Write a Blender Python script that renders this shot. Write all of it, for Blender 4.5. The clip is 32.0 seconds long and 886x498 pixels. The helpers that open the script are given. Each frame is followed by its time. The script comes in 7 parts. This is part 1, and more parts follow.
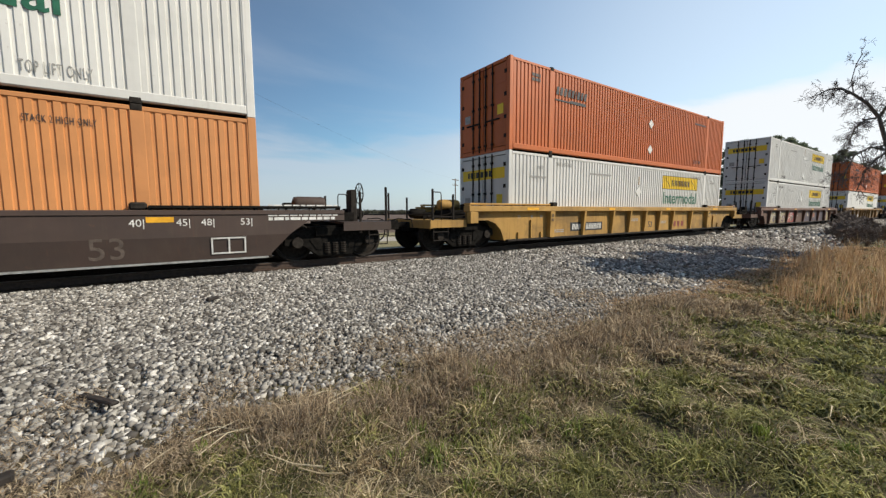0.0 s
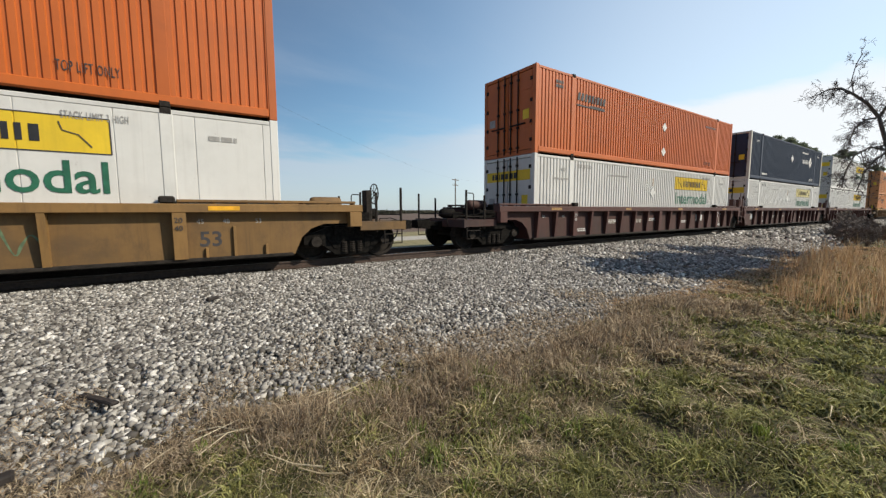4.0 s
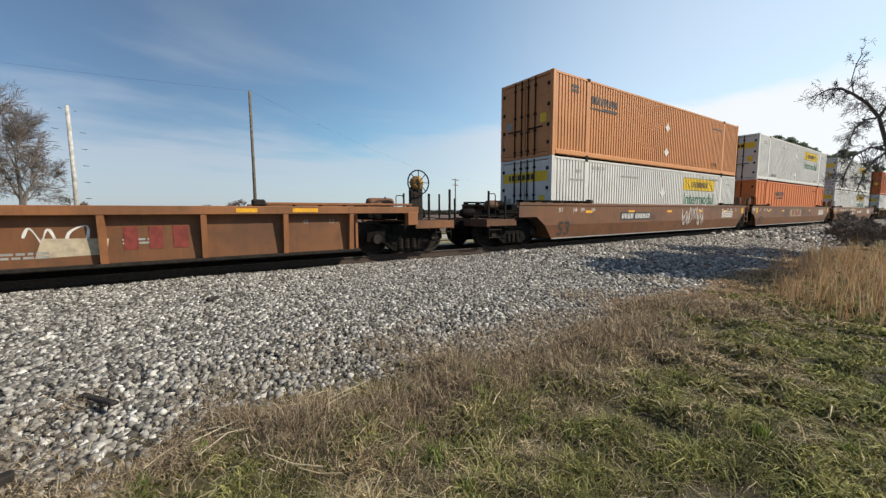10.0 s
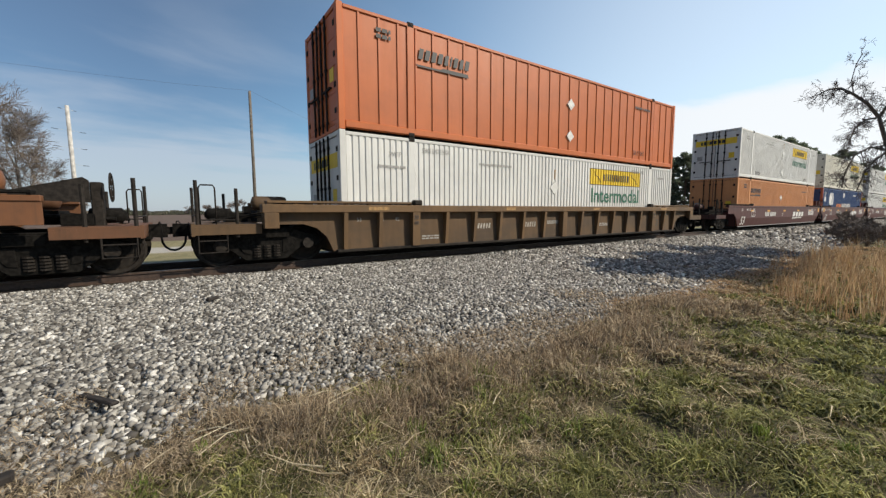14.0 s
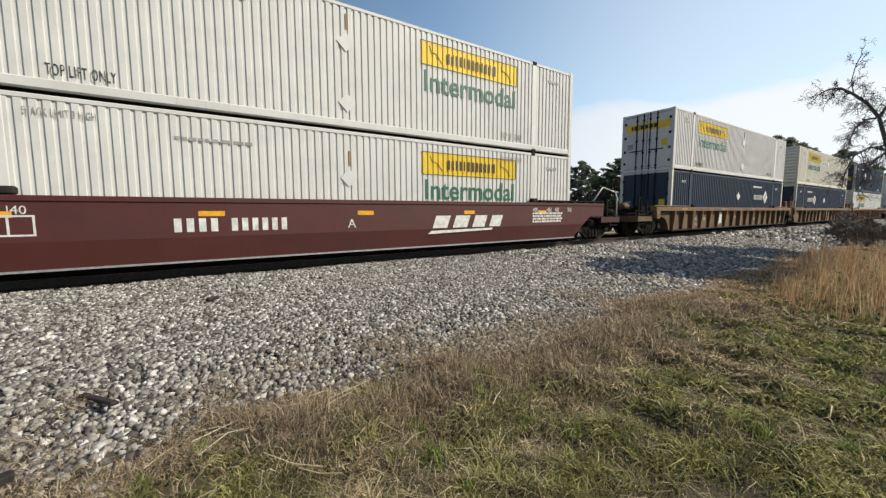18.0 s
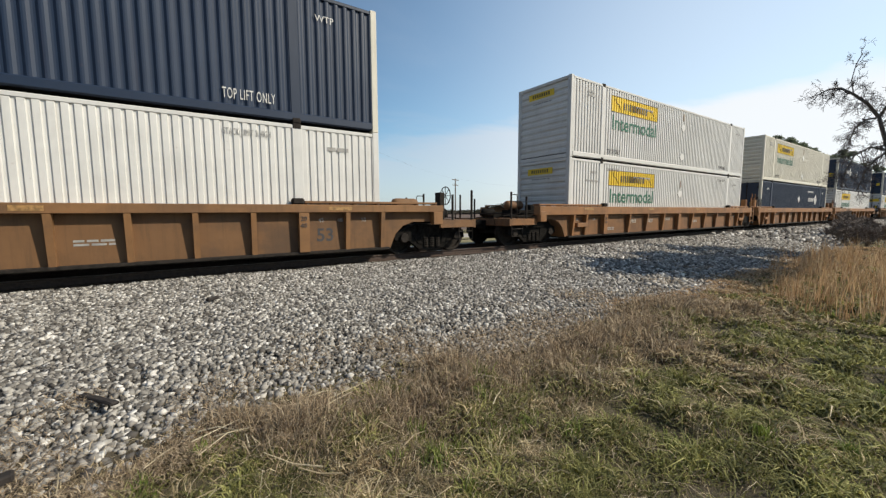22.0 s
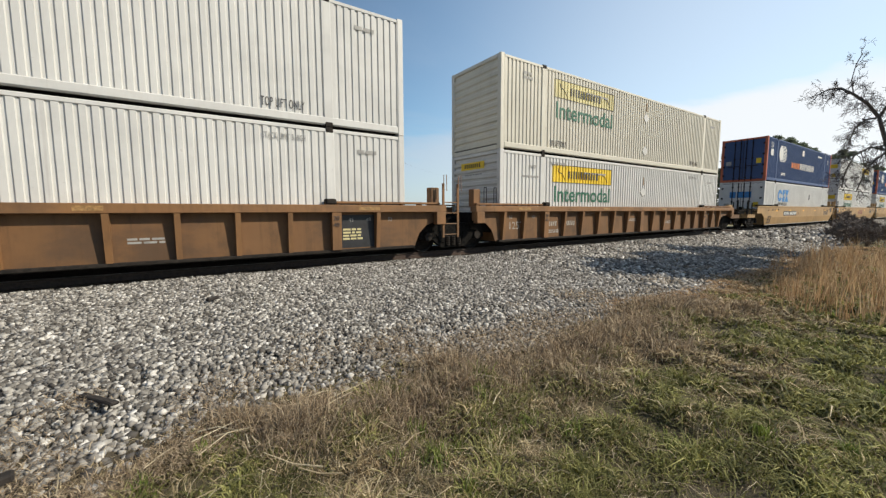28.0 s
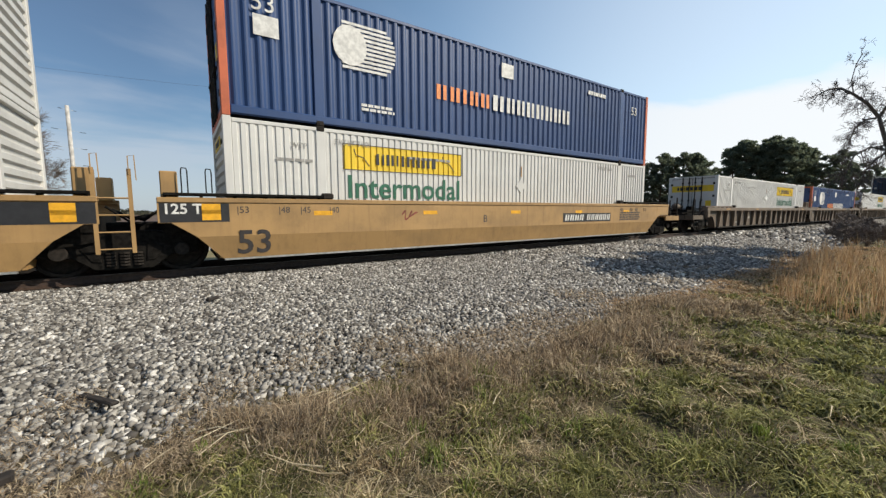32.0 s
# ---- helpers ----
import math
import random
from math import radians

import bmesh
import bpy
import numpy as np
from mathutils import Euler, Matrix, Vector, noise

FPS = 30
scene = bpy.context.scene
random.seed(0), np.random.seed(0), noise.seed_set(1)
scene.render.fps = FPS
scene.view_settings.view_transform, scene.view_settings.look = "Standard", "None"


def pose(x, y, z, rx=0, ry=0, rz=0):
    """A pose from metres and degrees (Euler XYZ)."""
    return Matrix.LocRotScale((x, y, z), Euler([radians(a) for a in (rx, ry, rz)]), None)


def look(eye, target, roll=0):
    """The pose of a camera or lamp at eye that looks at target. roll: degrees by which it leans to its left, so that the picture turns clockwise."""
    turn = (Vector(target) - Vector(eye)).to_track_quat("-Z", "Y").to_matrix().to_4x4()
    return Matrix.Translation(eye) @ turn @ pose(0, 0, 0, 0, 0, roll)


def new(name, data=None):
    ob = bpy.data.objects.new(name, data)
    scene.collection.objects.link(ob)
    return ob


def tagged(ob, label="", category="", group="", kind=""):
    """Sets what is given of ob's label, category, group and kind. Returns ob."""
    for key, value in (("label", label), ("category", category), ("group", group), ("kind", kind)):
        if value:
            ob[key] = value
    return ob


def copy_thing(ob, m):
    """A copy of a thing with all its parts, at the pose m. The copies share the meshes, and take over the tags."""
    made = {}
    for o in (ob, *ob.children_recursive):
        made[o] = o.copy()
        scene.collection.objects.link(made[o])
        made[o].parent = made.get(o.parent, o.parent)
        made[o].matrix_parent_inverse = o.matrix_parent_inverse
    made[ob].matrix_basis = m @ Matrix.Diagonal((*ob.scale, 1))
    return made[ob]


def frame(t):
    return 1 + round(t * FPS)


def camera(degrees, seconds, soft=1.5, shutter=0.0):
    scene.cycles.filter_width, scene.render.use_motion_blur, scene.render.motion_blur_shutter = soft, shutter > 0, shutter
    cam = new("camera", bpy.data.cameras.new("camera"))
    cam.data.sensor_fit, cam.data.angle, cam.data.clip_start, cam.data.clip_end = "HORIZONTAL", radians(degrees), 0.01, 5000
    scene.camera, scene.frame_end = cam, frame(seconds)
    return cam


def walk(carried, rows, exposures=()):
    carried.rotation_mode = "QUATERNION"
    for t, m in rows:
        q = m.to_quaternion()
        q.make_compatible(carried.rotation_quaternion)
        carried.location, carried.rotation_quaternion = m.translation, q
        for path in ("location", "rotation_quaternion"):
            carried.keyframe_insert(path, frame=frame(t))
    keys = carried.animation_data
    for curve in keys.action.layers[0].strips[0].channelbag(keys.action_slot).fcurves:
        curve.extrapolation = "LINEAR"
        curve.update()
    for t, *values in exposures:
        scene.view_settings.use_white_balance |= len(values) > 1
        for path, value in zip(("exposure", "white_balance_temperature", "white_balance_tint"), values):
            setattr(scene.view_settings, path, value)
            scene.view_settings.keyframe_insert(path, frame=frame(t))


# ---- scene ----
# ---------------------------------------------------------------- camera
EYE = (0.0, 0.0, 1.6)
YAW, DOWN, ROLL = radians(34.44), radians(5.565), -0.216
cam = camera(98.29, 32.0, soft=1.35)
TARGET = (EYE[0] + math.sin(YAW) * math.cos(DOWN), EYE[1] + math.cos(YAW) * math.cos(DOWN), EYE[2] - math.sin(DOWN))
walk(cam, [(0, look(EYE, TARGET, ROLL)), (32, look(EYE, TARGET, ROLL))], [(0, 0.0), (32, 0.0)])

# plan: the track runs along x, the train comes from +x
RAIL_Z = 0.43            # top of the rails
TRACK_Y = 10.35          # centre line of the track
SPEED = 17.57            # metres a second towards -x
BOX_L, BOX_W, BOX_H = 16.154, 2.59, 2.896

# ---------------------------------------------------------------- sky and sun
SUN_EL, SUN_AZ = radians(37), radians(46)      # height; from -y towards +x
to_sun = Vector((math.cos(SUN_EL) * math.sin(SUN_AZ), -math.cos(SUN_EL) * math.cos(SUN_AZ), math.sin(SUN_EL)))
world = bpy.data.worlds.new("world")
scene.world = world
world.use_nodes = True
wn, wl = world.node_tree.nodes, world.node_tree.links
wn.clear()
w_out = wn.new("ShaderNodeOutputWorld")
w_bg = wn.new("ShaderNodeBackground")
w_bg.inputs["Strength"].default_value = 0.074
sky = wn.new("ShaderNodeTexSky")
sky.sky_type = 'NISHITA'
sky.sun_disc = False
sky.sun_elevation = SUN_EL
sky.sun_rotation = math.atan2(to_sun.x, to_sun.y)
sky.air_density, sky.dust_density, sky.ozone_density = 1.0, 0.7, 2.2
coord = wn.new("ShaderNodeTexCoord")
sep = wn.new("ShaderNodeSeparateXYZ")
wl.new(coord.outputs["Generated"], sep.inputs[0])


def wmath(op, a, b=None, c=None):
    n = wn.new("ShaderNodeMath")
    n.operation = op
    for i, v in enumerate((a, b, c)):
        if v is None:
            continue
        if isinstance(v, (int, float)):
            n.inputs[i].default_value = v
        else:
            wl.new(v, n.inputs[i])
    return n.outputs[0]


# clouds on a flat layer high above: direction / height
height = wmath('MAXIMUM', sep.outputs["Z"], 0.02)
lay = wn.new("ShaderNodeCombineXYZ")
wl.new(wmath('DIVIDE', sep.outputs["X"], wmath('ADD', height, 0.12)), lay.inputs[0])
wl.new(wmath('DIVIDE', sep.outputs["Y"], wmath('ADD', height, 0.12)), lay.inputs[1])
c_map = wn.new("ShaderNodeMapping")
c_map.inputs["Rotation"].default_value = (0, 0, radians(28))
c_map.inputs["Scale"].default_value = (0.42, 0.72, 1)
c_map.inputs["Location"].default_value = (0.35, 0.2, 0)
wl.new(lay.outputs[0], c_map.inputs[0])
c_noise = wn.new("ShaderNodeTexNoise")
c_noise.inputs["Scale"].default_value = 1.25
c_noise.inputs["Detail"].default_value = 9
c_noise.inputs["Roughness"].default_value = 0.52
c_noise.inputs["Distortion"].default_value = 0.35
wl.new(c_map.outputs[0], c_noise.inputs["Vector"])
# a bank of cloud low over +x, thinner towards -x, and a thin veil above
def wsmooth(v, a, b, lo=0.0, hi=1.0):
    r = wn.new("ShaderNodeMapRange")
    r.interpolation_type = 'SMOOTHSTEP'
    for key, x in (("From Min", a), ("From Max", b), ("To Min", lo), ("To Max", hi)):
        r.inputs[key].default_value = x
    wl.new(v, r.inputs["Value"])
    return r.outputs[0]


side = wsmooth(sep.outputs["X"], 0.45, 0.97)
edge = wmath('MULTIPLY_ADD', side, 0.055, wmath('MULTIPLY_ADD', wsmooth(sep.outputs["X"], 0.40, 0.75), 0.065, 0.160))
ragged = wmath('MULTIPLY_ADD', wmath('SUBTRACT', c_noise.outputs["Fac"], 0.5), 0.32, wmath('SUBTRACT', edge, sep.outputs["Z"]))
bank = wmath('MULTIPLY', wsmooth(ragged, -0.055, 0.06), wmath('MULTIPLY_ADD', side, 0.28, 0.66))
wisp = wmath('MULTIPLY', wsmooth(c_noise.outputs["Fac"], 0.46, 0.70), wsmooth(sep.outputs["Z"], 0.60, 0.12, 0.02, 0.40))
veil = wmath('MULTIPLY_ADD', wsmooth(sep.outputs["X"], 0.30, 1.0), 0.46, 0.09)
cover = wmath('MINIMUM', wmath('MAXIMUM', bank, wmath('ADD', wisp, veil)), 0.97)
w_bright = wn.new("ShaderNodeMix")
w_bright.data_type, w_bright.blend_type = 'RGBA', 'MULTIPLY'
w_bright.inputs["Factor"].default_value = 1.0
w_gain = wn.new("ShaderNodeMix")
w_gain.data_type = 'RGBA'
wl.new(wsmooth(sep.outputs["X"], -0.1, 0.95), w_gain.inputs["Factor"])
w_gain.inputs["A"].default_value = (0.79, 1.05, 1.19, 1)
w_gain.inputs["B"].default_value = (2.0, 2.75, 2.75, 1)
wl.new(w_gain.outputs["Result"], w_bright.inputs["B"])
wl.new(sky.outputs[0], w_bright.inputs["A"])
w_mix = wn.new("ShaderNodeMix")
w_mix.data_type = 'RGBA'
wl.new(cover, w_mix.inputs["Factor"])
wl.new(w_bright.outputs["Result"], w_mix.inputs["A"])
w_tone = wn.new("ShaderNodeMix")
w_tone.data_type = 'RGBA'
wl.new(side, w_tone.inputs["Factor"])
w_tone.inputs["A"].default_value = (8.0, 8.7, 9.8, 1)
w_tone.inputs["B"].default_value = (12.9, 13.1, 13.3, 1)
wl.new(w_tone.outputs["Result"], w_mix.inputs["B"])
wl.new(w_mix.outputs["Result"], w_bg.inputs["Color"])
wl.new(w_bg.outputs[0], w_out.inputs["Surface"])

sun = new("sun", bpy.data.lights.new("sun", 'SUN'))
sun.data.energy, sun.data.angle, sun.data.color = 5.0, radians(0.53), (1.0, 0.90, 0.74)
sun.matrix_world = look((0, 0, 60), Vector((0, 0, 60)) - to_sun)

# ---------------------------------------------------------------- materials
MATS = {}


def nodes_of(name):
    m = bpy.data.materials.new(name)
    m.use_nodes = True
    return m, m.node_tree.nodes, m.node_tree.links, m.node_tree.nodes["Principled BSDF"]


def tex(n, l, scale, detail=4, rough=0.55, stretch=None, space="Object"):
    c = n.new("ShaderNodeTexCoord")
    t = n.new("ShaderNodeTexNoise")
    t.inputs["Scale"].default_value, t.inputs["Detail"].default_value, t.inputs["Roughness"].default_value = scale, detail, rough
    src = c.outputs["Object"]
    if space == "World":
        g = n.new("ShaderNodeNewGeometry")
        src = g.outputs["Position"]
    if space == "Object":
        # each piece carries its own stains
        inf, sh = n.new("ShaderNodeObjectInfo"), n.new("ShaderNodeVectorMath")
        sh.operation = 'MULTIPLY_ADD'
        sh.inputs[1].default_value = (1, 1, 1)
        sc = n.new("ShaderNodeVectorMath")
        sc.operation = 'SCALE'
        sc.inputs[0].default_value = (37.0, 19.0, 23.0)
        l.new(inf.outputs["Random"], sc.inputs["Scale"])
        l.new(src, sh.inputs[0])
        l.new(sc.outputs[0], sh.inputs[2])
        src = sh.outputs[0]
    if stretch:
        mp = n.new("ShaderNodeMapping")
        mp.inputs["Scale"].default_value = stretch
        l.new(src, mp.inputs[0])
        src = mp.outputs[0]
    l.new(src, t.inputs["Vector"])
    return t.outputs["Fac"]


def ramp(n, l, fac, a, b):
    r = n.new("ShaderNodeMapRange")
    r.interpolation_type = 'SMOOTHSTEP'
    r.inputs["From Min"].default_value, r.inputs["From Max"].default_value = a, b
    l.new(fac, r.inputs["Value"])
    return r.outputs[0]


def mix(n, l, fac, a, b, mode='MIX'):
    x = n.new("ShaderNodeMix")
    x.data_type, x.blend_type = 'RGBA', mode
    for v, key in ((fac, "Factor"), (a, "A"), (b, "B")):
        if isinstance(v, (int, float)):
            x.inputs[key].default_value = v
        elif isinstance(v, tuple):
            x.inputs[key].default_value = (*v[:3], 1)
        else:
            l.new(v, x.inputs[key])
    return x.outputs["Result"]


def mul(n, l, a, b):
    x = n.new("ShaderNodeMath")
    x.operation = 'MULTIPLY'
    for i, v in enumerate((a, b)):
        if isinstance(v, (int, float)):
            x.inputs[i].default_value = v
        else:
            l.new(v, x.inputs[i])
    return x.outputs[0]


def bump(n, l, bsdf, fac, strength, distance):
    b = n.new("ShaderNodeBump")
    b.inputs["Strength"].default_value, b.inputs["Distance"].default_value = strength, distance
    l.new(fac, b.inputs["Height"])
    l.new(b.outputs[0], bsdf.inputs["Normal"])


def paint(name, col, rough=0.5, dirt=0.35, rust=0.25, dirt_col=(0.06, 0.038, 0.022), metal=0.0):
    """Weathered paint on steel: blotches, streaks that run down, specks of rust."""
    if name in MATS:
        return MATS[name]
    m, n, l, b = nodes_of(name)
    big = tex(n, l, 0.9, 5, 0.6)
    streak = tex(n, l, 1.0, 6, 0.65, (7.0, 7.0, 0.45))
    speck = tex(n, l, 9.0, 6, 0.7)
    info = n.new("ShaderNodeObjectInfo")
    hue = n.new("ShaderNodeHueSaturation")
    hue.inputs["Color"].default_value = (*col, 1)
    r = n.new("ShaderNodeMapRange")
    r.inputs["To Min"].default_value, r.inputs["To Max"].default_value = 0.9, 1.08
    l.new(info.outputs["Random"], r.inputs["Value"])
    l.new(r.outputs[0], hue.inputs["Value"])
    fade = mix(n, l, mul(n, l, ramp(n, l, big, 0.35, 0.75), 0.22 if dirt < 0.25 else 0.55), hue.outputs[0], tuple(min(1, c * 1.3 + (0.018 if dirt < 0.25 else 0.003)) for c in col))
    dirty = mix(n, l, mul(n, l, ramp(n, l, streak, 0.5, 0.78), dirt), fade, dirt_col)
    grime = tex(n, l, 2.1, 7, 0.7, (1.0, 1.0, 0.6))
    grimy = mix(n, l, mul(n, l, ramp(n, l, grime, 0.46, 0.72), min(1.0, dirt * 1.15)), dirty, tuple(0.55 * a + 0.25 * c for a, c in zip(dirt_col, col)))
    soot = tex(n, l, 0.6, 6, 0.62, (1.0, 1.0, 1.7))
    grimy = mix(n, l, mul(n, l, ramp(n, l, soot, 0.45, 0.68), min(0.85, dirt * 1.5)), grimy, tuple(0.42 * c + 0.012 for c in col))
    runs = tex(n, l, 1.0, 3, 0.5, (16.0, 16.0, 0.22))
    run = mix(n, l, mul(n, l, ramp(n, l, runs, 0.62, 0.75), rust * 0.5), grimy, (0.13, 0.055, 0.025))
    rusty = mix(n, l, mul(n, l, ramp(n, l, speck, 0.64, 0.73), rust), run, (0.16, 0.062, 0.025))
    l.new(rusty, b.inputs["Base Color"])
    rr = n.new("ShaderNodeMapRange")
    rr.inputs["To Min"].default_value, rr.inputs["To Max"].default_value = rough - 0.1, min(1, rough + 0.25)
    l.new(streak, rr.inputs["Value"])
    l.new(rr.outputs[0], b.inputs["Roughness"])
    b.inputs["Metallic"].default_value = metal
    bump(n, l, b, tex(n, l, 3.0, 5, 0.6), 0.25, 0.01)
    MATS[name] = m
    return m


def plain(name, col, rough=0.6, var=0.25, scale=8.0, metal=0.0, bumpy=0.0, gloss=0.5):
    if name in MATS:
        return MATS[name]
    m, n, l, b = nodes_of(name)
    f = tex(n, l, scale, 5, 0.6)
    l.new(mix(n, l, ramp(n, l, f, 0.3, 0.7), tuple(c * (1 - var) for c in col), tuple(min(1, c * (1 + var)) for c in col)), b.inputs["Base Color"])
    b.inputs["Roughness"].default_value, b.inputs["Metallic"].default_value = rough, metal
    b.inputs["Specular IOR Level"].default_value = gloss
    if bumpy:
        bump(n, l, b, f, 0.5, bumpy)
    MATS[name] = m
    return m


def islands(name, cols, rough=0.8, scale=0.0, back=0.0, clump=0.0):
    """One colour a piece, picked along a ramp by the piece's own random number."""
    m, n, l, b = nodes_of(name)
    g = n.new("ShaderNodeNewGeometry")
    r = n.new("ShaderNodeValToRGB")
    el = r.color_ramp.elements
    for i, (p, c) in enumerate(cols):
        e = el[i] if i < 2 else el.new(p)
        e.position, e.color = p, (*c, 1)
    l.new(g.outputs["Random Per Island"], r.inputs[0])
    out = r.outputs[0]
    if scale:
        f = tex(n, l, scale, 5, 0.65)
        out = mix(n, l, mul(n, l, ramp(n, l, f, 0.3, 0.75), 0.45), out, (0.10, 0.085, 0.07))
    if clump:
        # paler and browner clumps side by side
        f = tex(n, l, clump, 3, 0.5, space="World")
        v = n.new("ShaderNodeMapRange")
        v.inputs["From Min"].default_value, v.inputs["From Max"].default_value = 0.32, 0.68
        v.inputs["To Min"].default_value, v.inputs["To Max"].default_value = 0.55, 1.35
        l.new(f, v.inputs["Value"])
        h = n.new("ShaderNodeHueSaturation")
        l.new(v.outputs[0], h.inputs["Value"])
        l.new(out, h.inputs["Color"])
        out = h.outputs[0]
    l.new(out, b.inputs["Base Color"])
    b.inputs["Roughness"].default_value = rough
    if back:
        # thin leaves let some light through
        t = n.new("ShaderNodeBsdfTranslucent")
        l.new(out, t.inputs["Color"])
        mx = n.new("ShaderNodeMixShader")
        mx.inputs[0].default_value = back
        l.new(b.outputs[0], mx.inputs[1])
        l.new(t.outputs[0], mx.inputs[2])
        l.new(mx.outputs[0], n["Material Output"].inputs["Surface"])
    return m


# ---------------------------------------------------------------- mesh helpers
def box(bm, x0, x1, y0, y1, z0, z1):
    v = [bm.verts.new(p) for p in ((x0, y0, z0), (x1, y0, z0), (x1, y1, z0), (x0, y1, z0), (x0, y0, z1), (x1, y0, z1), (x1, y1, z1), (x0, y1, z1))]
    for f in ((3, 2, 1, 0), (4, 5, 6, 7), (0, 1, 5, 4), (1, 2, 6, 5), (2, 3, 7, 6), (3, 0, 4, 7)):
        bm.faces.new([v[i] for i in f])
    return bm


def slab(*a, soft=0.0):
    bm = box(bmesh.new(), *a)
    if soft:
        bmesh.ops.bevel(bm, geom=bm.edges[:], offset=soft, segments=1, affect='EDGES')
    return bm


def prism(pts, y0, y1, bm=None):
    """A polygon in x and z, thick from y0 to y1."""
    bm = bm or bmesh.new()
    a = [bm.verts.new((x, y0, z)) for x, z in pts]
    b = [bm.verts.new((x, y1, z)) for x, z in pts]
    bm.faces.new(a)
    bm.faces.new(b[::-1])
    for i in range(len(pts)):
        j = (i + 1) % len(pts)
        bm.faces.new((a[j], a[i], b[i], b[j]))
    bm.normal_update()
    bmesh.ops.recalc_face_normals(bm, faces=bm.faces[:])
    return bm


def tube(bm, pts, radii, n=6):
    """A round bar along the points."""
    rings = []
    for i, p in enumerate(pts):
        p = Vector(p)
        d = (Vector(pts[min(i + 1, len(pts) - 1)]) - Vector(pts[max(i - 1, 0)])).normalized()
        u = d.orthogonal().normalized() if i == 0 else (u - d * u.dot(d)).normalized()
        w = d.cross(u)
        r = radii[i] if isinstance(radii, (list, tuple)) else radii
        rings.append([bm.verts.new(p + (u * math.cos(a) + w * math.sin(a)) * r) for a in (2 * math.pi * k / n for k in range(n))])
    for a, b in zip(rings, rings[1:]):
        for k in range(n):
            bm.faces.new((a[k], a[(k + 1) % n], b[(k + 1) % n], b[k]))
    bm.faces.new(rings[0][::-1])
    bm.faces.new(rings[-1])
    return bm


def lathe(bm, prof, n=20, y=0.0, x=0.0, z=0.0):
    """A profile of (radius, y) turned about the y axis."""
    rings = [[bm.verts.new((x + r * math.cos(2 * math.pi * k / n), y + h, z + r * math.sin(2 * math.pi * k / n))) for k in range(n)] for r, h in prof]
    for a, b in zip(rings, rings[1:]):
        for k in range(n):
            bm.faces.new((a[k], b[k], b[(k + 1) % n], a[(k + 1) % n]))
    bm.faces.new(rings[0])
    bm.faces.new(rings[-1][::-1])
    bmesh.ops.recalc_face_normals(bm, faces=bm.faces[:])
    return bm


MESHES = {}


def mesh_of(bm, name, material, smooth=False):
    me = bpy.data.meshes.new(name)
    bm.to_mesh(me)
    bm.free()
    me.materials.append(material)
    if smooth:
        me.polygons.foreach_set("use_smooth", [True] * len(me.polygons))
    return me


def part(name, bm, material, parent, label="", at=None, smooth=False):
    """Links a bmesh, or a mesh that is there already, as one object under a thing or a part."""
    me = bm if isinstance(bm, bpy.types.Mesh) else mesh_of(bm, name, material, smooth)
    ob = new(name, me)
    ob.parent = parent
    if at is not None:
        ob.matrix_basis = at if isinstance(at, Matrix) else Matrix.Translation(at)
    if label:
        ob["label"] = label
    return ob


def shared(key, make, material, name, smooth=False):
    """The mesh for a key, made once for each material."""
    k = (key, material.name)
    if k not in MESHES:
        MESHES[k] = mesh_of(make(), name, material, smooth)
    return MESHES[k]


def thing(name, label, category, group="", kind="", at=None):
    ob = new(name)
    ob.empty_display_size = 0.3
    if at is not None:
        ob.matrix_basis = at
    return tagged(ob, label, category, group, kind)


def letters(text, size, material, thin=0.002, space=1.0, bold=0.0):
    """Lettering that faces -y, its left foot at the origin."""
    k = (text, size, material.name, space)
    if k not in MESHES:
        cu = bpy.data.curves.new("lettering", 'FONT')
        cu.body, cu.size, cu.extrude, cu.space_character, cu.offset = text, size, thin, space, bold
        cu.resolution_u = 3
        ob = bpy.data.objects.new("lettering", cu)
        me = bpy.data.meshes.new_from_object(ob)
        bpy.data.objects.remove(ob)
        me.transform(Matrix.Rotation(radians(90), 4, 'X'))
        me.materials.clear()
        me.materials.append(material)
        MESHES[k] = me
    return MESHES[k]


def raw_mesh(name, verts, faces, material, n):
    """A mesh from numpy arrays; every face has n corners."""
    me = bpy.data.meshes.new(name)
    verts, faces = np.asarray(verts, np.float32), np.asarray(faces, np.int32)
    me.vertices.add(len(verts))
    me.vertices.foreach_set("co", verts.ravel())
    me.loops.add(faces.size)
    me.loops.foreach_set("vertex_index", faces.ravel())
    me.polygons.add(len(faces))
    me.polygons.foreach_set("loop_start", np.arange(0, faces.size, n, dtype=np.int32))
    me.polygons.foreach_set("loop_total", np.full(len(faces), n, np.int32))
    me.update(calc_edges=True)
    me.materials.append(material)
    return me
# ---------------------------------------------------------------- paints
WHITE = paint("white_paint", (0.60, 0.59, 0.56), 0.5, 0.09, 0.22)
CREAM = paint("cream_paint", (0.61, 0.575, 0.48), 0.5, 0.08, 0.25)
RED = paint("red_orange_paint", (0.46, 0.105, 0.013), 0.45, 0.12, 0.2)
TAN = paint("faded_orange_paint", (0.52, 0.22, 0.075), 0.5, 0.12, 0.25)
ORANGE = paint("orange_paint", (0.55, 0.15, 0.03), 0.45, 0.1, 0.15)
NAVY = paint("navy_paint", (0.0065, 0.019, 0.047), 0.5, 0.06, 0.1, (0.03, 0.04, 0.06))
BLUE = paint("blue_paint", (0.016, 0.052, 0.160), 0.42, 0.1, 0.15, (0.07, 0.08, 0.1))
POST_ORANGE = paint("post_orange_paint", (0.50, 0.12, 0.05), 0.5, 0.3, 0.4)
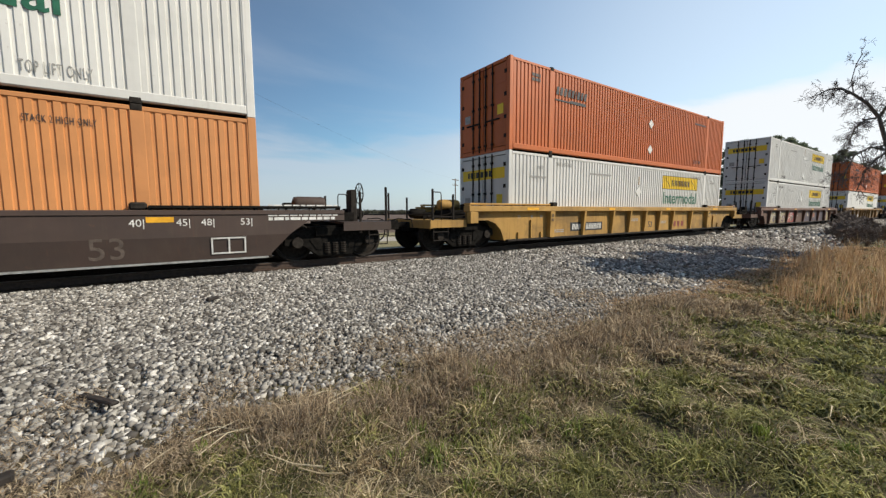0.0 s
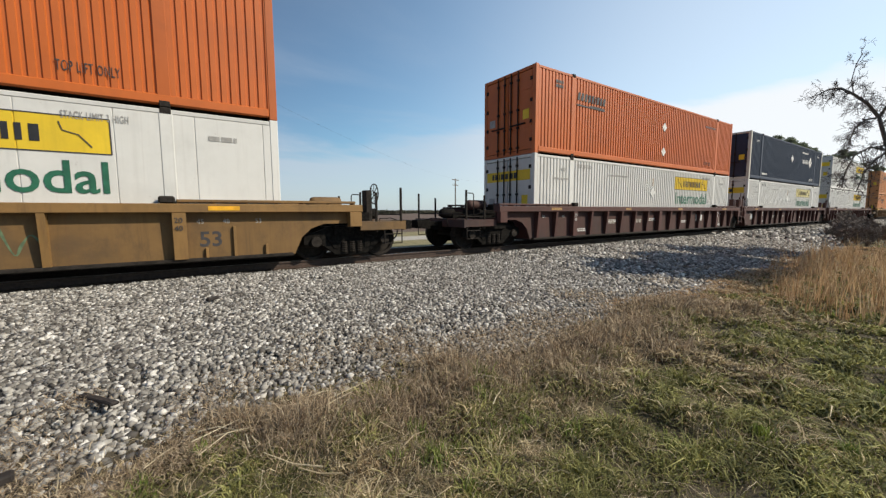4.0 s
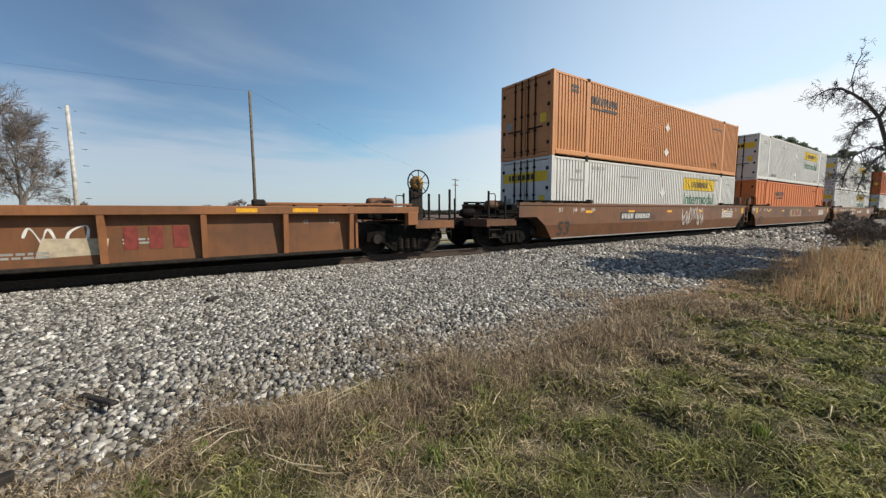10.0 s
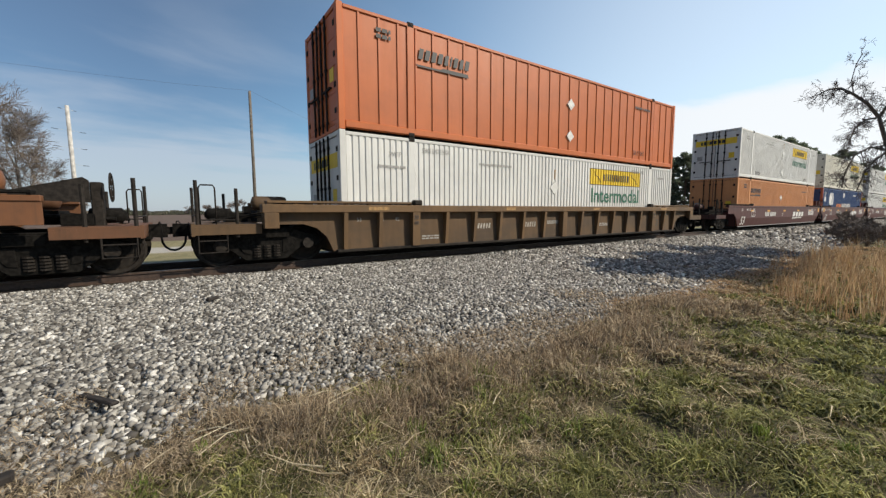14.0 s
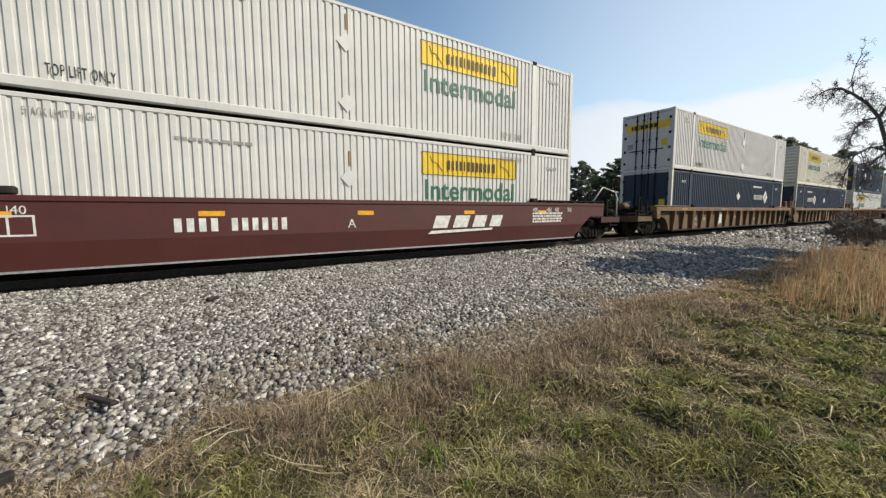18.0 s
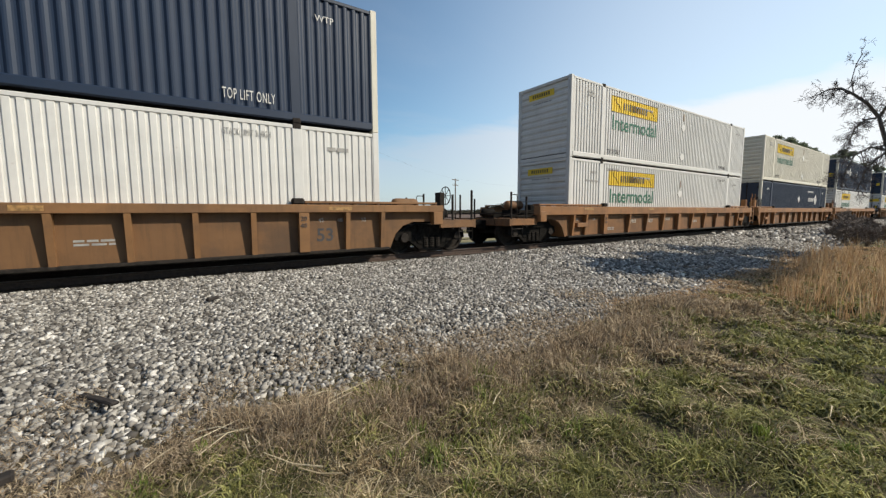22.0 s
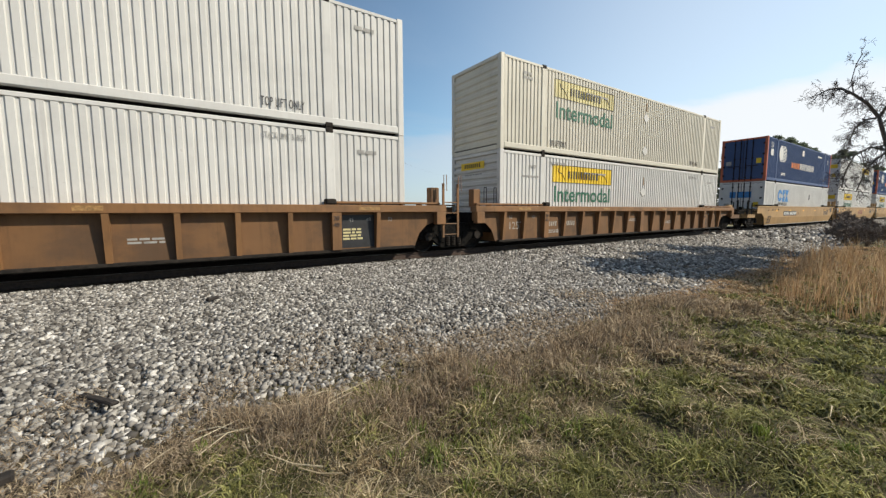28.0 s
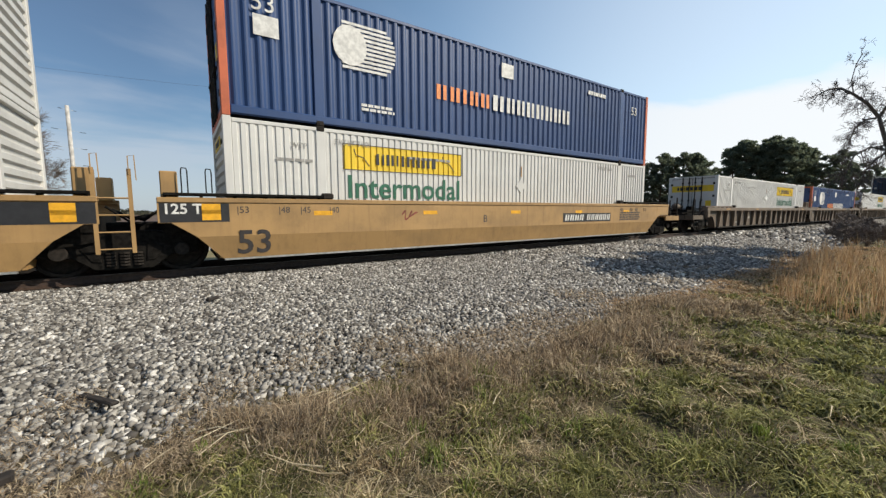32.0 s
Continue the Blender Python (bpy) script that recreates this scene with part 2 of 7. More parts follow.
BLACK = plain("black_paint", (0.018, 0.018, 0.02), 0.55)
STEEL = plain("dark_steel", (0.022, 0.018, 0.015), 0.8, 0.45, 12, gloss=0.2)
GREASE = plain("greasy_black_iron", (0.009, 0.008, 0.007), 0.9, 0.6, 14, gloss=0.12)
TREAD = plain("worn_steel", (0.28, 0.25, 0.22), 0.38, 0.3, 10, 0.9)
GALV = plain("bare_metal", (0.42, 0.42, 0.4), 0.45, 0.25, 14, 0.6)
YELLOW = paint("sign_yellow", (0.76, 0.52, 0.02), 0.5, 0.12, 0.06)
PALE_YELLOW = paint("faded_sign_yellow", (0.68, 0.60, 0.30), 0.55, 0.2, 0.1)
GREEN = plain("sign_green", (0.018, 0.11, 0.062), 0.5, 0.2)
INK = plain("stencil_ink", (0.045, 0.04, 0.04), 0.6, 0.2)
GREY_INK = plain("faded_stencil", (0.30, 0.29, 0.27), 0.6, 0.2)
CHALK = plain("white_stencil", (0.62, 0.61, 0.58), 0.6, 0.2)
RIVAL_BLUE = plain("sign_blue", (0.02, 0.17, 0.42), 0.5, 0.2)
WORN_AMBER = plain("faded_reflector", (0.30, 0.17, 0.06), 0.6, 0.4, 14)
AMBER = plain("amber_reflector", (0.72, 0.36, 0.02), 0.4, 0.15)
BADGE_ORANGE = plain("sign_orange", (0.72, 0.22, 0.05), 0.5, 0.2)
DEEP_RED = plain("sign_red", (0.19, 0.035, 0.025), 0.55, 0.25)

TAPE = plain("reflective_tape", (0.60, 0.52, 0.45), 0.4, 0.2)
PALE_TAPE = plain("pale_tape", (0.50, 0.49, 0.46), 0.4, 0.2)

# ---------------------------------------------------------------- containers
FACE = -BOX_W / 2          # the side that faces the camera


def profile(style):
    """(period, [(place in the period, depth)]) of a wall."""
    if style == "corrugated":
        return 0.170, ((0.0, 0.0), (0.092, 0.0), (0.104, 0.026), (0.156, 0.026))
    if style == "deep":
        return 0.213, ((0.0, 0.003), (0.03, 0.0), (0.062, 0.003), (0.106, 0.037), (0.137, 0.040), (0.168, 0.037))
    if style == "broad":
        return 0.246, ((0.0, 0.004), (0.034, 0.0), (0.068, 0.004), (0.120, 0.044), (0.156, 0.048), (0.192, 0.044))
    if style == "panelled":
        return 0.53, ((0.0, -0.0), (0.05, 0.0), (0.051, 0.026), (0.529, 0.026))
    return 1.22, ((0.0, 0.0), (1.195, 0.0), (1.198, 0.012), (1.217, 0.012))


def wall_points(style, x0, x1, off=0.0):
    per, pts = profile(style)
    out = []
    knots = [(k * per + a, d) for k in range(-1, int(20 / per) + 2) for a, d in pts]

    def depth(x):
        for (a, da), (b, db) in zip(knots, knots[1:]):
            if a <= x <= b:
                return da + (db - da) * (x - a) / max(1e-6, b - a)
        return 0.0
    out.append((x0, depth(x0)))
    out += [k for k in knots if x0 + 1e-4 < k[0] < x1 - 1e-4]
    out.append((x1, depth(x1)))
    return [(x, FACE + 0.012 + d - off) for x, d in out]


def wall(style, x0, x1, z0, z1, off=0.0, back=None):
    """A folded steel sheet along x; with back it is closed to that depth."""
    pts = wall_points(style, x0, x1, off)
    back = pts[0][1] + 0.02 if back is None else back
    bm = bmesh.new()
    lo = [bm.verts.new((x, y, z0)) for x, y in pts]
    hi = [bm.verts.new((x, y, z1)) for x, y in pts]
    for i in range(len(pts) - 1):
        bm.faces.new((lo[i], lo[i + 1], hi[i + 1], hi[i]))
    b = [bm.verts.new((x, back, z)) for x, z in ((x0, z0), (x1, z0), (x1, z1), (x0, z1))]
    bm.faces.new((b[1], b[0], b[3], b[2]))
    bm.faces.new((lo[0], hi[0], b[3], b[0]))
    bm.faces.new((lo[-1], b[1], b[2], hi[-1]))
    bm.faces.new([b[0], b[1]] + lo[::-1])
    bm.faces.new([b[3]] + hi + [b[2]])
    return bm


def diamond(r=0.2):
    return prism([(0, -r), (r, 0), (0, r), (-r, 0)], -0.006, 0.05)


def blocks(spec, h, lean=0.0, thick=0.004):
    """Plain upright bars in a row: (width, gap) pairs; they stand for a name."""
    bm = bmesh.new()
    x = 0.0
    for w, gap in spec:
        prism([(x, 0), (x + w, 0), (x + w + lean * h, h), (x + lean * h, h)], -thick, 0.0, bm)
        x += w + gap
    return bm


def bars(w, h, rows, gap=0.4, seed=1, thick=0.003):
    """Rows of small print that cannot be read."""
    rnd = random.Random(seed)
    bm = bmesh.new()
    rh = h / rows
    for r in range(rows):
        x = 0.0
        while x < w - 0.05:
            step = rnd.uniform(0.06, 0.22)
            box(bm, x, min(w, x + step), -thick, 0, h - (r + 1) * rh, h - (r + gap) * rh)
            x += step + 0.03
    return bm


def end_door():
    """One door leaf with pressed panels, on the end at x = 0."""
    bm = slab(-0.03, 0.03, 0.018, 1.155, 0.16, BOX_H - 0.14, soft=0.008)
    for k in range(4):
        box(bm, -0.040, -0.03, 0.05, 1.12, 0.26 + k * 0.63, 0.78 + k * 0.63)
    return bm


def door_hardware():
    """Hinges along the outer edge of a leaf and the handles of its rods."""
    bm = bmesh.new()
    for z in (0.4, 1.0, 1.7, 2.4):
        box(bm, -0.062, -0.041, 1.05, 1.16, z, z + 0.12)
    for y in (0.16, 0.50):
        box(bm, -0.10, -0.041, y - 0.02, y + 0.34, 1.02, 1.06)
        for z in (0.22, 0.9, 1.5, 2.5):
            box(bm, -0.092, -0.041, y - 0.05, y + 0.05, z, z + 0.07)
    return bm


def container(style, material, name_label, ends="door", posts=None, rail=None, wide=True):
    """A long freight container, x from 0 to its length, floor at z = 0."""
    L = BOX_L
    posts, rail = posts or material, rail or material
    t = thing("shipping_container", name_label, "container", "containers on the train")
    a, b = L / 2 - 6.1, L / 2 + 6.1
    inner = FACE + 0.10

    def sheet(x0, x1):
        return shared(("sheet", style, round(x0, 3), round(x1, 3)), lambda: wall(style, x0, x1, 0.21, BOX_H - 0.12, back=inner), material, "side_panel")
    cuts = ((0.16, a - 0.11), (a + 0.11, b - 0.11), (b + 0.11, L - 0.16))
    for x0, x1 in cuts:
        part("side_panel", sheet(x0, x1), None, t)
    flip = Matrix.Translation((L, 0, 0)) @ Matrix.Rotation(math.pi, 4, 'Z')
    far = shared(("far", style), lambda: wall(style, 0.16, L - 0.16, 0.21, BOX_H - 0.12, back=inner), material, "side_panel")
    part("side_panel", far, None, t, at=flip)
    bottom_rail = shared("bottom_rail", lambda: slab(0.16, L - 0.16, FACE - 0.004, FACE + 0.12, 0.05, 0.23, soft=0.022), rail, "bottom_rail")
    top_rail = shared("top_rail", lambda: slab(0.16, L - 0.16, FACE + 0.004, FACE + 0.10, BOX_H - 0.12, BOX_H - 0.03, soft=0.015), rail, "top_rail")
    for m in (None, flip):
        part("bottom_rail", bottom_rail, None, t, at=m)
        part("top_rail", top_rail, None, t, at=m)
    slots = shared("slots", lambda: slot_row(L), TAPE if material in (RED, TAN, ORANGE) else PALE_TAPE, "tape_strip")
    if wide:
        part("tape_strip", slots, None, t)["kind"] = "stuff"
    roof = shared("roof", lambda: slab(0.05, L - 0.05, FACE + 0.05, -FACE - 0.05, BOX_H - 0.07, BOX_H - 0.03), material, "roof")
    part("roof", roof, None, t)
    part("floor", shared("floor", lambda: slab(0.05, L - 0.05, FACE + 0.08, -FACE - 0.08, 0.06, 0.18), STEEL, "floor"), None, t)
    corner = shared("corner_post", lambda: slab(0, 0.16, FACE, FACE + 0.16, 0.0, BOX_H, soft=0.012), posts, "corner_post")
    for m in (Matrix.Identity(4), Matrix.Translation((L - 0.16, 0, 0)), flip, flip @ Matrix.Translation((L - 0.16, 0, 0))):
        part("corner_post", corner, None, t, at=m)
    mid = shared("stack_post", lambda: slab(-0.11, 0.11, FACE + 0.002, FACE + 0.1, 0.1, BOX_H - 0.05, soft=0.014), material, "stack_post")
    cast = shared("corner_casting", casting, STEEL, "corner_casting")
    for x in (a, b):
        part("stack_post", mid, None, t, at=(x, 0, 0))
        for z in (0.0, BOX_H - 0.118):
            part("corner_casting", cast, None, t, "dark steel casting with a lift hole", at=(x, 0, z))
    # ends
    for k, kind in enumerate((ends, "front" if ends == "door" else "door")):
        m = Matrix.Identity(4) if k == 0 else flip
        if kind == "door":
            leaf = shared("door_leaf", end_door, material, "door")
            rod = shared("lock_rod", lambda: tube(bmesh.new(), [(-0.068, 0, 0.06), (-0.068, 0, BOX_H - 0.06)], 0.026, 6), STEEL, "lock_rod")
            gasket = shared("door_gasket", lambda: slab(0.052, 0.07, -1.16, 1.16, 0.145, BOX_H - 0.125), BLACK, "gasket")
            part("gasket", gasket, None, t, "black rubber door gasket", at=m)
            for k2 in (0, 1):
                d = part("door", leaf if k2 == 0 else shared("door_leaf_b", lambda: mirrored(end_door()), material, "door"), None, t, at=m @ Matrix.Translation((0.05, 0, 0)))
                hw = shared("door_hardware", door_hardware, STEEL, "door_hardware") if k2 == 0 else shared("door_hardware_b", lambda: mirrored(door_hardware()), STEEL, "door_hardware")
                part("door_hardware", hw, None, d, "dark steel hinges, keepers and handles")["kind"] = "stuff"
                for y in (0.16, 0.50):
                    part("lock_rod", rod, None, d, "dark steel lock rod", at=(0, y if k2 == 0 else -y, 0))
                if k2 == 0:
                    part("data_plate", shared("door_plate", lambda: slab(-0.046, -0.041, 0.68, 0.98, 1.15, 1.42), GREY_INK, "data_plate"), None, d, "grey data plate")
                else:
                    part("sticker", shared("door_sticker", lambda: slab(-0.046, -0.041, -1.0, -0.72, 1.18, 1.5), YELLOW, "sticker"), None, d, "yellow warning sticker")
        else:
            part("front_panel", shared("front_panel", front_panel, material, "front_panel"), None, t, at=m)
    for z0, z1 in ((0.0, 0.14), (BOX_H - 0.12, BOX_H - 0.01)):
        for m in (Matrix.Identity(4), flip):
            part("end_rail", shared(("end_rail", z0), lambda: slab(0.0, 0.11, FACE + 0.162, -FACE - 0.162, z0, z1, soft=0.01), posts, "end_rail"), None, t, at=m)
    return t


def mirrored(bm):
    """The same mesh with y turned about."""
    bmesh.ops.transform(bm, matrix=Matrix.Diagonal((1, -1, 1, 1)), verts=bm.verts[:])
    bmesh.ops.reverse_faces(bm, faces=bm.faces[:])
    return bm


def slot_row(L):
    bm = bmesh.new()
    for k in range(26):
        x = 0.5 + k * 0.6
        if abs(x - L / 2 + 6.1) > 0.5 and abs(x - L / 2 - 6.1) > 0.5 and x < L - 0.6:
            box(bm, x, x + 0.36, FACE - 0.003, FACE + 0.01, 0.10, 0.14)
    return bm


def casting():
    bm = slab(-0.09, 0.09, FACE - 0.012, FACE + 0.15, 0.0, 0.118, soft=0.014)
    tube(bm, [(0, FACE - 0.02, 0.06), (0, FACE - 0.004, 0.06)], 0.032, 8)
    return bm


def front_panel():
    bm = bmesh.new()
    n = 11
    pts = [(0.11, 0.14)]
    for k in range(n):
        z = 0.16 + k * (BOX_H - 0.34) / n
        h = (BOX_H - 0.34) / n
        pts += [(0.07, z), (0.02, z + h * 0.15), (0.02, z + h * 0.6), (0.07, z + h * 0.75)]
    pts += [(0.07, BOX_H - 0.13), (0.11, BOX_H - 0.13)]
    return prism(pts, FACE + 0.162, -FACE - 0.162, bm)


def placards(t, xs, zs, material, r=0.2):
    for x in xs:
        for z in zs:
            part("placard", shared(("placard", r), lambda: diamond(r), material, "placard"), None, t, "diamond-shaped placard", at=(x, FACE - 0.001, z))


def small_print(t, x, z, w, h, rows, material, seed=1):
    part("small_print", shared(("print", w, h, rows, seed), lambda: bars(w, h, rows, 0.35, seed), material, "small_print"), None, t, at=(x, FACE + 0.004, z))


NAME_A = ((0.08, 0.09), (0.05, 0.07), (0.08, 0.06), (0.07, 0.08), (0.05, 0.09), (0.08, 0.08), (0.08, 0.08), (0.08, 0.08), (0.08, 0.08), (0.08, 0.07), (0.08, 0.08), (0.12, 0.0))


def yellow_sign(t, style, x, z, text=True, yellow=YELLOW, w=3.55):
    """A yellow name panel over a green word."""
    k = part("name_panel", shared(("sign", style, round(x % profile(style)[0], 3), w), lambda: wall(style, x, x + w, 0, 0.60, off=0.004), yellow, "name_panel"), None, t, "yellow name panel with a thin dark border", at=(0, 0, z))
    edge = bmesh.new()
    y = FACE + 0.006
    for x0, x1, z0, z1 in ((0, w, -0.012, 0.006), (0, w, 0.594, 0.612), (-0.006, 0.014, 0, 0.6), (w - 0.014, w + 0.006, 0, 0.6)):
        box(edge, x0, x1, y - 0.005, y, z0, z1)
    for s in (0.22, w - 0.72):
        tube(edge, [(s + 0.06, y, 0.5), (s + 0.1, y, 0.36), (s + 0.3, y, 0.3), (s + 0.46, y, 0.1)], 0.012, 4)
    e = MESHES.get("sign_border") or MESHES.setdefault("sign_border", mesh_of(edge, "border", INK))
    part("border", e, None, k, at=(x, 0, 0))
    part("name_marking", shared("name_marking", lambda: blocks(NAME_A, 0.27), BLACK, "name_marking"), None, k, "dark bars of a name", at=(x + 0.86, FACE + 0.003, 0.15))
    if text:
        part("lettering", letters("Intermodal", 0.78, GREEN, bold=0.010), None, t, "dark green lettering", at=(x + 0.06, FACE + 0.002, z - 0.68))


def stencil(t, text, size, material, x, z, narrow=0.55):
    """Tall narrow stencil lettering."""
    part("lettering", letters(text, size, material, space=1.15), None, t, at=Matrix.Translation((x, FACE + 0.002, z)) @ Matrix.Diagonal((narrow, 1, 1, 1)))


def white_box(t, style, flip, top, sign=YELLOW, sign_text=True):
    L = BOX_L
    x = L - 6.34 if not flip else 2.5
    yellow_sign(t, style, x, 1.96, sign_text, sign)
    dx = 7.75 if not flip else 8.5
    for z in ((2.0, 0.62) if top else (1.75,)):
        part("placard", shared(("placard_w", 0.24), lambda: diamond(0.22), MATS["white_paint"], "placard"), None, t, "white diamond placard", at=(dx, FACE - 0.002, z))
    if top:
        stencil(t, "TOP LIFT ONLY", 0.27, INK, 2.62 if not flip else 2.3, 0.30, 0.42)
        stencil(t, "TOP LIFT ONLY", 0.27, GREY_INK if not flip else INK, L - 3.42, 0.30, 0.42)
    else:
        stencil(t, "STACK LIMIT 3 HIGH", 0.19, GREY_INK, 2.3, 2.52, 0.45)
        stencil(t, "STACK LIMIT 3 HIGH", 0.19, GREY_INK, L - 3.42, 2.52, 0.45)
    small_print(t, 4.3, 2.32, 1.35, 0.10, 1, GREY_INK, 4)
    part("placard_strip", shared("placard_strip", lambda: slab(-0.02, 0.02, -0.006, 0.02, 0, 0.34), WORN_AMBER, "placard_strip"), None, t, "narrow rusty placard holder", at=(dx + 0.02, FACE + 0.004, 2.3 if top else 2.05))
    if top:
        small_print(t, 1.0, 2.3, 0.42, 0.26, 2, GREY_INK, 5)
    else:
        part("lettering", letters("WTP", 0.17, GREY_INK), None, t, at=(1.3, FACE + 0.002, 2.36))
        small_print(t, 1.0, 2.06, 0.78, 0.10, 1, GREY_INK, 5)
    small_print(t, L - 1.3, 2.35, 0.5, 0.14, 1, GREY_INK, 6)


def end_sign(t, material=YELLOW):
    """Yellow name panel across the end doors."""
    bm = slab(-0.004, 0.0, -1.1, 1.1, 0, 0.36)
    k = part("name_panel", MESHES.get("end_sign" + material.name) or MESHES.setdefault("end_sign" + material.name, mesh_of(bm, "name_panel", material)), None, t, "yellow name panel", at=(0.006, 0, 2.02))
    m = Matrix.Translation((-0.005, 0.8, 0.08)) @ Matrix.Rotation(radians(-90), 4, 'Z')
    part("name_marking", shared("end_bars", lambda: blocks(((0.1, 0.05), (0.16, 0.05), (0.05, 0.05), (0.18, 0.05), (0.16, 0.05), (0.18, 0.05), (0.16, 0)), 0.2), BLACK, "name_marking"), None, k, at=m)


def front_sign(t):
    """Small yellow panel high on a closed end, grey print below it."""
    k = part("name_panel", shared("front_sign", lambda: slab(0.008, 0.018, -0.62, 0.62, 0, 0.24), YELLOW, "name_panel"), None, t, "small yellow name panel", at=(0, 0.1, 2.36))
    turn = Matrix.Translation((0.006, 0.42, 0.06)) @ Matrix.Rotation(radians(-90), 4, 'Z')
    part("name_marking", shared("front_bars", lambda: blocks(((0.06, 0.05),) * 8, 0.13), BLACK, "name_marking"), None, k, at=turn)
    turn = Matrix.Translation((0.014, 0.5, 2.16)) @ Matrix.Rotation(radians(-90), 4, 'Z')
    part("small_print", shared("front_print", lambda: bars(0.9, 0.07, 1, 0.3, 91), GREY_INK, "small_print"), None, t, at=turn)["kind"] = "stuff"


def dark_name(t, x, z, h=0.27):
    """A slanted dark name with a line under it."""
    spec = ((0.13, .07), (0.14, .07), (0.14, .07), (0.14, .07), (0.12, .07), (0.05, .07), (0.14, .07), (0.12, .07), (0.14, 0))
    part("name_marking", shared(("dark_name", h), lambda: blocks(spec, h, 0.2), BLACK, "name_marking"), None, t, "black slanted name bars", at=(x, FACE + 0.004, z))
    part("underline", shared("underline", lambda: prism([(0, 0), (1.7, 0), (1.66, 0.1), (0.8, 0.1), (0.7, 0.05), (-0.08, 0.05)], -0.004, 0), BLACK, "underline"), None, t, at=(x, FACE + 0.004, z - 0.2))


def hollow_diamond(r0, r1):
    bm = bmesh.new()
    o = [(0, -r1), (r1, 0), (0, r1), (-r1, 0)]
    i = [(0, -r0), (r0, 0), (0, r0), (-r0, 0)]
    for k in range(4):
        j = (k + 1) % 4
        prism([o[k], o[j], i[j], i[k]], -0.004, 0, bm)
    return bm


def navy_box(t, flip, top):
    L = BOX_L
    x = 10.75 if not flip else 3.1
    part("name_marking", shared("navy_name", lambda: blocks(((0.07, 0.10), (0.09, 0.08), (0.07, 0.09), (0.08, 0.09), (0.07, 0.10), (0.08, 0.09), (0.09, 0.10), (0.07, 0.10), (0.09, 0)), 0.31), CHALK, "name_marking"), None, t, "white name bars", at=(x, FACE + 0.002, 1.62))
    k = part("badge", shared("navy_badge", lambda: hollow_diamond(0.2, 0.42), CHALK, "badge"), None, t, "white hollow diamond badge", at=(x + 2.0, FACE + 0.002, 1.8))
    part("badge", shared("navy_badge_in", lambda: hollow_diamond(0.05, 0.13), CHALK, "badge"), None, k)
    part("placard", shared(("placard_c", 0.24), lambda: diamond(0.25), CHALK, "placard"), None, t, "white diamond placard", at=(8.2 if not flip else 8.15, FACE - 0.002, 1.78))
    small_print(t, x - 0.2, 2.36, 1.5, 0.16, 1, CHALK, 7)
    stencil(t, "TOP LIFT ONLY", 0.30, CHALK, 2.15 if flip else L - 3.40, 0.34, 0.42)
    if flip:
        stencil(t, "TOP LIFT ONLY", 0.30, CHALK, L - 3.40, 0.34, 0.42)
    else:
        small_print(t, 2.2, 0.36, 0.9, 0.15, 1, CHALK, 8)
    part("lettering", letters("WTP", 0.2, CHALK), None, t, at=(1.0, FACE + 0.002, 2.3))
    part("lettering", letters("WTP", 0.2, CHALK), None, t, at=(L - 1.5, FACE + 0.002, 2.3))


def blue_box(t, top):
    L = BOX_L
    part("name_marking", shared("blue_name_a", lambda: blocks(((0.13, .09), (0.11, .14), (0.12, .08), (0.12, .13), (0.12, .13), (0.12, .08), (0.10, .12), (0.12, .08), (0.11, 0)), 0.40), BADGE_ORANGE, "name_marking"), None, t, "orange name bars", at=(5.2, FACE + 0.002, 1.12))
    part("name_marking", shared("blue_name_b", lambda: blocks(((0.15, .09), (0.12, .12)) + ((0.11, .08), (0.09, .10)) * 6 + ((0.11, .09), (0.10, 0)), 0.46), CHALK, "name_marking"), None, t, "white name bars", at=Matrix.Translation((7.27, FACE + 0.002, 1.10)) @ Matrix.Diagonal((1.18, 1, 1, 1)))
    badge = bmesh.new()
    for k in range(11):
        z = -0.5 + k * 0.1
        w = 0.75 * math.sqrt(max(0.05, 1 - (z / 0.56) ** 2))
        box(badge, 0.1 if abs(z) < 0.3 else -0.2, 0.75 + w * 0.6, -0.004, 0, z - 0.03, z + 0.03)
    lathe_pts = [(math.cos(a) * 0.42, math.sin(a) * 0.46) for a in np.linspace(0, 2 * math.pi, 17)[:-1]]
    prism(lathe_pts, -0.006, -0.001, badge)
    part("badge", MESHES.get("blue_badge") or MESHES.setdefault("blue_badge", mesh_of(badge, "badge", CHALK)), None, t, "white round badge with speed lines", at=(2.75, FACE + 0.002, 1.95))
    part("lettering", letters("53", 0.5, CHALK), None, t, "white number", at=(0.62, FACE + 0.002, 2.2))
    part("placard", shared("square", lambda: slab(0, 0.5, -0.004, 0, 0, 0.42), CHALK, "placard"), None, t, "white square plate", at=(0.66, FACE + 0.002, 1.7))
    part("placard", shared("square", lambda: slab(0, 0.5, -0.004, 0, 0, 0.42), CHALK, "placard"), None, t, "white square plate", at=(7.6, FACE + 0.002, 2.15))
    part("lettering", letters("53", 0.45, CHALK), None, t, "white number", at=(L - 1.3, FACE + 0.002, 2.0))
    small_print(t, L - 4.2, 2.35, 1.1, 0.2, 1, CHALK, 9)
    small_print(t, 3.0, 0.5, 0.9, 0.2, 2, CHALK, 10)


def red_box(t, x=2.2, px=8.55):
    L = BOX_L
    dark_name(t, x, 2.05)
    placards(t, (px,), (1.82, 0.72), CHALK)
    stencil(t, "TOP LIFT ONLY", 0.25, INK, L - 3.42, 0.40, 0.42)
    small_print(t, 1.0, 2.3, 0.4, 0.3, 2, INK, 11)
    small_print(t, L - 3.4, 2.3, 1.2, 0.13, 1, INK, 12)


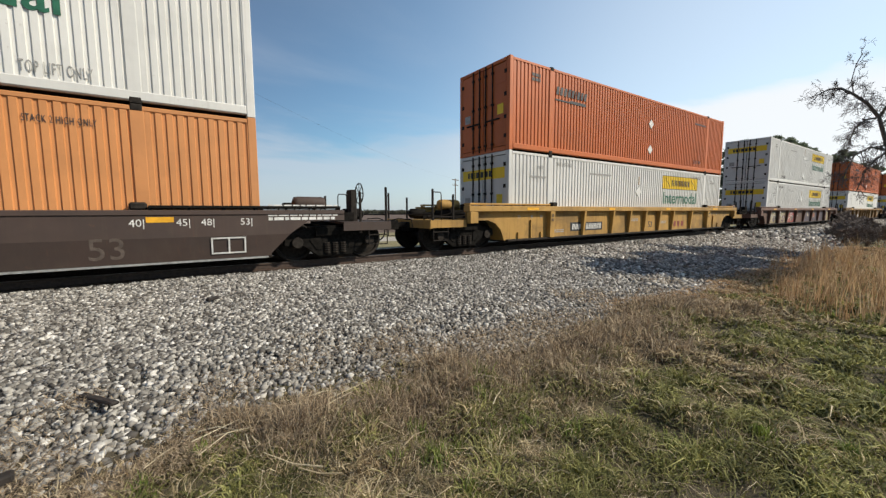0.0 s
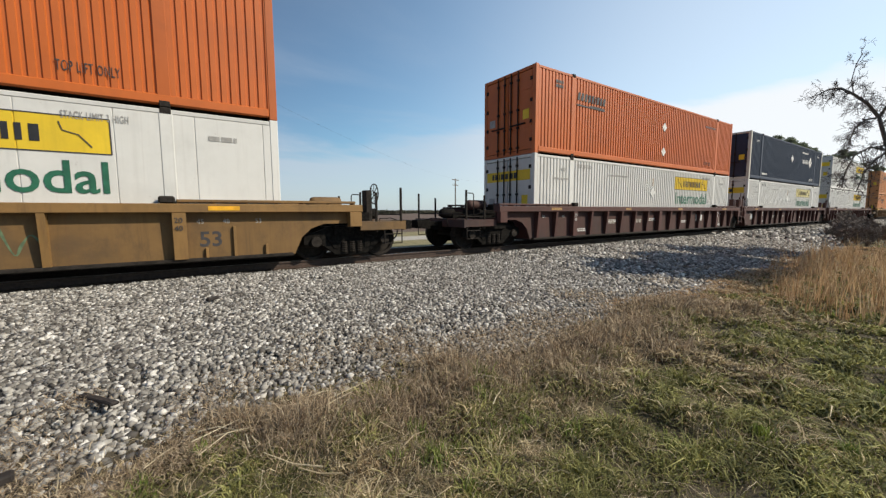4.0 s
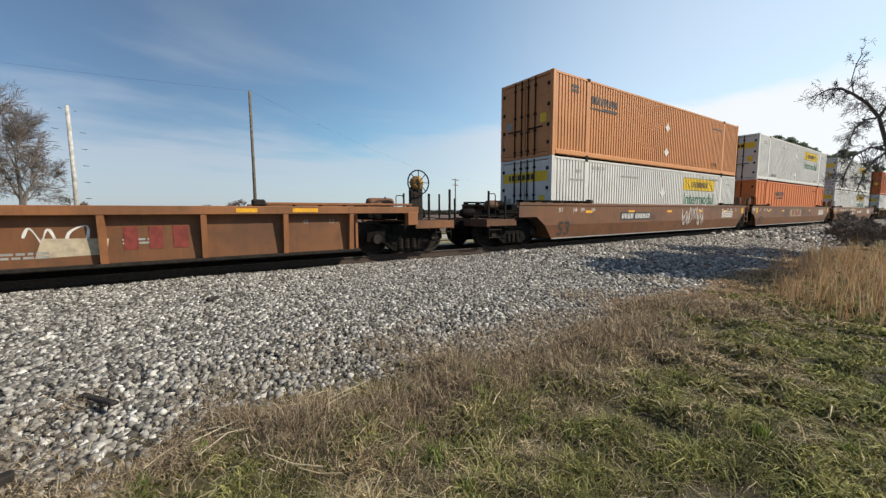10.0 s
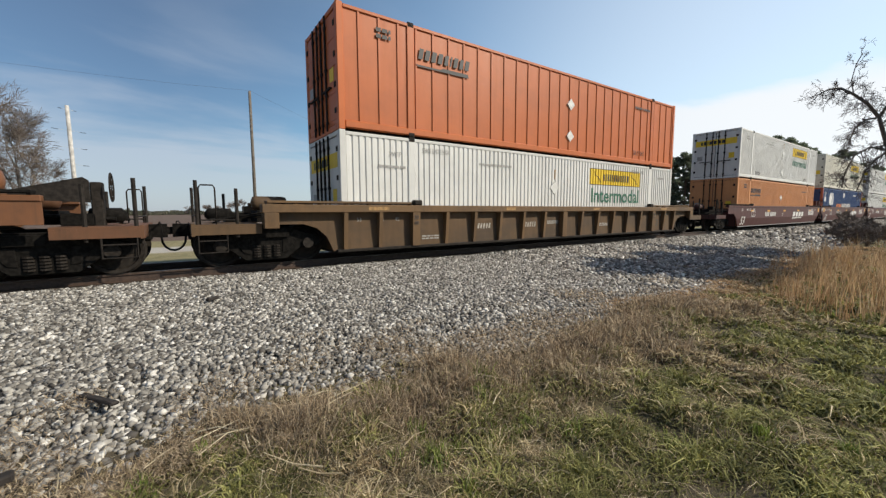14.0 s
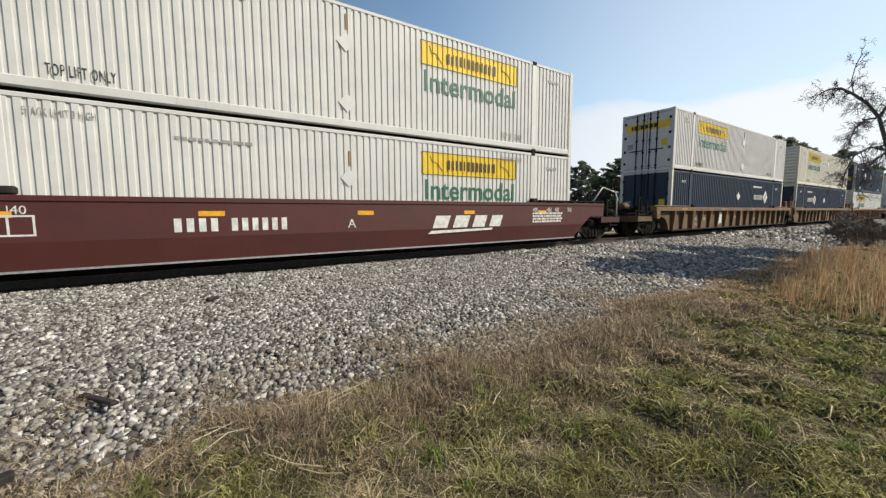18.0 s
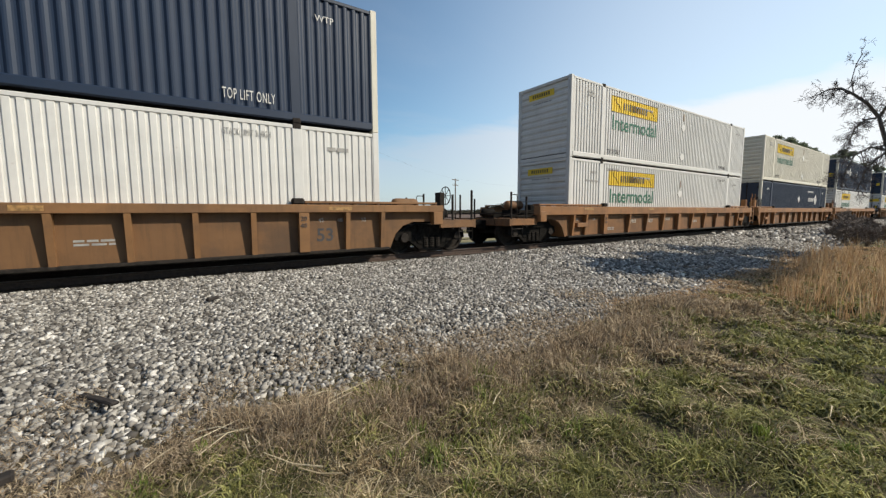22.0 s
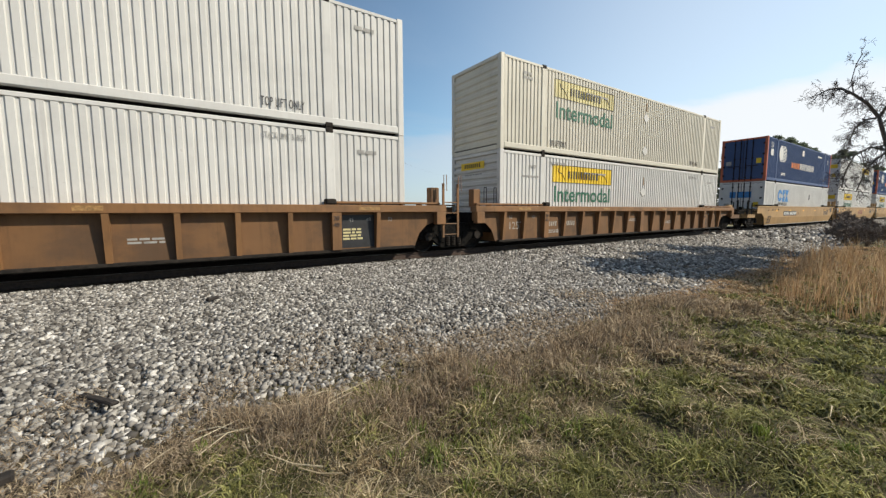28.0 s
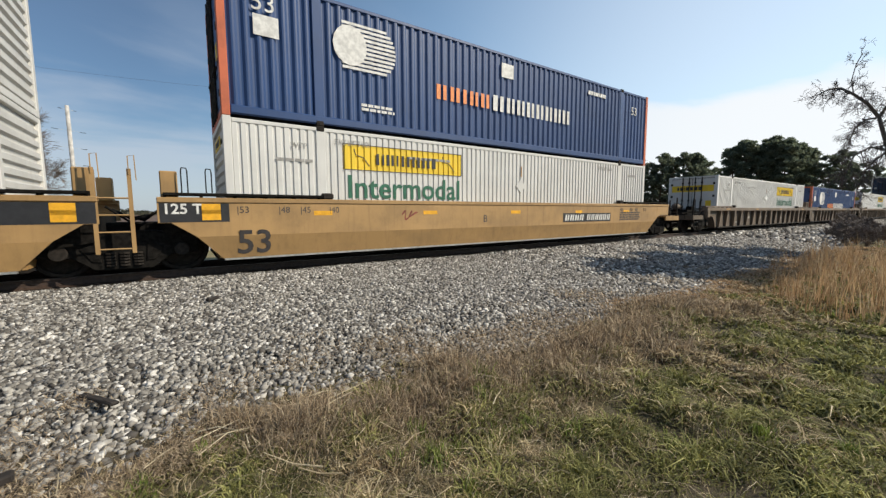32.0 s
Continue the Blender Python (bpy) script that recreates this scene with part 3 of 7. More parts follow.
def orange_box(t):
    """Plain orange sides with a faint stencil."""
    L = BOX_L
    stencil(t, "STACK 2 HIGH ONLY", 0.17, INK, L - 3.45, 2.42, 0.5)
    dark_name(t, 3.75, 1.95)
    placards(t, (8.6,), (1.9,), CHALK)


def blue_name():
    """Three wide plain shapes side by side: an open ring, a slanted band, two wedges."""
    bm = bmesh.new()
    n = 14
    ring = [[(0.46 + rx * math.cos(2 * math.pi * k / n), 0.42 + rz * math.sin(2 * math.pi * k / n)) for k in range(n)] for rx, rz in ((0.46, 0.42), (0.24, 0.2))]
    for k in range(1, n - 1):
        q = (k + 1) % n
        prism([ring[0][k], ring[0][q], ring[1][q], ring[1][k]], -0.004, 0, bm)
    prism([(0.98, 0.0), (1.46, 0.0), (1.50, 0.34), (1.24, 0.48), (1.50, 0.6), (1.50, 0.84), (1.02, 0.84), (0.98, 0.5), (1.24, 0.36), (0.98, 0.24)], -0.004, 0, bm)
    prism([(1.54, 0.0), (2.38, 0.0), (2.02, 0.42), (1.90, 0.42)], -0.004, 0, bm)
    prism([(1.90, 0.42), (2.02, 0.42), (2.38, 0.84), (1.54, 0.84)], -0.004, 0, bm)
    return bm


def make_box(kind, top):
    """A container by the code of the loading list."""
    c, flip = kind[0], "b" in kind[1:]
    where = "stacked on top" if top else "in a rail car well"
    ends = "front" if "f" in kind[1:] else "door"
    if c == "W":
        style = "flat" if "s" in kind else "corrugated"
        t = container(style, WHITE, "white %s steel container %s" % ("smooth-sided" if "s" in kind else "corrugated", where), ends)
        white_box(t, style, flip, top, PALE_YELLOW if "p" in kind else YELLOW)
        if ends == "door":
            end_sign(t)
        else:
            front_sign(t)
    elif c == "C":
        t = container("corrugated", CREAM, "cream corrugated steel container " + where, ends)
        white_box(t, "corrugated", flip, top, PALE_YELLOW if "p" in kind else YELLOW)
    elif c == "R":
        style = "panelled" if "q" in kind else "corrugated"
        t = container(style, RED, "red-orange %s steel container %s" % (style, where), ends)
        red_box(t)
    elif c == "T":
        t = container("corrugated", TAN, "faded orange corrugated steel container " + where, ends)
        red_box(t, 2.15, 7.95)
    elif c == "O":
        style = "panelled" if "q" in kind else "corrugated"
        t = container(style, ORANGE if "q" in kind else TAN, "orange %s steel container %s" % (style, where), ends)
        orange_box(t)
        for g in [g for g in t.children if "q" in kind and g.name.startswith("placard")]:
            bpy.data.objects.remove(g)
    elif c == "N":
        t = container("deep", NAVY, "navy corrugated container with cream corner posts " + where, ends, posts=CREAM, wide=False)
        navy_box(t, flip, top)
    elif c == "B":
        t = container("broad", BLUE, "bright blue corrugated container with orange posts " + where, ends, posts=POST_ORANGE, wide=False)
        blue_box(t, top)
    elif c == "X":
        t = container("corrugated", WHITE, "white corrugated container with large blue name " + where, ends)
        part("name_marking", shared("x_name", lambda: blue_name(), RIVAL_BLUE, "name_marking"), None, t, "large blue name shapes", at=(2.68, FACE + 0.002, 1.55))
        part("lettering", letters("INTERMODAL", 0.30, INK, space=1.12), None, t, at=Matrix.Translation((2.78, FACE + 0.002, 1.28)) @ Matrix.Diagonal((1.02, 1, 1, 1)))
        part("placard", shared("square", lambda: slab(0, 0.28, -0.004, 0, 0, 0.42), BLACK, "placard"), None, t, "dark plate", at=(10.2, FACE + 0.002, 1.75))
        part("name_marking", shared("x_end", lambda: blocks(((0.36, .06), (0.36, .06), (0.4, 0)), 0.42), RIVAL_BLUE, "name_marking"), None, t, at=Matrix.Translation((-0.002, 0.65, 1.8)) @ Matrix.Rotation(radians(-90), 4, 'Z'))
    return t
# ---------------------------------------------------------------- well cars
CAR_PAINT = {
    "dark": paint("car_dark_brown", (0.055, 0.034, 0.027), 0.6, 0.3, 0.3, (0.10, 0.075, 0.055)),
    "yellow": paint("car_yellow", (0.40, 0.225, 0.05), 0.55, 0.35, 0.3),
    "graffiti": paint("car_purple_brown", (0.135, 0.068, 0.045), 0.6, 0.4, 0.4),
    "mustard": paint("car_mustard", (0.22, 0.12, 0.035), 0.6, 0.45, 0.4),
    "maroon": paint("car_maroon_brown", (0.064, 0.020, 0.015), 0.6, 0.25, 0.3, (0.05, 0.028, 0.02)),
    "grime": paint("car_grimy_yellow", (0.185, 0.11, 0.052), 0.65, 0.5, 0.4),
    "rust": paint("car_rust_orange", (0.25, 0.10, 0.036), 0.65, 0.35, 0.4),
    "brown": paint("car_rust_brown", (0.15, 0.061, 0.024), 0.5, 0.45, 0.4),
    "olive": paint("car_olive_brown", (0.125, 0.068, 0.026), 0.65, 0.45, 0.4),
    "brick": paint("car_brick_red", (0.066, 0.0125, 0.0095), 0.5, 0.2, 0.2),
    "tawny": paint("car_tawny", (0.165, 0.092, 0.038), 0.6, 0.5, 0.4),
    "ochre": paint("car_ochre", (0.25, 0.112, 0.036), 0.6, 0.4, 0.4),
    "umber": paint("car_umber", (0.205, 0.10, 0.036), 0.62, 0.4, 0.4),
    "sand": paint("car_sand", (0.35, 0.212, 0.083), 0.5, 0.25, 0.15),
    "grey": paint("car_grey_brown", (0.15, 0.11, 0.075), 0.65, 0.4, 0.3),
}
# car paints again for panels: dirty, with shade put in as darker colour
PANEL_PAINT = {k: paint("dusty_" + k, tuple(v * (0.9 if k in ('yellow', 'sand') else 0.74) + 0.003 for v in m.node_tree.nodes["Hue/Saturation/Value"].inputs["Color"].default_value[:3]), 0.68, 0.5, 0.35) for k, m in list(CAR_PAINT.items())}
WORN = plain("worn_stencil", (0.33, 0.30, 0.26), 0.7, 0.5, 18)
SIDE = -1.56               # outer face of a car's side
R_WHEEL = 0.46


def side_outline(L, la, lb, z0, ztop, arch):
    """Side sheet in x and z with the cut-outs over the trucks; la, lb: how far it reaches past the well."""
    a = [(-la, ztop), (-la, arch), (-0.92, arch), (-0.62, arch - 0.10), (-0.40, arch - 0.30), (-0.24, z0)]
    b = [(L + 0.24, z0), (L + 0.40, arch - 0.30), (L + 0.62, arch - 0.10), (L + 0.92, arch), (L + lb, arch), (L + lb, ztop)]
    if L < 14:
        return [(-0.06, ztop), (-0.06, z0), (L + 0.06, z0), (L + 0.06, ztop)]
    if la < 0.9:
        a = [(-la, ztop), (-la, arch), (-0.24, z0)]
    if lb < 0.9:
        b = [(L + 0.24, z0), (L + lb, arch), (L + lb, ztop)]
    return a + b


def rib_mesh(h0, h1, w, deep, shallow):
    bm = bmesh.new()
    q = []
    for x in (-w / 2, w / 2):
        q.append([bm.verts.new((x, y, z)) for y, z in ((0, h0), (0, h1), (-deep, h1), (-shallow, h0))])
    a, b = q
    bm.faces.new(a)
    bm.faces.new(b[::-1])
    for i in range(4):
        j = (i + 1) % 4
        bm.faces.new((a[j], a[i], b[i], b[j]))
    bmesh.ops.recalc_face_normals(bm, faces=bm.faces[:])
    return bm


def side_frame():
    """Cast side frame of a truck, outside the wheels."""
    pts = [(-1.18, 0.40), (-1.16, 0.62), (-0.92, 0.68), (-0.5, 0.84), (0.5, 0.84), (0.92, 0.68), (1.16, 0.62), (1.18, 0.40),
           (0.98, 0.36), (0.72, 0.36), (0.42, 0.12), (-0.42, 0.12), (-0.72, 0.36), (-0.98, 0.36)]
    bm = prism(pts, -1.12, -0.98)
    for s in (-1, 1):
        prism([(s * 0.32, 0.26), (s * 0.46, 0.28), (s * 0.62, 0.52), (s * 0.42, 0.62), (s * 0.34, 0.6)], -1.14, -1.121, bm)
    bmesh.ops.bevel(bm, geom=bm.edges[:], offset=0.012, segments=1, affect='EDGES')
    return bm


def springs():
    bm = bmesh.new()
    for x in (-0.2, 0.0, 0.2):
        for k in range(5):
            lathe_z(bm, x, -1.10, 0.19 + k * 0.055, 0.085, 0.032)
    return bm


def lathe_z(bm, x, y, z, r, h, n=8):
    lo = [bm.verts.new((x + r * math.cos(2 * math.pi * k / n), y + r * math.sin(2 * math.pi * k / n), z)) for k in range(n)]
    hi = [bm.verts.new((v.co.x, v.co.y, z + h)) for v in lo]
    for k in range(n):
        bm.faces.new((lo[k], lo[(k + 1) % n], hi[(k + 1) % n], hi[k]))
    bm.faces.new(hi)
    bm.faces.new(lo[::-1])


def wheelset():
    bm = bmesh.new()
    for s in (-1, 1):
        w = [(0.09, -0.09), (0.14, -0.085), (0.16, -0.02), (R_WHEEL - 0.09, 0.01), (R_WHEEL - 0.07, -0.055), (R_WHEEL - 0.012, -0.06), (R_WHEEL, 0.05), (R_WHEEL + 0.026, 0.065), (R_WHEEL + 0.026, 0.09), (0.12, 0.085)]
        lathe(bm, [(r, h if s < 0 else -h) for r, h in w], 28, y=s * 0.77)
        # holes of the axle cap, so that the turn shows
        for k in range(3):
            a = k * 2 * math.pi / 3
            tube(bm, [(math.cos(a) * 0.06, s * 1.13, math.sin(a) * 0.06), (math.cos(a) * 0.06, s * 1.16, math.sin(a) * 0.06)], 0.018, 6)
    lathe(bm, [(0.08, -1.14), (0.08, 1.14)], 12)
    return bm


WHEELSETS = []


def truck(car, x):
    t = part("truck", shared("truck_beam", truck_beam, GREASE, "truck"), None, car, "greasy black cast-iron truck", at=(x, 0, 0))
    for s in (0, 1):
        m = Matrix.Rotation(math.pi * s, 4, 'Z')
        part("side_frame", shared("side_frame", side_frame, GREASE, "side_frame"), None, t, at=m)
        part("spring_nest", shared("springs", springs, STEEL, "spring_nest"), None, t, at=m)["kind"] = "stuff"
        for k in (-1, 1):
            part("bearing_cap", shared("bearing_cap", lambda: lathe(bmesh.new(), [(0.12, -0.02), (0.13, 0.0), (0.13, 0.06)], 14), STEEL, "bearing_cap"), None, t, at=m @ Matrix.Translation((k * 0.89, -1.165, R_WHEEL)))
    for k in (-1, 1):
        w = part("wheelset", shared("wheelset", wheelset, STEEL, "wheelset"), None, t, at=(k * 0.89, 0, R_WHEEL))
        WHEELSETS.append((w, k))


def truck_beam():
    bm = slab(-0.2, 0.2, -1.02, 1.02, 0.36, 0.62, soft=0.03)
    for s in (-1, 1):
        box(bm, s * 0.42 - 0.06, s * 0.42 + 0.06, -0.72, 0.72, 0.42, 0.52)
    return bm


def handrail(x0, x1, y, z0, z1, r=0.016):
    return tube(bmesh.new(), [(x0, y, z0), (x0, y, z1 - 0.06), (x0 + (x1 - x0) * 0.12, y, z1), (x1 - (x1 - x0) * 0.12, y, z1), (x1, y, z1 - 0.06), (x1, y, z0)], r, 5)


def stirrup(x0, x1, y):
    bm = tube(bmesh.new(), [(x0, y, 0.86), (x0, y, 0.36), (x1, y, 0.36), (x1, y, 0.86)], 0.018, 5)
    return tube(bm, [(x0, y, 0.60), (x1, y, 0.60)], 0.016, 5)


def hose():
    pts = [(-0.1, -0.3, 0.72)]
    for k in range(9):
        a = math.pi * k / 8
        pts.append((-0.2 - 0.46 * (1 - math.cos(a)) * 0.5, -0.30, 0.66 - 0.34 * math.sin(a) ** 0.8))
    return tube(bmesh.new(), pts, 0.024, 6)


def coupler():
    bm = slab(-0.75, 0.1, -0.09, 0.09, 0.70, 0.86, soft=0.02)
    prism([(-0.55, 0.64), (-0.98, 0.66), (-1.02, 0.92), (-0.55, 0.93)], -0.20, 0.14, bm)
    box(bm, -0.98, -0.72, 0.1, 0.24, 0.66, 0.9)
    tube(bm, [(-0.7, -0.15, 0.92), (-0.66, -0.5, 0.98), (-0.62, -1.2, 0.95), (-0.6, -1.24, 0.75)], 0.014, 5)
    return bm


def brake_wheel():
    bm = bmesh.new()
    n = 20
    pts = [(0, 0.27 * math.cos(2 * math.pi * k / n), 0.27 * math.sin(2 * math.pi * k / n)) for k in range(n)]
    pts.append(pts[0])
    tube(bm, pts, 0.016, 5)
    for k in range(4):
        a = math.pi * k / 4
        tube(bm, [(0, 0.26 * math.cos(a), 0.26 * math.sin(a)), (0, -0.26 * math.cos(a), -0.26 * math.sin(a))], 0.01, 4)
    return bm


def ladder(h0, h1):
    bm = bmesh.new()
    for x in (-0.25, 0.25):
        box(bm, x - 0.03, x + 0.03, -0.02, 0.02, h0, h1)
    z = h0 + 0.08
    while z < 1.5:
        tube(bm, [(-0.25, 0, z), (0.25, 0, z)], 0.016, 5)
        z += 0.3
    for x in (-0.25, 0.25):
        tube(bm, [(x, -0.03, h1 - 0.1), (x, -0.03, h1 + 0.22), (x + 0.09, -0.03, h1 + 0.24), (x + 0.1, -0.03, h1 - 0.2)], 0.011, 4)
    return bm


def scribble(seed, w, h, n=9):
    """A sprayed line that winds about."""
    rnd = random.Random(seed)
    pts, x = [], 0.0
    for k in range(n):
        x = w * k / n
        pts.append((x + rnd.uniform(-0.1, 0.1), 0, h * (0.5 + 0.5 * math.sin(k * 2.1 + rnd.uniform(-0.7, 0.7)))))
    fine = []
    for i in range(len(pts) - 1):
        p0, p1, p2, p3 = (Vector(pts[min(max(i + d, 0), len(pts) - 1)]) for d in (-1, 0, 1, 2))
        for s in (0, 0.2, 0.4, 0.6, 0.8):
            fine.append(0.5 * ((2 * p1) + (p2 - p0) * s + (2 * p0 - 5 * p1 + 4 * p2 - p3) * s * s + (3 * p1 - p0 - 3 * p2 + p3) * s ** 3))
    bm = bmesh.new()
    r = 0.016
    vs = []
    for i, p in enumerate(fine):
        d = (fine[min(i + 1, len(fine) - 1)] - fine[max(i - 1, 0)]).normalized()
        nn = Vector((-d.z, 0, d.x)) * r * (1 + 0.4 * math.sin(i * 0.7))
        vs.append((bm.verts.new(p + nn), bm.verts.new(p - nn)))
    for a, b in zip(vs, vs[1:]):
        bm.faces.new((a[0], a[1], b[1], b[0]))
    return bm


def rib_plan(colour, ends, L):
    """Places of the ribs from the middle of the car, which of them are stout, and the height of the top chord."""
    if L < 14:
        half, stout, chord = (0.0, 1.52, 3.04, 4.56, 6.05), (0.0,), 0.17
    elif colour in ("yellow", "mustard"):
        half, stout, chord = (0.0, 1.23, 2.48, 4.35, 6.2), (6.2,), 0.17
    elif colour == "graffiti":
        half, stout, chord = (0.0, 2.1, 4.1, 6.1, 7.85), (6.1,), 0.17
    elif colour == "ochre":
        half, stout, chord = (0.0, 1.44, 2.88, 4.3, 6.05, 7.25, 8.0), (0.0, 6.05), 0.30
    elif ends == "AA":
        half, stout, chord = (0.0, 0.68, 2.03, 3.06, 4.08, 5.1, 6.13, 7.2), (0.0, 6.13), 0.18
    else:
        half, stout, chord = tuple(k * 1.02 for k in range(8)) + (8.05,), (0.0, 6.12), 0.18
    return sorted([-d for d in half if d] + list(half)), stout, chord


def well_car(kind, colour, label, left="C", right="C", L=BOX_L, top=1.34, brake=False, tips=False):
    """A well car. x = 0 where its load begins, z = 0 on the rails. left, right: C coupler end, A shared truck end."""
    m = CAR_PAINT[colour]
    offsets, stout, chord = rib_plan(colour, left + right, L)
    rib_at = [L / 2 + d for d in offsets]
    t = thing("well_car", label, "rail car", "cars of the train")
    la = 1.78 if left == "C" else 1.15
    lb = 1.78 if right == "C" else 1.15
    z0 = 0.24
    smooth = kind == "S"
    face = SIDE + 0.19 if not smooth else SIDE + 0.04
    tag = (kind, left, right, round(L, 2), round(top, 2), chord)
    for s in (0, 1):
        # the far side is the near one turned about; its ends are swapped
        m4 = Matrix.Identity(4) if s == 0 else Matrix.Translation((L, 0, 0)) @ Matrix.Rotation(math.pi, 4, 'Z')
        a_, b_ = (la, lb) if s == 0 else (lb, la)
        if smooth:
            part("side_sheet", shared(("s_up", a_, b_, tag), lambda a_=a_, b_=b_: prism([(-a_, top - 0.1), (-a_, 0.98), (-0.95, 0.98), (-0.55, 0.70), (L + 0.55, 0.70), (L + 0.95, 0.98), (L + b_, 0.98), (L + b_, top - 0.1)], face, face + 0.03), m, "side_sheet"), None, t, at=m4)
            part("lower_sheet", shared(("s_lo", tag[3]), lambda: lower_sheet(L, face, z0), m, "lower_sheet"), None, t, at=m4)
            part("bottom_lip", shared(("s_lip", tag[3]), lambda: slab(-0.1, L + 0.1, face + 0.07, face + 0.12, z0 - 0.04, z0 - 0.004), GALV, "bottom_lip"), None, t, "worn bare metal edge", at=m4)
            part("top_chord", shared(("s_ch", a_, b_, tag), lambda a_=a_, b_=b_: slab(-a_, L + b_, face - 0.025, face + 0.16, top - 0.1, top, soft=0.012), m, "top_chord"), None, t, at=m4)
        else:
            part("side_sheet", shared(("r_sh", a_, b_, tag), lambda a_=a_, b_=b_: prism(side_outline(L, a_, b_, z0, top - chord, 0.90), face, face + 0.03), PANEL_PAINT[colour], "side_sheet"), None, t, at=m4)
            part("top_chord", shared(("r_ch", a_, b_, tag), lambda a_=a_, b_=b_: slab(-a_ - 0.02, L + b_ + 0.02, SIDE, face + 0.10, top - chord, top, soft=0.012), m, "top_chord"), None, t, at=m4)
            part("bottom_sill", shared(("r_si", tag[3]), lambda: slab(-0.18, L + 0.18, SIDE + 0.07, face + 0.04, z0 - 0.03, z0 + 0.035, soft=0.01), STEEL, "bottom_sill"), None, t, at=m4)
            rib = shared(("rib", round(top, 2), chord), lambda: rib_mesh(z0 + 0.036, top - chord - 0.001, 0.10, 0.185, 0.10), m, "rib")
            wide = shared(("rib_w", round(top, 2), chord), lambda: rib_mesh(z0 + 0.036, top - chord - 0.001, 0.22, 0.188, 0.16), m, "rib")
            for x, d in zip(rib_at, offsets):
                part("rib", wide if any(abs(abs(d) - q) < 0.01 for q in stout) else rib, None, t, at=m4 @ Matrix.Translation((x, face, 0)))
            for x in (-a_ + 0.16, L + b_ - 0.16):
                part("jacking_pad", shared("pad", jacking_pad, m, "jacking_pad"), None, t, at=m4 @ Matrix.Translation((x, 0, 0)))
        # end walkways on the chord
        for x0, x1 in ((-a_ + 0.1, 1.9), (L - 1.9, L + b_ - 0.1)):
            w = part("walkway", shared(("walkway", round(x1 - x0, 2), smooth), lambda x0=x0, x1=x1: walkway(x1 - x0, face), GREASE if smooth else m, "walkway"), None, t, "narrow end walkway", at=m4 @ Matrix.Translation((x0, 0, top)))
            if s == 0:
                end = x1 if x0 < 0 else x0
                part("twist_lock", shared("twist_lock", lambda: slab(-0.13, 0.13, face + 0.02, face + 0.2, 0.0, 0.14, soft=0.03), STEEL, "twist_lock"), None, t, "dark twist-lock block", at=(end + (0.15 if x0 < 0 else -0.15), 0, top + 0.002))
    part("well_floor", shared(("floor", tag[3]), lambda: slab(-0.2, L + 0.2, -1.33, 1.33, z0 - 0.05, z0 - 0.01), STEEL, "well_floor"), None, t)
    for x in (-0.18, L + 0.12):
        part("bulkhead", shared(("bulkhead", round(top, 2)), lambda: slab(0, 0.06, -1.34, 1.34, z0, top - 0.2), m, "bulkhead"), None, t, at=(x, 0, 0))
    for k, (end, reach) in enumerate(((left, la), (right, lb))):
        e = Matrix.Identity(4) if k == 0 else Matrix.Translation((L, 0, 0)) @ Matrix.Rotation(math.pi, 4, 'Z')
        if end == "C":
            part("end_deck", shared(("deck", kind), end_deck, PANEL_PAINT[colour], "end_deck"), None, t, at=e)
            part("grab_loop", shared("grab_loop", lambda: handrail(-2.9, -2.62, 0, 0.9, 1.72, 0.016), STEEL, "grab_loop", True), None, t, at=e @ Matrix.Translation((0, -1.30, 0)))
            part("reservoir", shared("end_reservoir", lambda: lathe(bmesh.new(), [(0.05, -0.42), (0.15, -0.38), (0.17, -0.3), (0.17, 0.3), (0.15, 0.38), (0.05, 0.42)], 14), PANEL_PAINT[colour], "reservoir", True), None, t, "dirty air reservoir in the darker panel paint", at=e @ Matrix.Translation((-1.35, 0.15, 1.40)) @ Matrix.Rotation(radians(90), 4, 'Z'))
            part("pipe_bracket", shared("pipe_bracket", lambda: slab(-1.45, -1.25, -0.05, 0.35, 1.02, 1.26, soft=0.01), GREASE, "pipe_bracket"), None, t, at=e)
            part("end_frame", shared("end_frame", end_frame, GREASE, "end_frame"), None, t, at=e)
            for y in (-1.36, 1.36):
                part("stanchion", shared("stanchion", lambda: tube(bmesh.new(), [(0, 0, 0.80), (0, 0, 1.80)], 0.034, 8), STEEL, "stanchion"), None, t, at=e @ Matrix.Translation((-2.95, y, 0)))
                part("stanchion", shared("stanchion", None, STEEL, "stanchion"), None, t, at=e @ Matrix.Translation((-2.25, y, -0.14)))
                part("step", shared("stirrup", lambda: stirrup(-2.95, -2.45, 0), STEEL, "step"), None, t, at=e @ Matrix.Translation((0, y * 1.03, 0)))
            part("coupler", shared("coupler", coupler, GREASE, "coupler"), None, t, "rusty knuckle coupler", at=e @ Matrix.Translation((-2.92, 0, 0)))
            if k == 1:
                part("air_hose", shared("hose", hose, BLACK, "air_hose", True), None, t, "black rubber air hose", at=e @ Matrix.Translation((-3.05, 0, 0)))
            if colour == "brown" and k == 1:
                part("air_reservoir", shared("reservoir", lambda: lathe(bmesh.new(), [(0.06, -0.46), (0.18, -0.42), (0.215, -0.36), (0.215, 0.36), (0.18, 0.42), (0.06, 0.46)], 16), m, "air_reservoir", True), None, t, "round air-brake reservoir", at=e @ Matrix.Translation((-0.75, 0.75, top + 0.26)) @ Matrix.Rotation(radians(90), 4, 'Z'))
                part("reservoir_strap", shared("res_strap", lambda: slab(-0.05, 0.05, -0.24, 0.24, -0.3, -0.1), m, "reservoir_strap"), None, t, at=e @ Matrix.Translation((-0.75, 0.75, top + 0.26)))
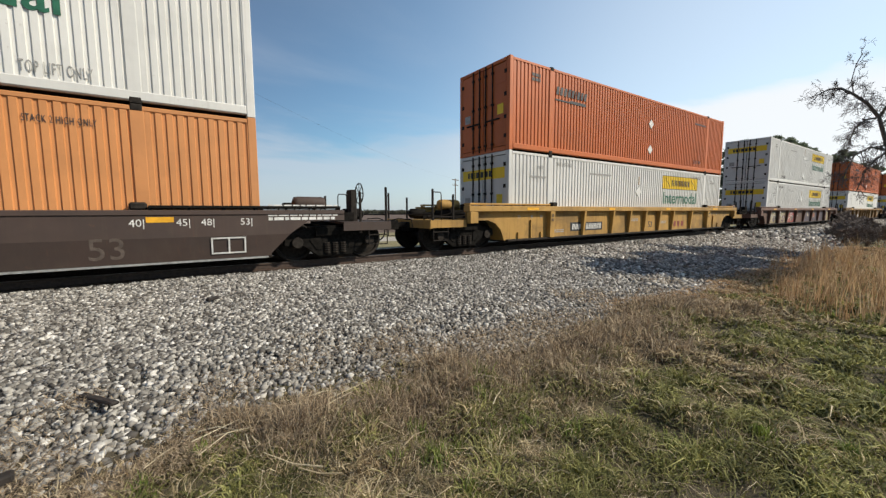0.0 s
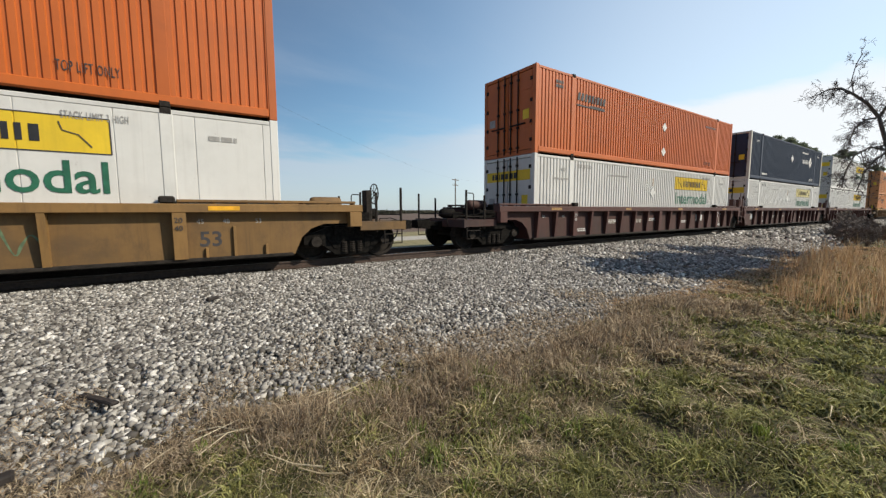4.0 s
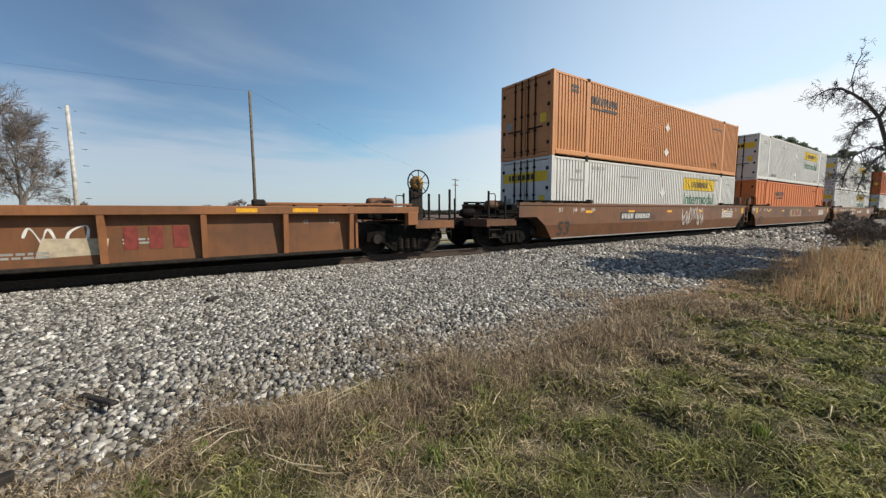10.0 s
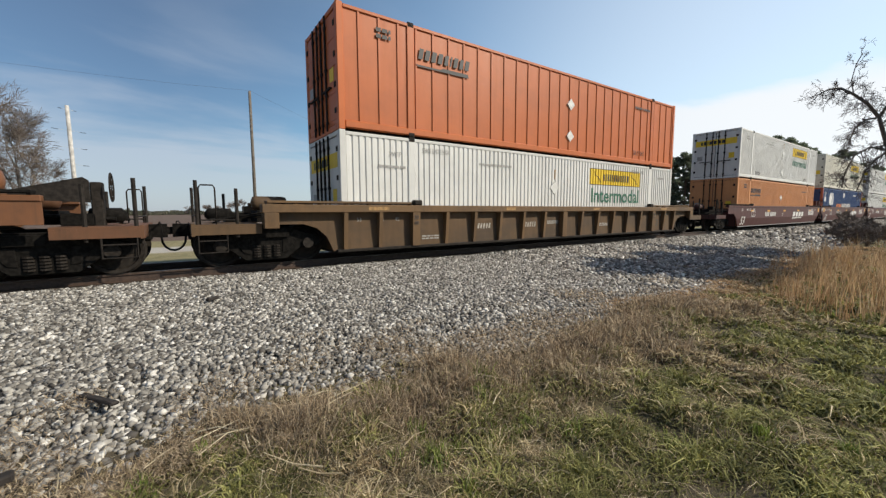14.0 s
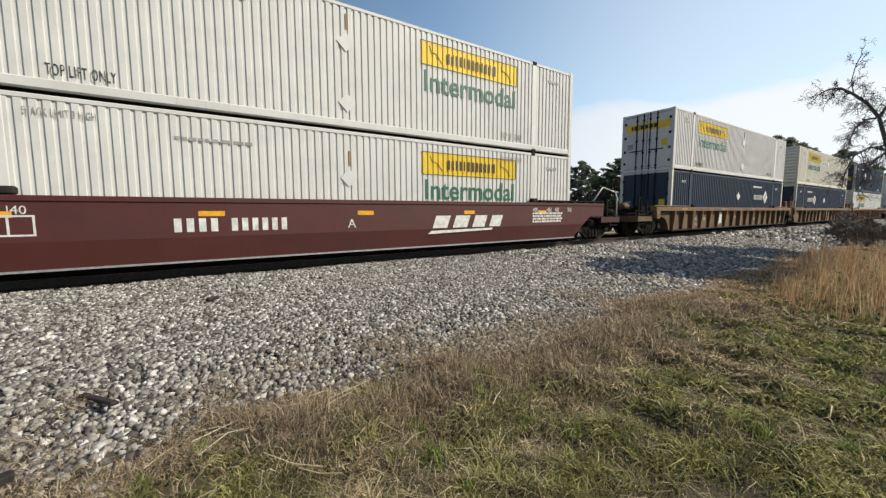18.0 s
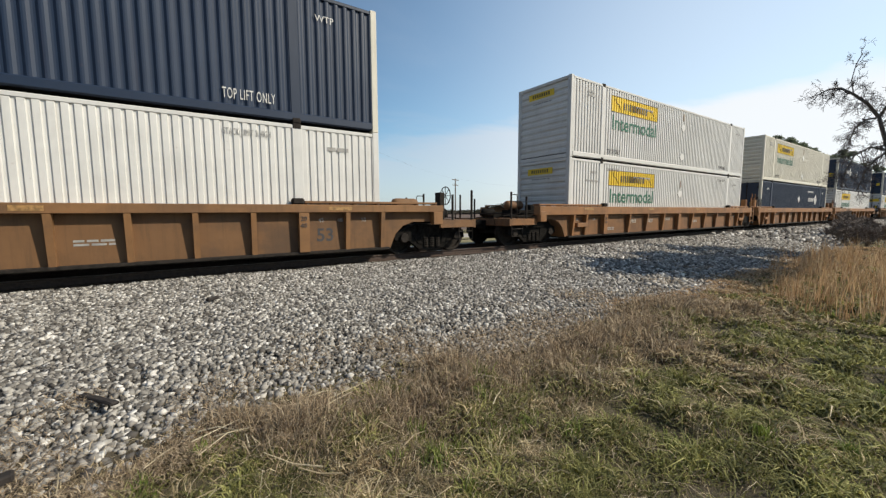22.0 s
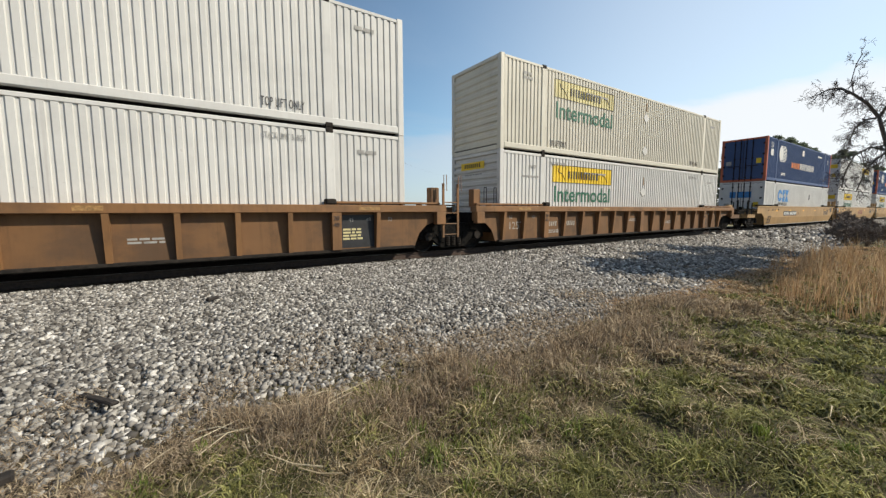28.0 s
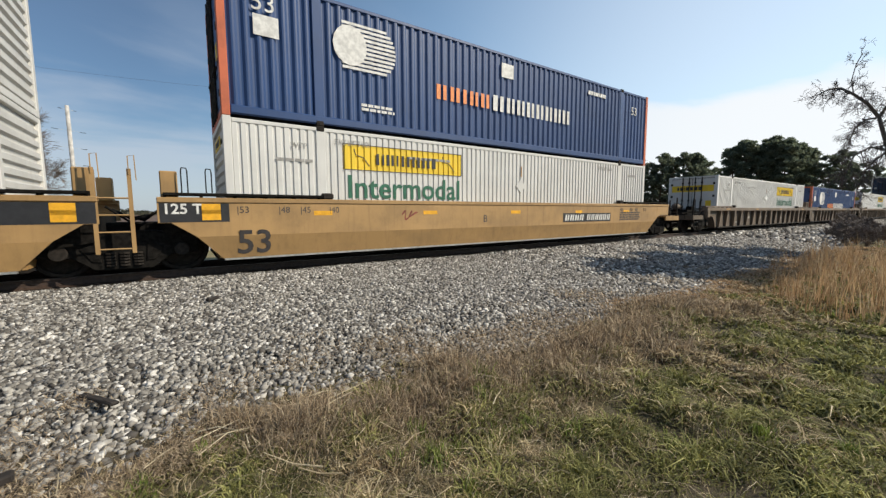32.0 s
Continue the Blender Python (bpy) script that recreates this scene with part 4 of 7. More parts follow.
                part("sloped_guard", shared(("guard", round(top, 2)), lambda: prism([(-1.25, top - 0.05), (-1.25, top + 0.10), (-2.2, top + 0.36), (-2.28, top + 0.30), (-2.28, top - 0.1)], -0.03, 0.03), STEEL, "sloped_guard"), None, t, "dark sloped sheet before the hand brake", at=e @ Matrix.Translation((0, 0.85, 0)))
            if brake == "side" and k == 1:
                # a large wheel that faces the side, with a yellow housing
                at = e @ Matrix.Translation((-2.1, 0.9, 0))
                part("brake_stand", shared("side_stand", lambda: slab(-0.2, 0.2, -0.06, 0.06, 0.9, 1.86, soft=0.02), STEEL, "brake_stand"), None, t, at=at)
                part("brake_wheel", shared("brake_wheel", brake_wheel, STEEL, "brake_wheel"), None, t, "iron hand-brake wheel", at=at @ Matrix.Translation((0, 0.16, 1.98)) @ Matrix.Rotation(radians(90), 4, 'Z') @ Matrix.Scale(1.25, 4))
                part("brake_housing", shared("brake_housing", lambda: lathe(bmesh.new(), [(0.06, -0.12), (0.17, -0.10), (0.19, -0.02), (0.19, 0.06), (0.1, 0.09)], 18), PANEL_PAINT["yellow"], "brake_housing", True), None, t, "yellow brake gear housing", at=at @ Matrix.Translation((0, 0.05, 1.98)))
            elif brake and k == 1:
                part("brake_stand", shared("brake_stand", lambda: slab(-0.09, 0.09, -0.14, 0.14, 0.9, 1.75, soft=0.02), STEEL, "brake_stand"), None, t, at=e @ Matrix.Translation((-2.35, 0.55, 0)))
                part("brake_wheel", shared("brake_wheel", brake_wheel, STEEL, "brake_wheel"), None, t, "iron hand-brake wheel", at=e @ Matrix.Translation((-2.56, 0.55, 1.66)))
            if colour == "brick" and k == 1:
                part("grab_rail", shared("tall_rail", lambda: tube(bmesh.new(), [(-2.9, 0, 0.9), (-2.9, 0, 1.7), (-2.78, 0, 1.92), (-1.9, 0, 2.1), (-1.2, 0, 1.45)], 0.022, 6), CHALK, "grab_rail", True), None, t, "white curved grab rail", at=e @ Matrix.Translation((0, 1.38, 0)))
            part("cross_rail", shared("cross_rail", lambda: tube(tube(bmesh.new(), [(-2.95, -1.36, 1.1), (-2.95, 1.36, 1.1)], 0.018, 5), [(-2.25, -1.36, 1.02), (-2.95, -1.36, 1.02)], 0.016, 5), STEEL, "cross_rail"), None, t, at=e)
            part("brake_cylinder", shared("brake_cyl", lambda: lathe(bmesh.new(), [(0.03, -0.3), (0.14, -0.26), (0.15, 0.0), (0.15, 0.22), (0.05, 0.3)], 12), GREASE, "brake_cylinder", True), None, t, at=e @ Matrix.Translation((-2.45, 0.35, 1.12)) @ Matrix.Rotation(radians(90), 4, 'Z'))
            part("brake_pipe", shared("brake_pipe", lambda: tube(bmesh.new(), [(-0.4, -0.9, 1.18), (-1.2, -0.95, 1.24), (-1.7, -0.8, 1.16), (-2.3, -0.9, 1.05), (-2.5, -0.4, 1.0), (-2.9, -0.3, 0.78)], 0.022, 6), GREASE, "brake_pipe", True), None, t, at=e)
            part("control_valve", shared("valve", lambda: slab(-1.15, -0.8, -0.5, -0.2, 1.1, 1.42, soft=0.04), GREASE, "control_valve"), None, t, at=e)
            truck(t, -1.67 if k == 0 else L + 1.67)
        else:
            part("end_block", shared("end_block", lambda: slab(-0.14, 0.14, -0.12, 0.12, 0, 0.52, soft=0.02), m, "end_block"), None, t, at=e @ Matrix.Translation((-0.95, -1.2, top - 0.02)))
            part("end_block", shared("end_block", None, m, "end_block"), None, t, at=e @ Matrix.Translation((-0.95, 1.2, top - 0.02)))
            part("end_frame", shared("joint", joint_frame, GREASE, "end_frame"), None, t, at=e)
            if k == 1:
                part("ladder", shared("ladder", lambda: ladder(0.45, 1.95), m, "ladder"), None, t, "steel end ladder with grab irons", at=(L + 1.35, SIDE + 0.06, 0))
            else:
                for x in (-0.75, -0.35):
                    part("grab_iron", shared("grab", lambda: handrail(0, 0.1, 0, 0, 0.5, 0.012), GREASE, "grab_iron"), None, t, at=(x, SIDE + 0.15, top + 0.06))
                truck(t, -1.70)
    # marks
    f = face - 0.002
    if smooth:
        part("lettering", letters("53", 0.70, INK if colour in ("sand", "brown") else GREY_INK if colour == "dark" else CHALK, bold=0.01), None, t, at=Matrix.Translation((0.12, face + 0.066, 0.33)) @ Matrix.Rotation(radians(11), 4, "X"))
        for x, w in ((1.70, 0.42), (4.60, 0.45), (7.85, 0.42), (11.1, 0.38), (L - 1.95, 0.42)):
            part("reflector", shared(("refl", w), lambda: slab(0, w, -0.003, 0, 0, 0.10), AMBER, "reflector"), None, t, "amber reflective strip", at=(x, face - 0.001, top - (0.36 if colour != "dark" else 0.23)))
        for x, word in ((0.15, "|53"), (0.95, "|48"), (1.40, "|45"), (2.05, "|40"), (L - 2.2, "40|"), (L - 1.5, "45|"), (L - 1.1, "48|"), (L - 0.42, "53|")):
            part("lettering", letters(word, 0.19, INK if colour == "sand" else CHALK), None, t, at=(x, f, top - 0.30))
        if colour in ("dark", "brick"):
            part("car_number", shared("car_number", lambda: blocks(tuple([(0.12, 0.08)] * 4 + [(0.0001, 0.16)] + [(0.11, 0.08)] * 6), 0.26), CHALK, "car_number"), None, t, "white bars of a car number", at=(4.2, f, 0.80))
        part("small_print", shared(("car_print", 1), lambda: bars(1.5, 0.36, 4, 0.3, 21), INK if colour == "sand" else CHALK, "small_print"), None, t, at=(L - 2.2 if colour != "dark" else L + 0.12, f, 0.80 if colour != "dark" else 1.0))
        if colour in ("dark", "brick"):
          part("data_plate", shared("data_plate", lambda: frame_plate(0.62, 0.34), CHALK, "data_plate"), None, t, "white outlined data panel", at=Matrix.Translation((L - 0.95, face + 0.05, 0.34)) @ Matrix.Rotation(radians(11), 4, "X") if colour == "dark" else Matrix.Translation((1.75, f, 0.8)))
        for x in ((-0.45,) if left == "A" else ()) + ((L + 0.55,) if right == "A" else ()):
            for z in (1.02, top - 0.32):
                part("reflector", shared("refl_sq", lambda: slab(0, 0.32, -0.004, 0, 0, 0.2), AMBER, "reflector"), None, t, "square amber reflector", at=(x, f, z))
        if colour == "sand":
            for x0, x1, e in ((-1.12, 0.02, left), (L - 0.02, L + 1.12, right)):
                if e == "A":
                    part("end_patch", shared(("patch", x0 < 0), lambda x0=x0, x1=x1: prism([(x0, 0.985), (x1, 0.985), (x1, 1.35), (x0, 1.35)], face - 0.0015, face + 0.001), BLACK, "end_patch"), None, t, "black painted end of the side")
        if left == "A":
            part("lettering", letters("125 T", 0.27, CHALK, bold=0.006), None, t, at=(-1.08, f, top - 0.31))
    else:
        for x, w in ((0.6, 0.55), (5.2, 0.4), (9.7, 0.4), (L - 1.4, 0.55)):
            part("reflector", shared(("refl_r", w), lambda: slab(0, w, -0.004, 0, 0, 0.085), AMBER if colour in ("yellow", "mustard", "grime", "graffiti", "rust") else WORN_AMBER, "reflector"), None, t, "amber reflective strip", at=(x, SIDE - 0.001, top - 0.13))
        ink = CHALK if colour in ("maroon", "dark", "graffiti") else INK
        c = L / 2

        def bay(d):
            """Left edge of the open panel that begins at or before this distance from the middle."""
            return max([q for q in rib_at if q <= c + d + 0.02] or [0.1]) + 0.16
        wide_at = max(stout)
        if colour in ("yellow", "mustard"):
            for x0, h0, w0 in ((0.35, 0.22, 0.05), (0.95, 0.62, 0.05), (1.45, 0.2, 0.05)):
                for x1 in (x0, L - x0):
                    part("stiffener", shared(("stiffener", h0), lambda h0=h0, w0=w0: slab(-w0 / 2, w0 / 2, -0.06, -0.001, 0.27, 0.27 + h0, soft=0.006), m, "stiffener"), None, t, at=(x1, face, 0))
        if colour == "yellow":
            part("lettering", letters("53", 0.36, INK, bold=0.006), None, t, at=(8.52, f, 0.45))
        else:
            part("lettering", letters("53" if L > 14 else "40", 0.42, WORN if colour in ("maroon", "graffiti") else ink, bold=0.008), None, t, at=(bay(wide_at) + 0.14 if L > 14 else bay(-1.6), f, 0.50))
        if colour not in ("yellow", "mustard", "graffiti"):
            for d in (-wide_at, -wide_at + 1.05) if colour in ("tawny", "umber", "grime") else (-3.1, -2.05):
                part("car_number", shared("car_number_s", lambda: blocks(tuple([(0.06, 0.05)] * 5), 0.16, 0.2), WORN, "car_number"), None, t, "white bars of a car number", at=(bay(d) + 0.02, f, 0.66))
        for n, (d, z) in enumerate(((-wide_at, 0.42), (-4.1, 0.72), (-1.0, 0.74), (wide_at, 0.36), (2.1, 0.6))):
            if colour in ("maroon", "grey") or n % 2 == 0:
                part("small_print", shared(("rp", n % 3), lambda n=n: bars(0.56, 0.13, 2, 0.4, 30 + n), ink if colour == "maroon" else GREY_INK, "small_print"), None, t, at=(bay(d) + 0.1, f, z))
        for k, z in enumerate((0.98, 0.83)):
            for d in (-wide_at, wide_at):
                part("lettering", letters(("20", "40")[k], 0.14, ink), None, t, at=(c + d - 0.085, SIDE - 0.004, z - (0.14 if chord > 0.2 else 0)))
        for word, x in (("53", 0.35), ("48", 0.95), ("45", 1.4), ("45", L - 1.6), ("48", L - 1.15), ("53", L - 0.55)):
            part("lettering", letters(word, 0.13, GREY_INK if ink is INK else CHALK), None, t, at=(x, f, top - chord - 0.22))
        if left == "A" and not (colour == "ochre" and right == "C"):
            part("lettering", letters("125T", 0.34, WORN), None, t, at=(0.30, f, 0.6))
        if right == "A" and colour in ("tawny", "umber"):
            x0 = rib_at[-2] + 0.06
            w0 = rib_at[-1] - rib_at[-2] - 0.12
            part("end_patch", shared(("bay_patch", round(w0, 2)), lambda: slab(0, w0, -0.001, 0.001, 0.3, 1.1), BLACK, "end_patch"), None, t, "black painted end panel", at=(x0, face - 0.0005, 0))
            part("small_print", shared("bay_print", lambda: bars(0.5, 0.3, 4, 0.4, 77), PALE_YELLOW, "small_print"), None, t, "small faded yellow print", at=(x0 + 0.14, face - 0.002, 0.5))
        if colour == "ochre":
            # a step in the panel under the chord and a short tread on the first bays
            for x0, x1 in zip(rib_at, rib_at[1:]):
                part("panel_lip", shared(("panel_lip", round(x1 - x0, 2)), lambda x0=x0, x1=x1: slab(0.06, x1 - x0 - 0.06, -0.045, -0.002, 0, 0.035), m, "panel_lip"), None, t, at=(x0, face, top - chord - 0.09))
            for x0 in (rib_at[0] + 0.18, rib_at[-2] + 0.18):
                part("side_step", shared("side_step", lambda: slab(0, 0.62, -0.17, -0.002, 0, 0.16, soft=0.012), m, "side_step"), None, t, "welded side step", at=(x0, face, 0.58))
        if tips:
            for x in (-la - 0.02, L + lb - 1.2):
                part("chord_tip", shared(("tip", round(top, 2)), lambda: slab(0, 1.22, SIDE - 0.004, face + 0.1, top - 0.12, top + 0.004), AMBER, "chord_tip"), None, t, "yellow painted chord end", at=(x, 0, 0))
    for k, g in enumerate(t.children):
        if g.name.startswith(("small_print", "load_mark", "car_number")):
            g["kind"] = "stuff"
    return t


def frame_plate(w, h):
    bm = bmesh.new()
    for x0, x1, z0, z1 in ((0, w, 0, 0.03), (0, w, h - 0.03, h), (0, 0.03, 0.03, h - 0.03), (w - 0.03, w, 0.03, h - 0.03), (w * 0.48, w * 0.53, 0.03, h - 0.03)):
        box(bm, x0, x1, -0.003, 0, z0, z1)
    return bm


def lower_sheet(L, face, z0):
    bm = bmesh.new()
    xs = ((-0.55, -0.12), (L + 0.55, L + 0.12))
    a = [bm.verts.new(p) for p in ((xs[0][0], face, 0.70), (xs[0][1], face + 0.09, z0), (xs[1][1], face + 0.09, z0), (xs[1][0], face, 0.70))]
    b = [bm.verts.new((v.co.x, v.co.y + 0.03, v.co.z)) for v in a]
    bm.faces.new(a)
    bm.faces.new(b[::-1])
    for i in range(4):
        j = (i + 1) % 4
        bm.faces.new((a[j], a[i], b[i], b[j]))
    bmesh.ops.recalc_face_normals(bm, faces=bm.faces[:])
    return bm


def walkway(w, face):
    bm = slab(0, w, face - 0.05, face + 0.26, 0.03, 0.085, soft=0.008)
    n = max(2, int(w / 0.55))
    for k in range(n + 1):
        x = 0.03 + k * (w - 0.06) / n
        box(bm, x - 0.025, x + 0.025, face - 0.025, face + 0.2, 0.001, 0.035)
    return bm


def jacking_pad():
    bm = slab(-0.15, 0.15, SIDE - 0.012, SIDE + 0.17, 0.82, 1.165, soft=0.012)
    box(bm, -0.055, 0.055, SIDE - 0.016, SIDE - 0.0121, 0.9, 1.06)
    return bm


def end_deck():
    bm = slab(-3.0, -1.8, -1.42, 1.42, 0.88, 0.93)
    for y in (-1.42, 1.36):
        box(bm, -3.0, -1.8, y, y + 0.06, 0.72, 0.879)
    box(bm, -3.06, -3.001, -1.42, 1.42, 0.70, 0.94)
    return bm


def end_frame():
    bm = slab(-3.1, -0.2, -0.26, 0.26, 0.58, 0.87, soft=0.02)
    box(bm, -2.2, -1.2, -1.2, 1.2, 0.62, 0.8)
    # brake rigging and pipes above the deck
    tube(bm, [(-2.7, -0.7, 1.02), (-0.4, -0.8, 1.16)], 0.03, 6)
    tube(bm, [(-2.6, 0.6, 1.05), (-0.5, 0.5, 1.2)], 0.04, 6)
    box(bm, -1.75, -0.9, -0.55, 0.35, 0.95, 1.22)
    box(bm, -2.3, -1.85, 0.2, 0.8, 0.94, 1.16)
    tube(bm, [(-1.7, -1.1, 1.0), (-1.2, -1.12, 1.12), (-0.5, -1.1, 1.1)], 0.025, 6)
    return bm


def joint_frame():
    bm = slab(-1.65, -0.1, -0.4, 0.4, 0.62, 0.98, soft=0.03)
    prism([(-1.1, 0.66), (-0.2, 0.5), (-0.2, 1.1), (-1.1, 1.15)], -1.2, 1.2, bm)
    tube(bm, [(-1.1, -0.6, 1.25), (-1.4, -0.6, 1.05), (-1.75, -0.58, 1.12)], 0.03, 6)
    tube(bm, [(-1.1, 0.3, 1.3), (-1.45, 0.3, 1.0), (-1.75, 0.3, 1.1)], 0.025, 6)
    return bm


# ---------------------------------------------------------------- the train
# place of the load, car kind and paint, ends, lower box, upper box, options
TRAIN = [
    (-14.71, "S", "dark", "CC", "O", "W", dict(top=1.22, brake=True)),
    (8.77, "R", "yellow", "CC", "W", "R", dict(brake=False)),
    (32.51, "R", "graffiti", "CC", "W", "W", dict()),
    (56.00, "R", "mustard", "CC", "Ws", "R", dict(brake=True)),
    (80.23, "R", "maroon", "CA", "W", "R", dict()),
    (99.32, "R", "maroon", "AA", "Wp", "N", dict()),
    (119.07, "R", "maroon", "AC", "W", "W", dict(brake=True)),
    (142.79, "R", "grime", "CC", "T", "T", dict(tips=True)),
    (166.95, "R", "rust", "CC", "", "", dict(L=12.2, brake="side", top=1.30)),
    (186.52, "S", "brown", "CA", "W", "T", dict(top=1.46)),
    (206.11, "S", "brown", "AA", "Oq", "W", dict(top=1.46)),
    (226.22, "S", "brown", "AC", "W", "W", dict(top=1.46, brake=True)),
    (249.22, "R", "olive", "CC", "W", "Rq", dict()),
    (273.42, "S", "brick", "CA", "T", "W", dict(top=1.46)),
    (292.36, "S", "brick", "AA", "B", "C", dict(top=1.46)),
    (311.97, "S", "brick", "AC", "W", "W", dict(top=1.46)),
    (335.68, "R", "tawny", "CA", "N", "Wb", dict()),
    (355.10, "R", "tawny", "AA", "Nb", "Cbf", dict()),
    (374.64, "R", "umber", "AC", "Wbf", "Nb", dict(brake=True)),
    (398.32, "R", "ochre", "CA", "Wbf", "Wbf", dict()),
    (417.95, "R", "ochre", "AA", "N", "Cbf", dict()),
    (437.43, "R", "ochre", "AC", "Wbf", "Nb", dict(brake=True)),
    (461.31, "R", "umber", "CA", "Wb", "Nb", dict()),
    (480.79, "R", "umber", "AA", "Wb", "Wb", dict()),
    (500.35, "R", "umber", "AC", "Wbf", "Cbfp", dict()),
    (523.95, "S", "sand", "CA", "X", "B", dict(top=1.46)),
    (543.79, "S", "sand", "AA", "Wb", "W", dict(top=1.46)),
    (563.06, "S", "sand", "AC", "Wbf", "B", dict(top=1.46)),
    (586.89, "R", "grey", "CA", "W", "", dict()),
    (605.40, "R", "grey", "AA", "B", "", dict()),
    (624.90, "R", "grey", "AC", "W", "", dict()),
    (648.60, "R", "umber", "CC", "W", "N", dict()),
]
CAR_WORDS = {
    "dark": "dark brown smooth-sided", "yellow": "yellow ribbed", "graffiti": "purple-brown ribbed graffiti-covered", "mustard": "dirty mustard ribbed",
    "maroon": "maroon-brown ribbed", "grime": "grimy yellow-brown ribbed", "rust": "rusty orange empty ribbed", "brown": "rust-brown smooth-sided",
    "olive": "dark olive-brown ribbed", "brick": "brick-red smooth-sided", "tawny": "tawny brown ribbed", "ochre": "orange-brown ribbed", "umber": "umber brown ribbed",
    "sand": "sand-coloured smooth-sided", "grey": "grey-brown ribbed"}
MOVING = []
CARS = []
for place, kind, colour, ends, low_box, high_box, opts in TRAIN:
    car = well_car(kind, colour, "%s well car of a double-stack freight train" % CAR_WORDS[colour], ends[0], ends[1], **opts)
    CARS.append(car)
    MOVING.append((car, place, RAIL_Z))
    for level, code in enumerate((low_box, high_box)):
        if code:
            ob = make_box(code, level == 1)
            MOVING.append((ob, place, RAIL_Z + 0.242 + level * (BOX_H + 0.004)))


# names, numbers and sprayed paint on single cars
SPRAY = plain("cream_spray", (0.45, 0.37, 0.26), 0.7, 0.2)
SPRAY_DARK = plain("dark_spray", (0.03, 0.022, 0.02), 0.7, 0.2)
SPRAY_RED = plain("red_spray", (0.30, 0.04, 0.03), 0.7, 0.3)
SPRAY_GREEN = plain("green_spray", (0.10, 0.15, 0.08), 0.7, 0.3)
Y_FLAT, Y_RIB = SIDE + 0.04 - 0.003, SIDE + 0.19 - 0.003
NAME_3 = ((0.26, 0.2), (0.26, 0.2), (0.3, 0.0))
NAME_4 = ((0.4, 0.16), (0.42, 0.16), (0.38, 0.16), (0.36, 0.0))


def mark(car, name, bm, material, x, y, z, label="", sx=1.0):
    return part(name, bm, material, CARS[car], label, at=Matrix.Translation((x, y, z)) @ Matrix.Diagonal((sx, 1, 1, 1)))


def tag_paint(car, seed, x, y, z, w, h, material):
    mark(car, "graffiti", scribble(seed, w, h), material, x, y, z, "sprayed graffiti line")


def number_plate_bar(car, x, y, z, dark=True, w=2.3):
    if dark:
        mark(car, "number_field", slab(0, w, -0.002, 0, 0, 0.32), BLACK, x, y, z, "black field behind a car number")
    mark(car, "car_number", blocks(tuple([(0.07, 0.04), (0.06, 0.06)] * 4 + [(0.0001, 0.13)] + [(0.06, 0.035), (0.06, 0.055)] * 6), 0.21, 0.18), CHALK, x + 0.1, y - 0.003, z + 0.055, "white slanted bars of a car number", (w - 0.25) / 2.2)


# dark brown car: two short names
mark(0, "name_marking", blocks(((0.2, 0.05), (0.16, 0.04), (0.16, 0.04), (0.16, 0.14), (0.2, 0.05), (0.16, 0.04), (0.16, 0.04), (0.16, 0)), 0.2, 0.2), CHALK, 9.7, Y_FLAT, 0.92, "white slanted name bars")
part("lettering", letters("53", 0.56, plain("dim_stencil", (0.11, 0.085, 0.07), 0.7, 0.3)), None, CARS[0], "faded number", at=Matrix.Translation((13.35, SIDE + 0.108, 0.34)) @ Matrix.Rotation(radians(11), 4, "X"))
# yellow car
mark(1, "name_marking", blocks(NAME_3, 0.26), DEEP_RED, 10.88, Y_RIB, 0.42, "red name bars", 0.8)
number_plate_bar(1, 3.06, Y_RIB, 0.44, w=1.98)
# graffiti car
BEIGE = plain("beige_spray", (0.27, 0.21, 0.115), 0.7, 0.3, 3)
DULL = plain("dull_purple_spray", (0.062, 0.046, 0.058), 0.7, 0.35, 3)
bays = [BOX_L / 2 + d for d in rib_plan("graffiti", "CC", BOX_L)[0]]
PLUM = plain("plum_spray", (0.075, 0.03, 0.045), 0.7, 0.3, 3)
for k, mats in enumerate(((BEIGE, DULL), (BEIGE, PLUM), (SPRAY_RED, DULL), (), (DULL,), (DULL,), (DULL,), (BEIGE,))):
    x0, w = bays[k] + 0.12, bays[k + 1] - bays[k] - 0.24
    if not mats:
        continue
    full = 0.76
    mark(2, "graffiti", prism([(0.02, 0.0), (w, 0.02), (w, full * 0.9), (w * 0.5, full), (w * 0.25, full * 0.85), (0.0, full * 0.55)], -0.001, 0), mats[0], x0, Y_RIB + 0.0015, 0.30, "sprayed graffiti fill")
    if len(mats) > 1:
        mark(2, "graffiti", prism([(w * 0.5, 0.1), (w * 0.72, 0.04), (w * 0.95, 0.3), (w * 0.9, 0.52), (w * 0.6, 0.44)], -0.001, 0), mats[1], x0, Y_RIB - 0.0005, 0.32, "sprayed graffiti block")
        for q in range(3):
            tag_paint(2, 70 + 5 * k + q, x0 + 0.05, Y_RIB - 0.002 - 0.001 * q, 0.34 + 0.12 * q, w * 0.9, 0.42, SPRAY if q < 2 else CHALK)
for x, z in ((8.4, 0.6), (9.3, 0.66), (12.3, 0.66), (14.6, 0.62)):
    mark(2, "graffiti", prism([(0, 0.16), (0.16, 0.0), (0.4, 0.12), (0.36, 0.2), (0.2, 0.12), (0.08, 0.36), (0, 0.34)], -0.001, 0), SPRAY, x, Y_RIB - 0.001, z, "cream sprayed letter stroke")
mark(2, "name_field", slab(0, 1.15, -0.001, 0, 0, 0.36), BEIGE, 10.32, Y_RIB - 0.001, 0.60, "faded orange field")
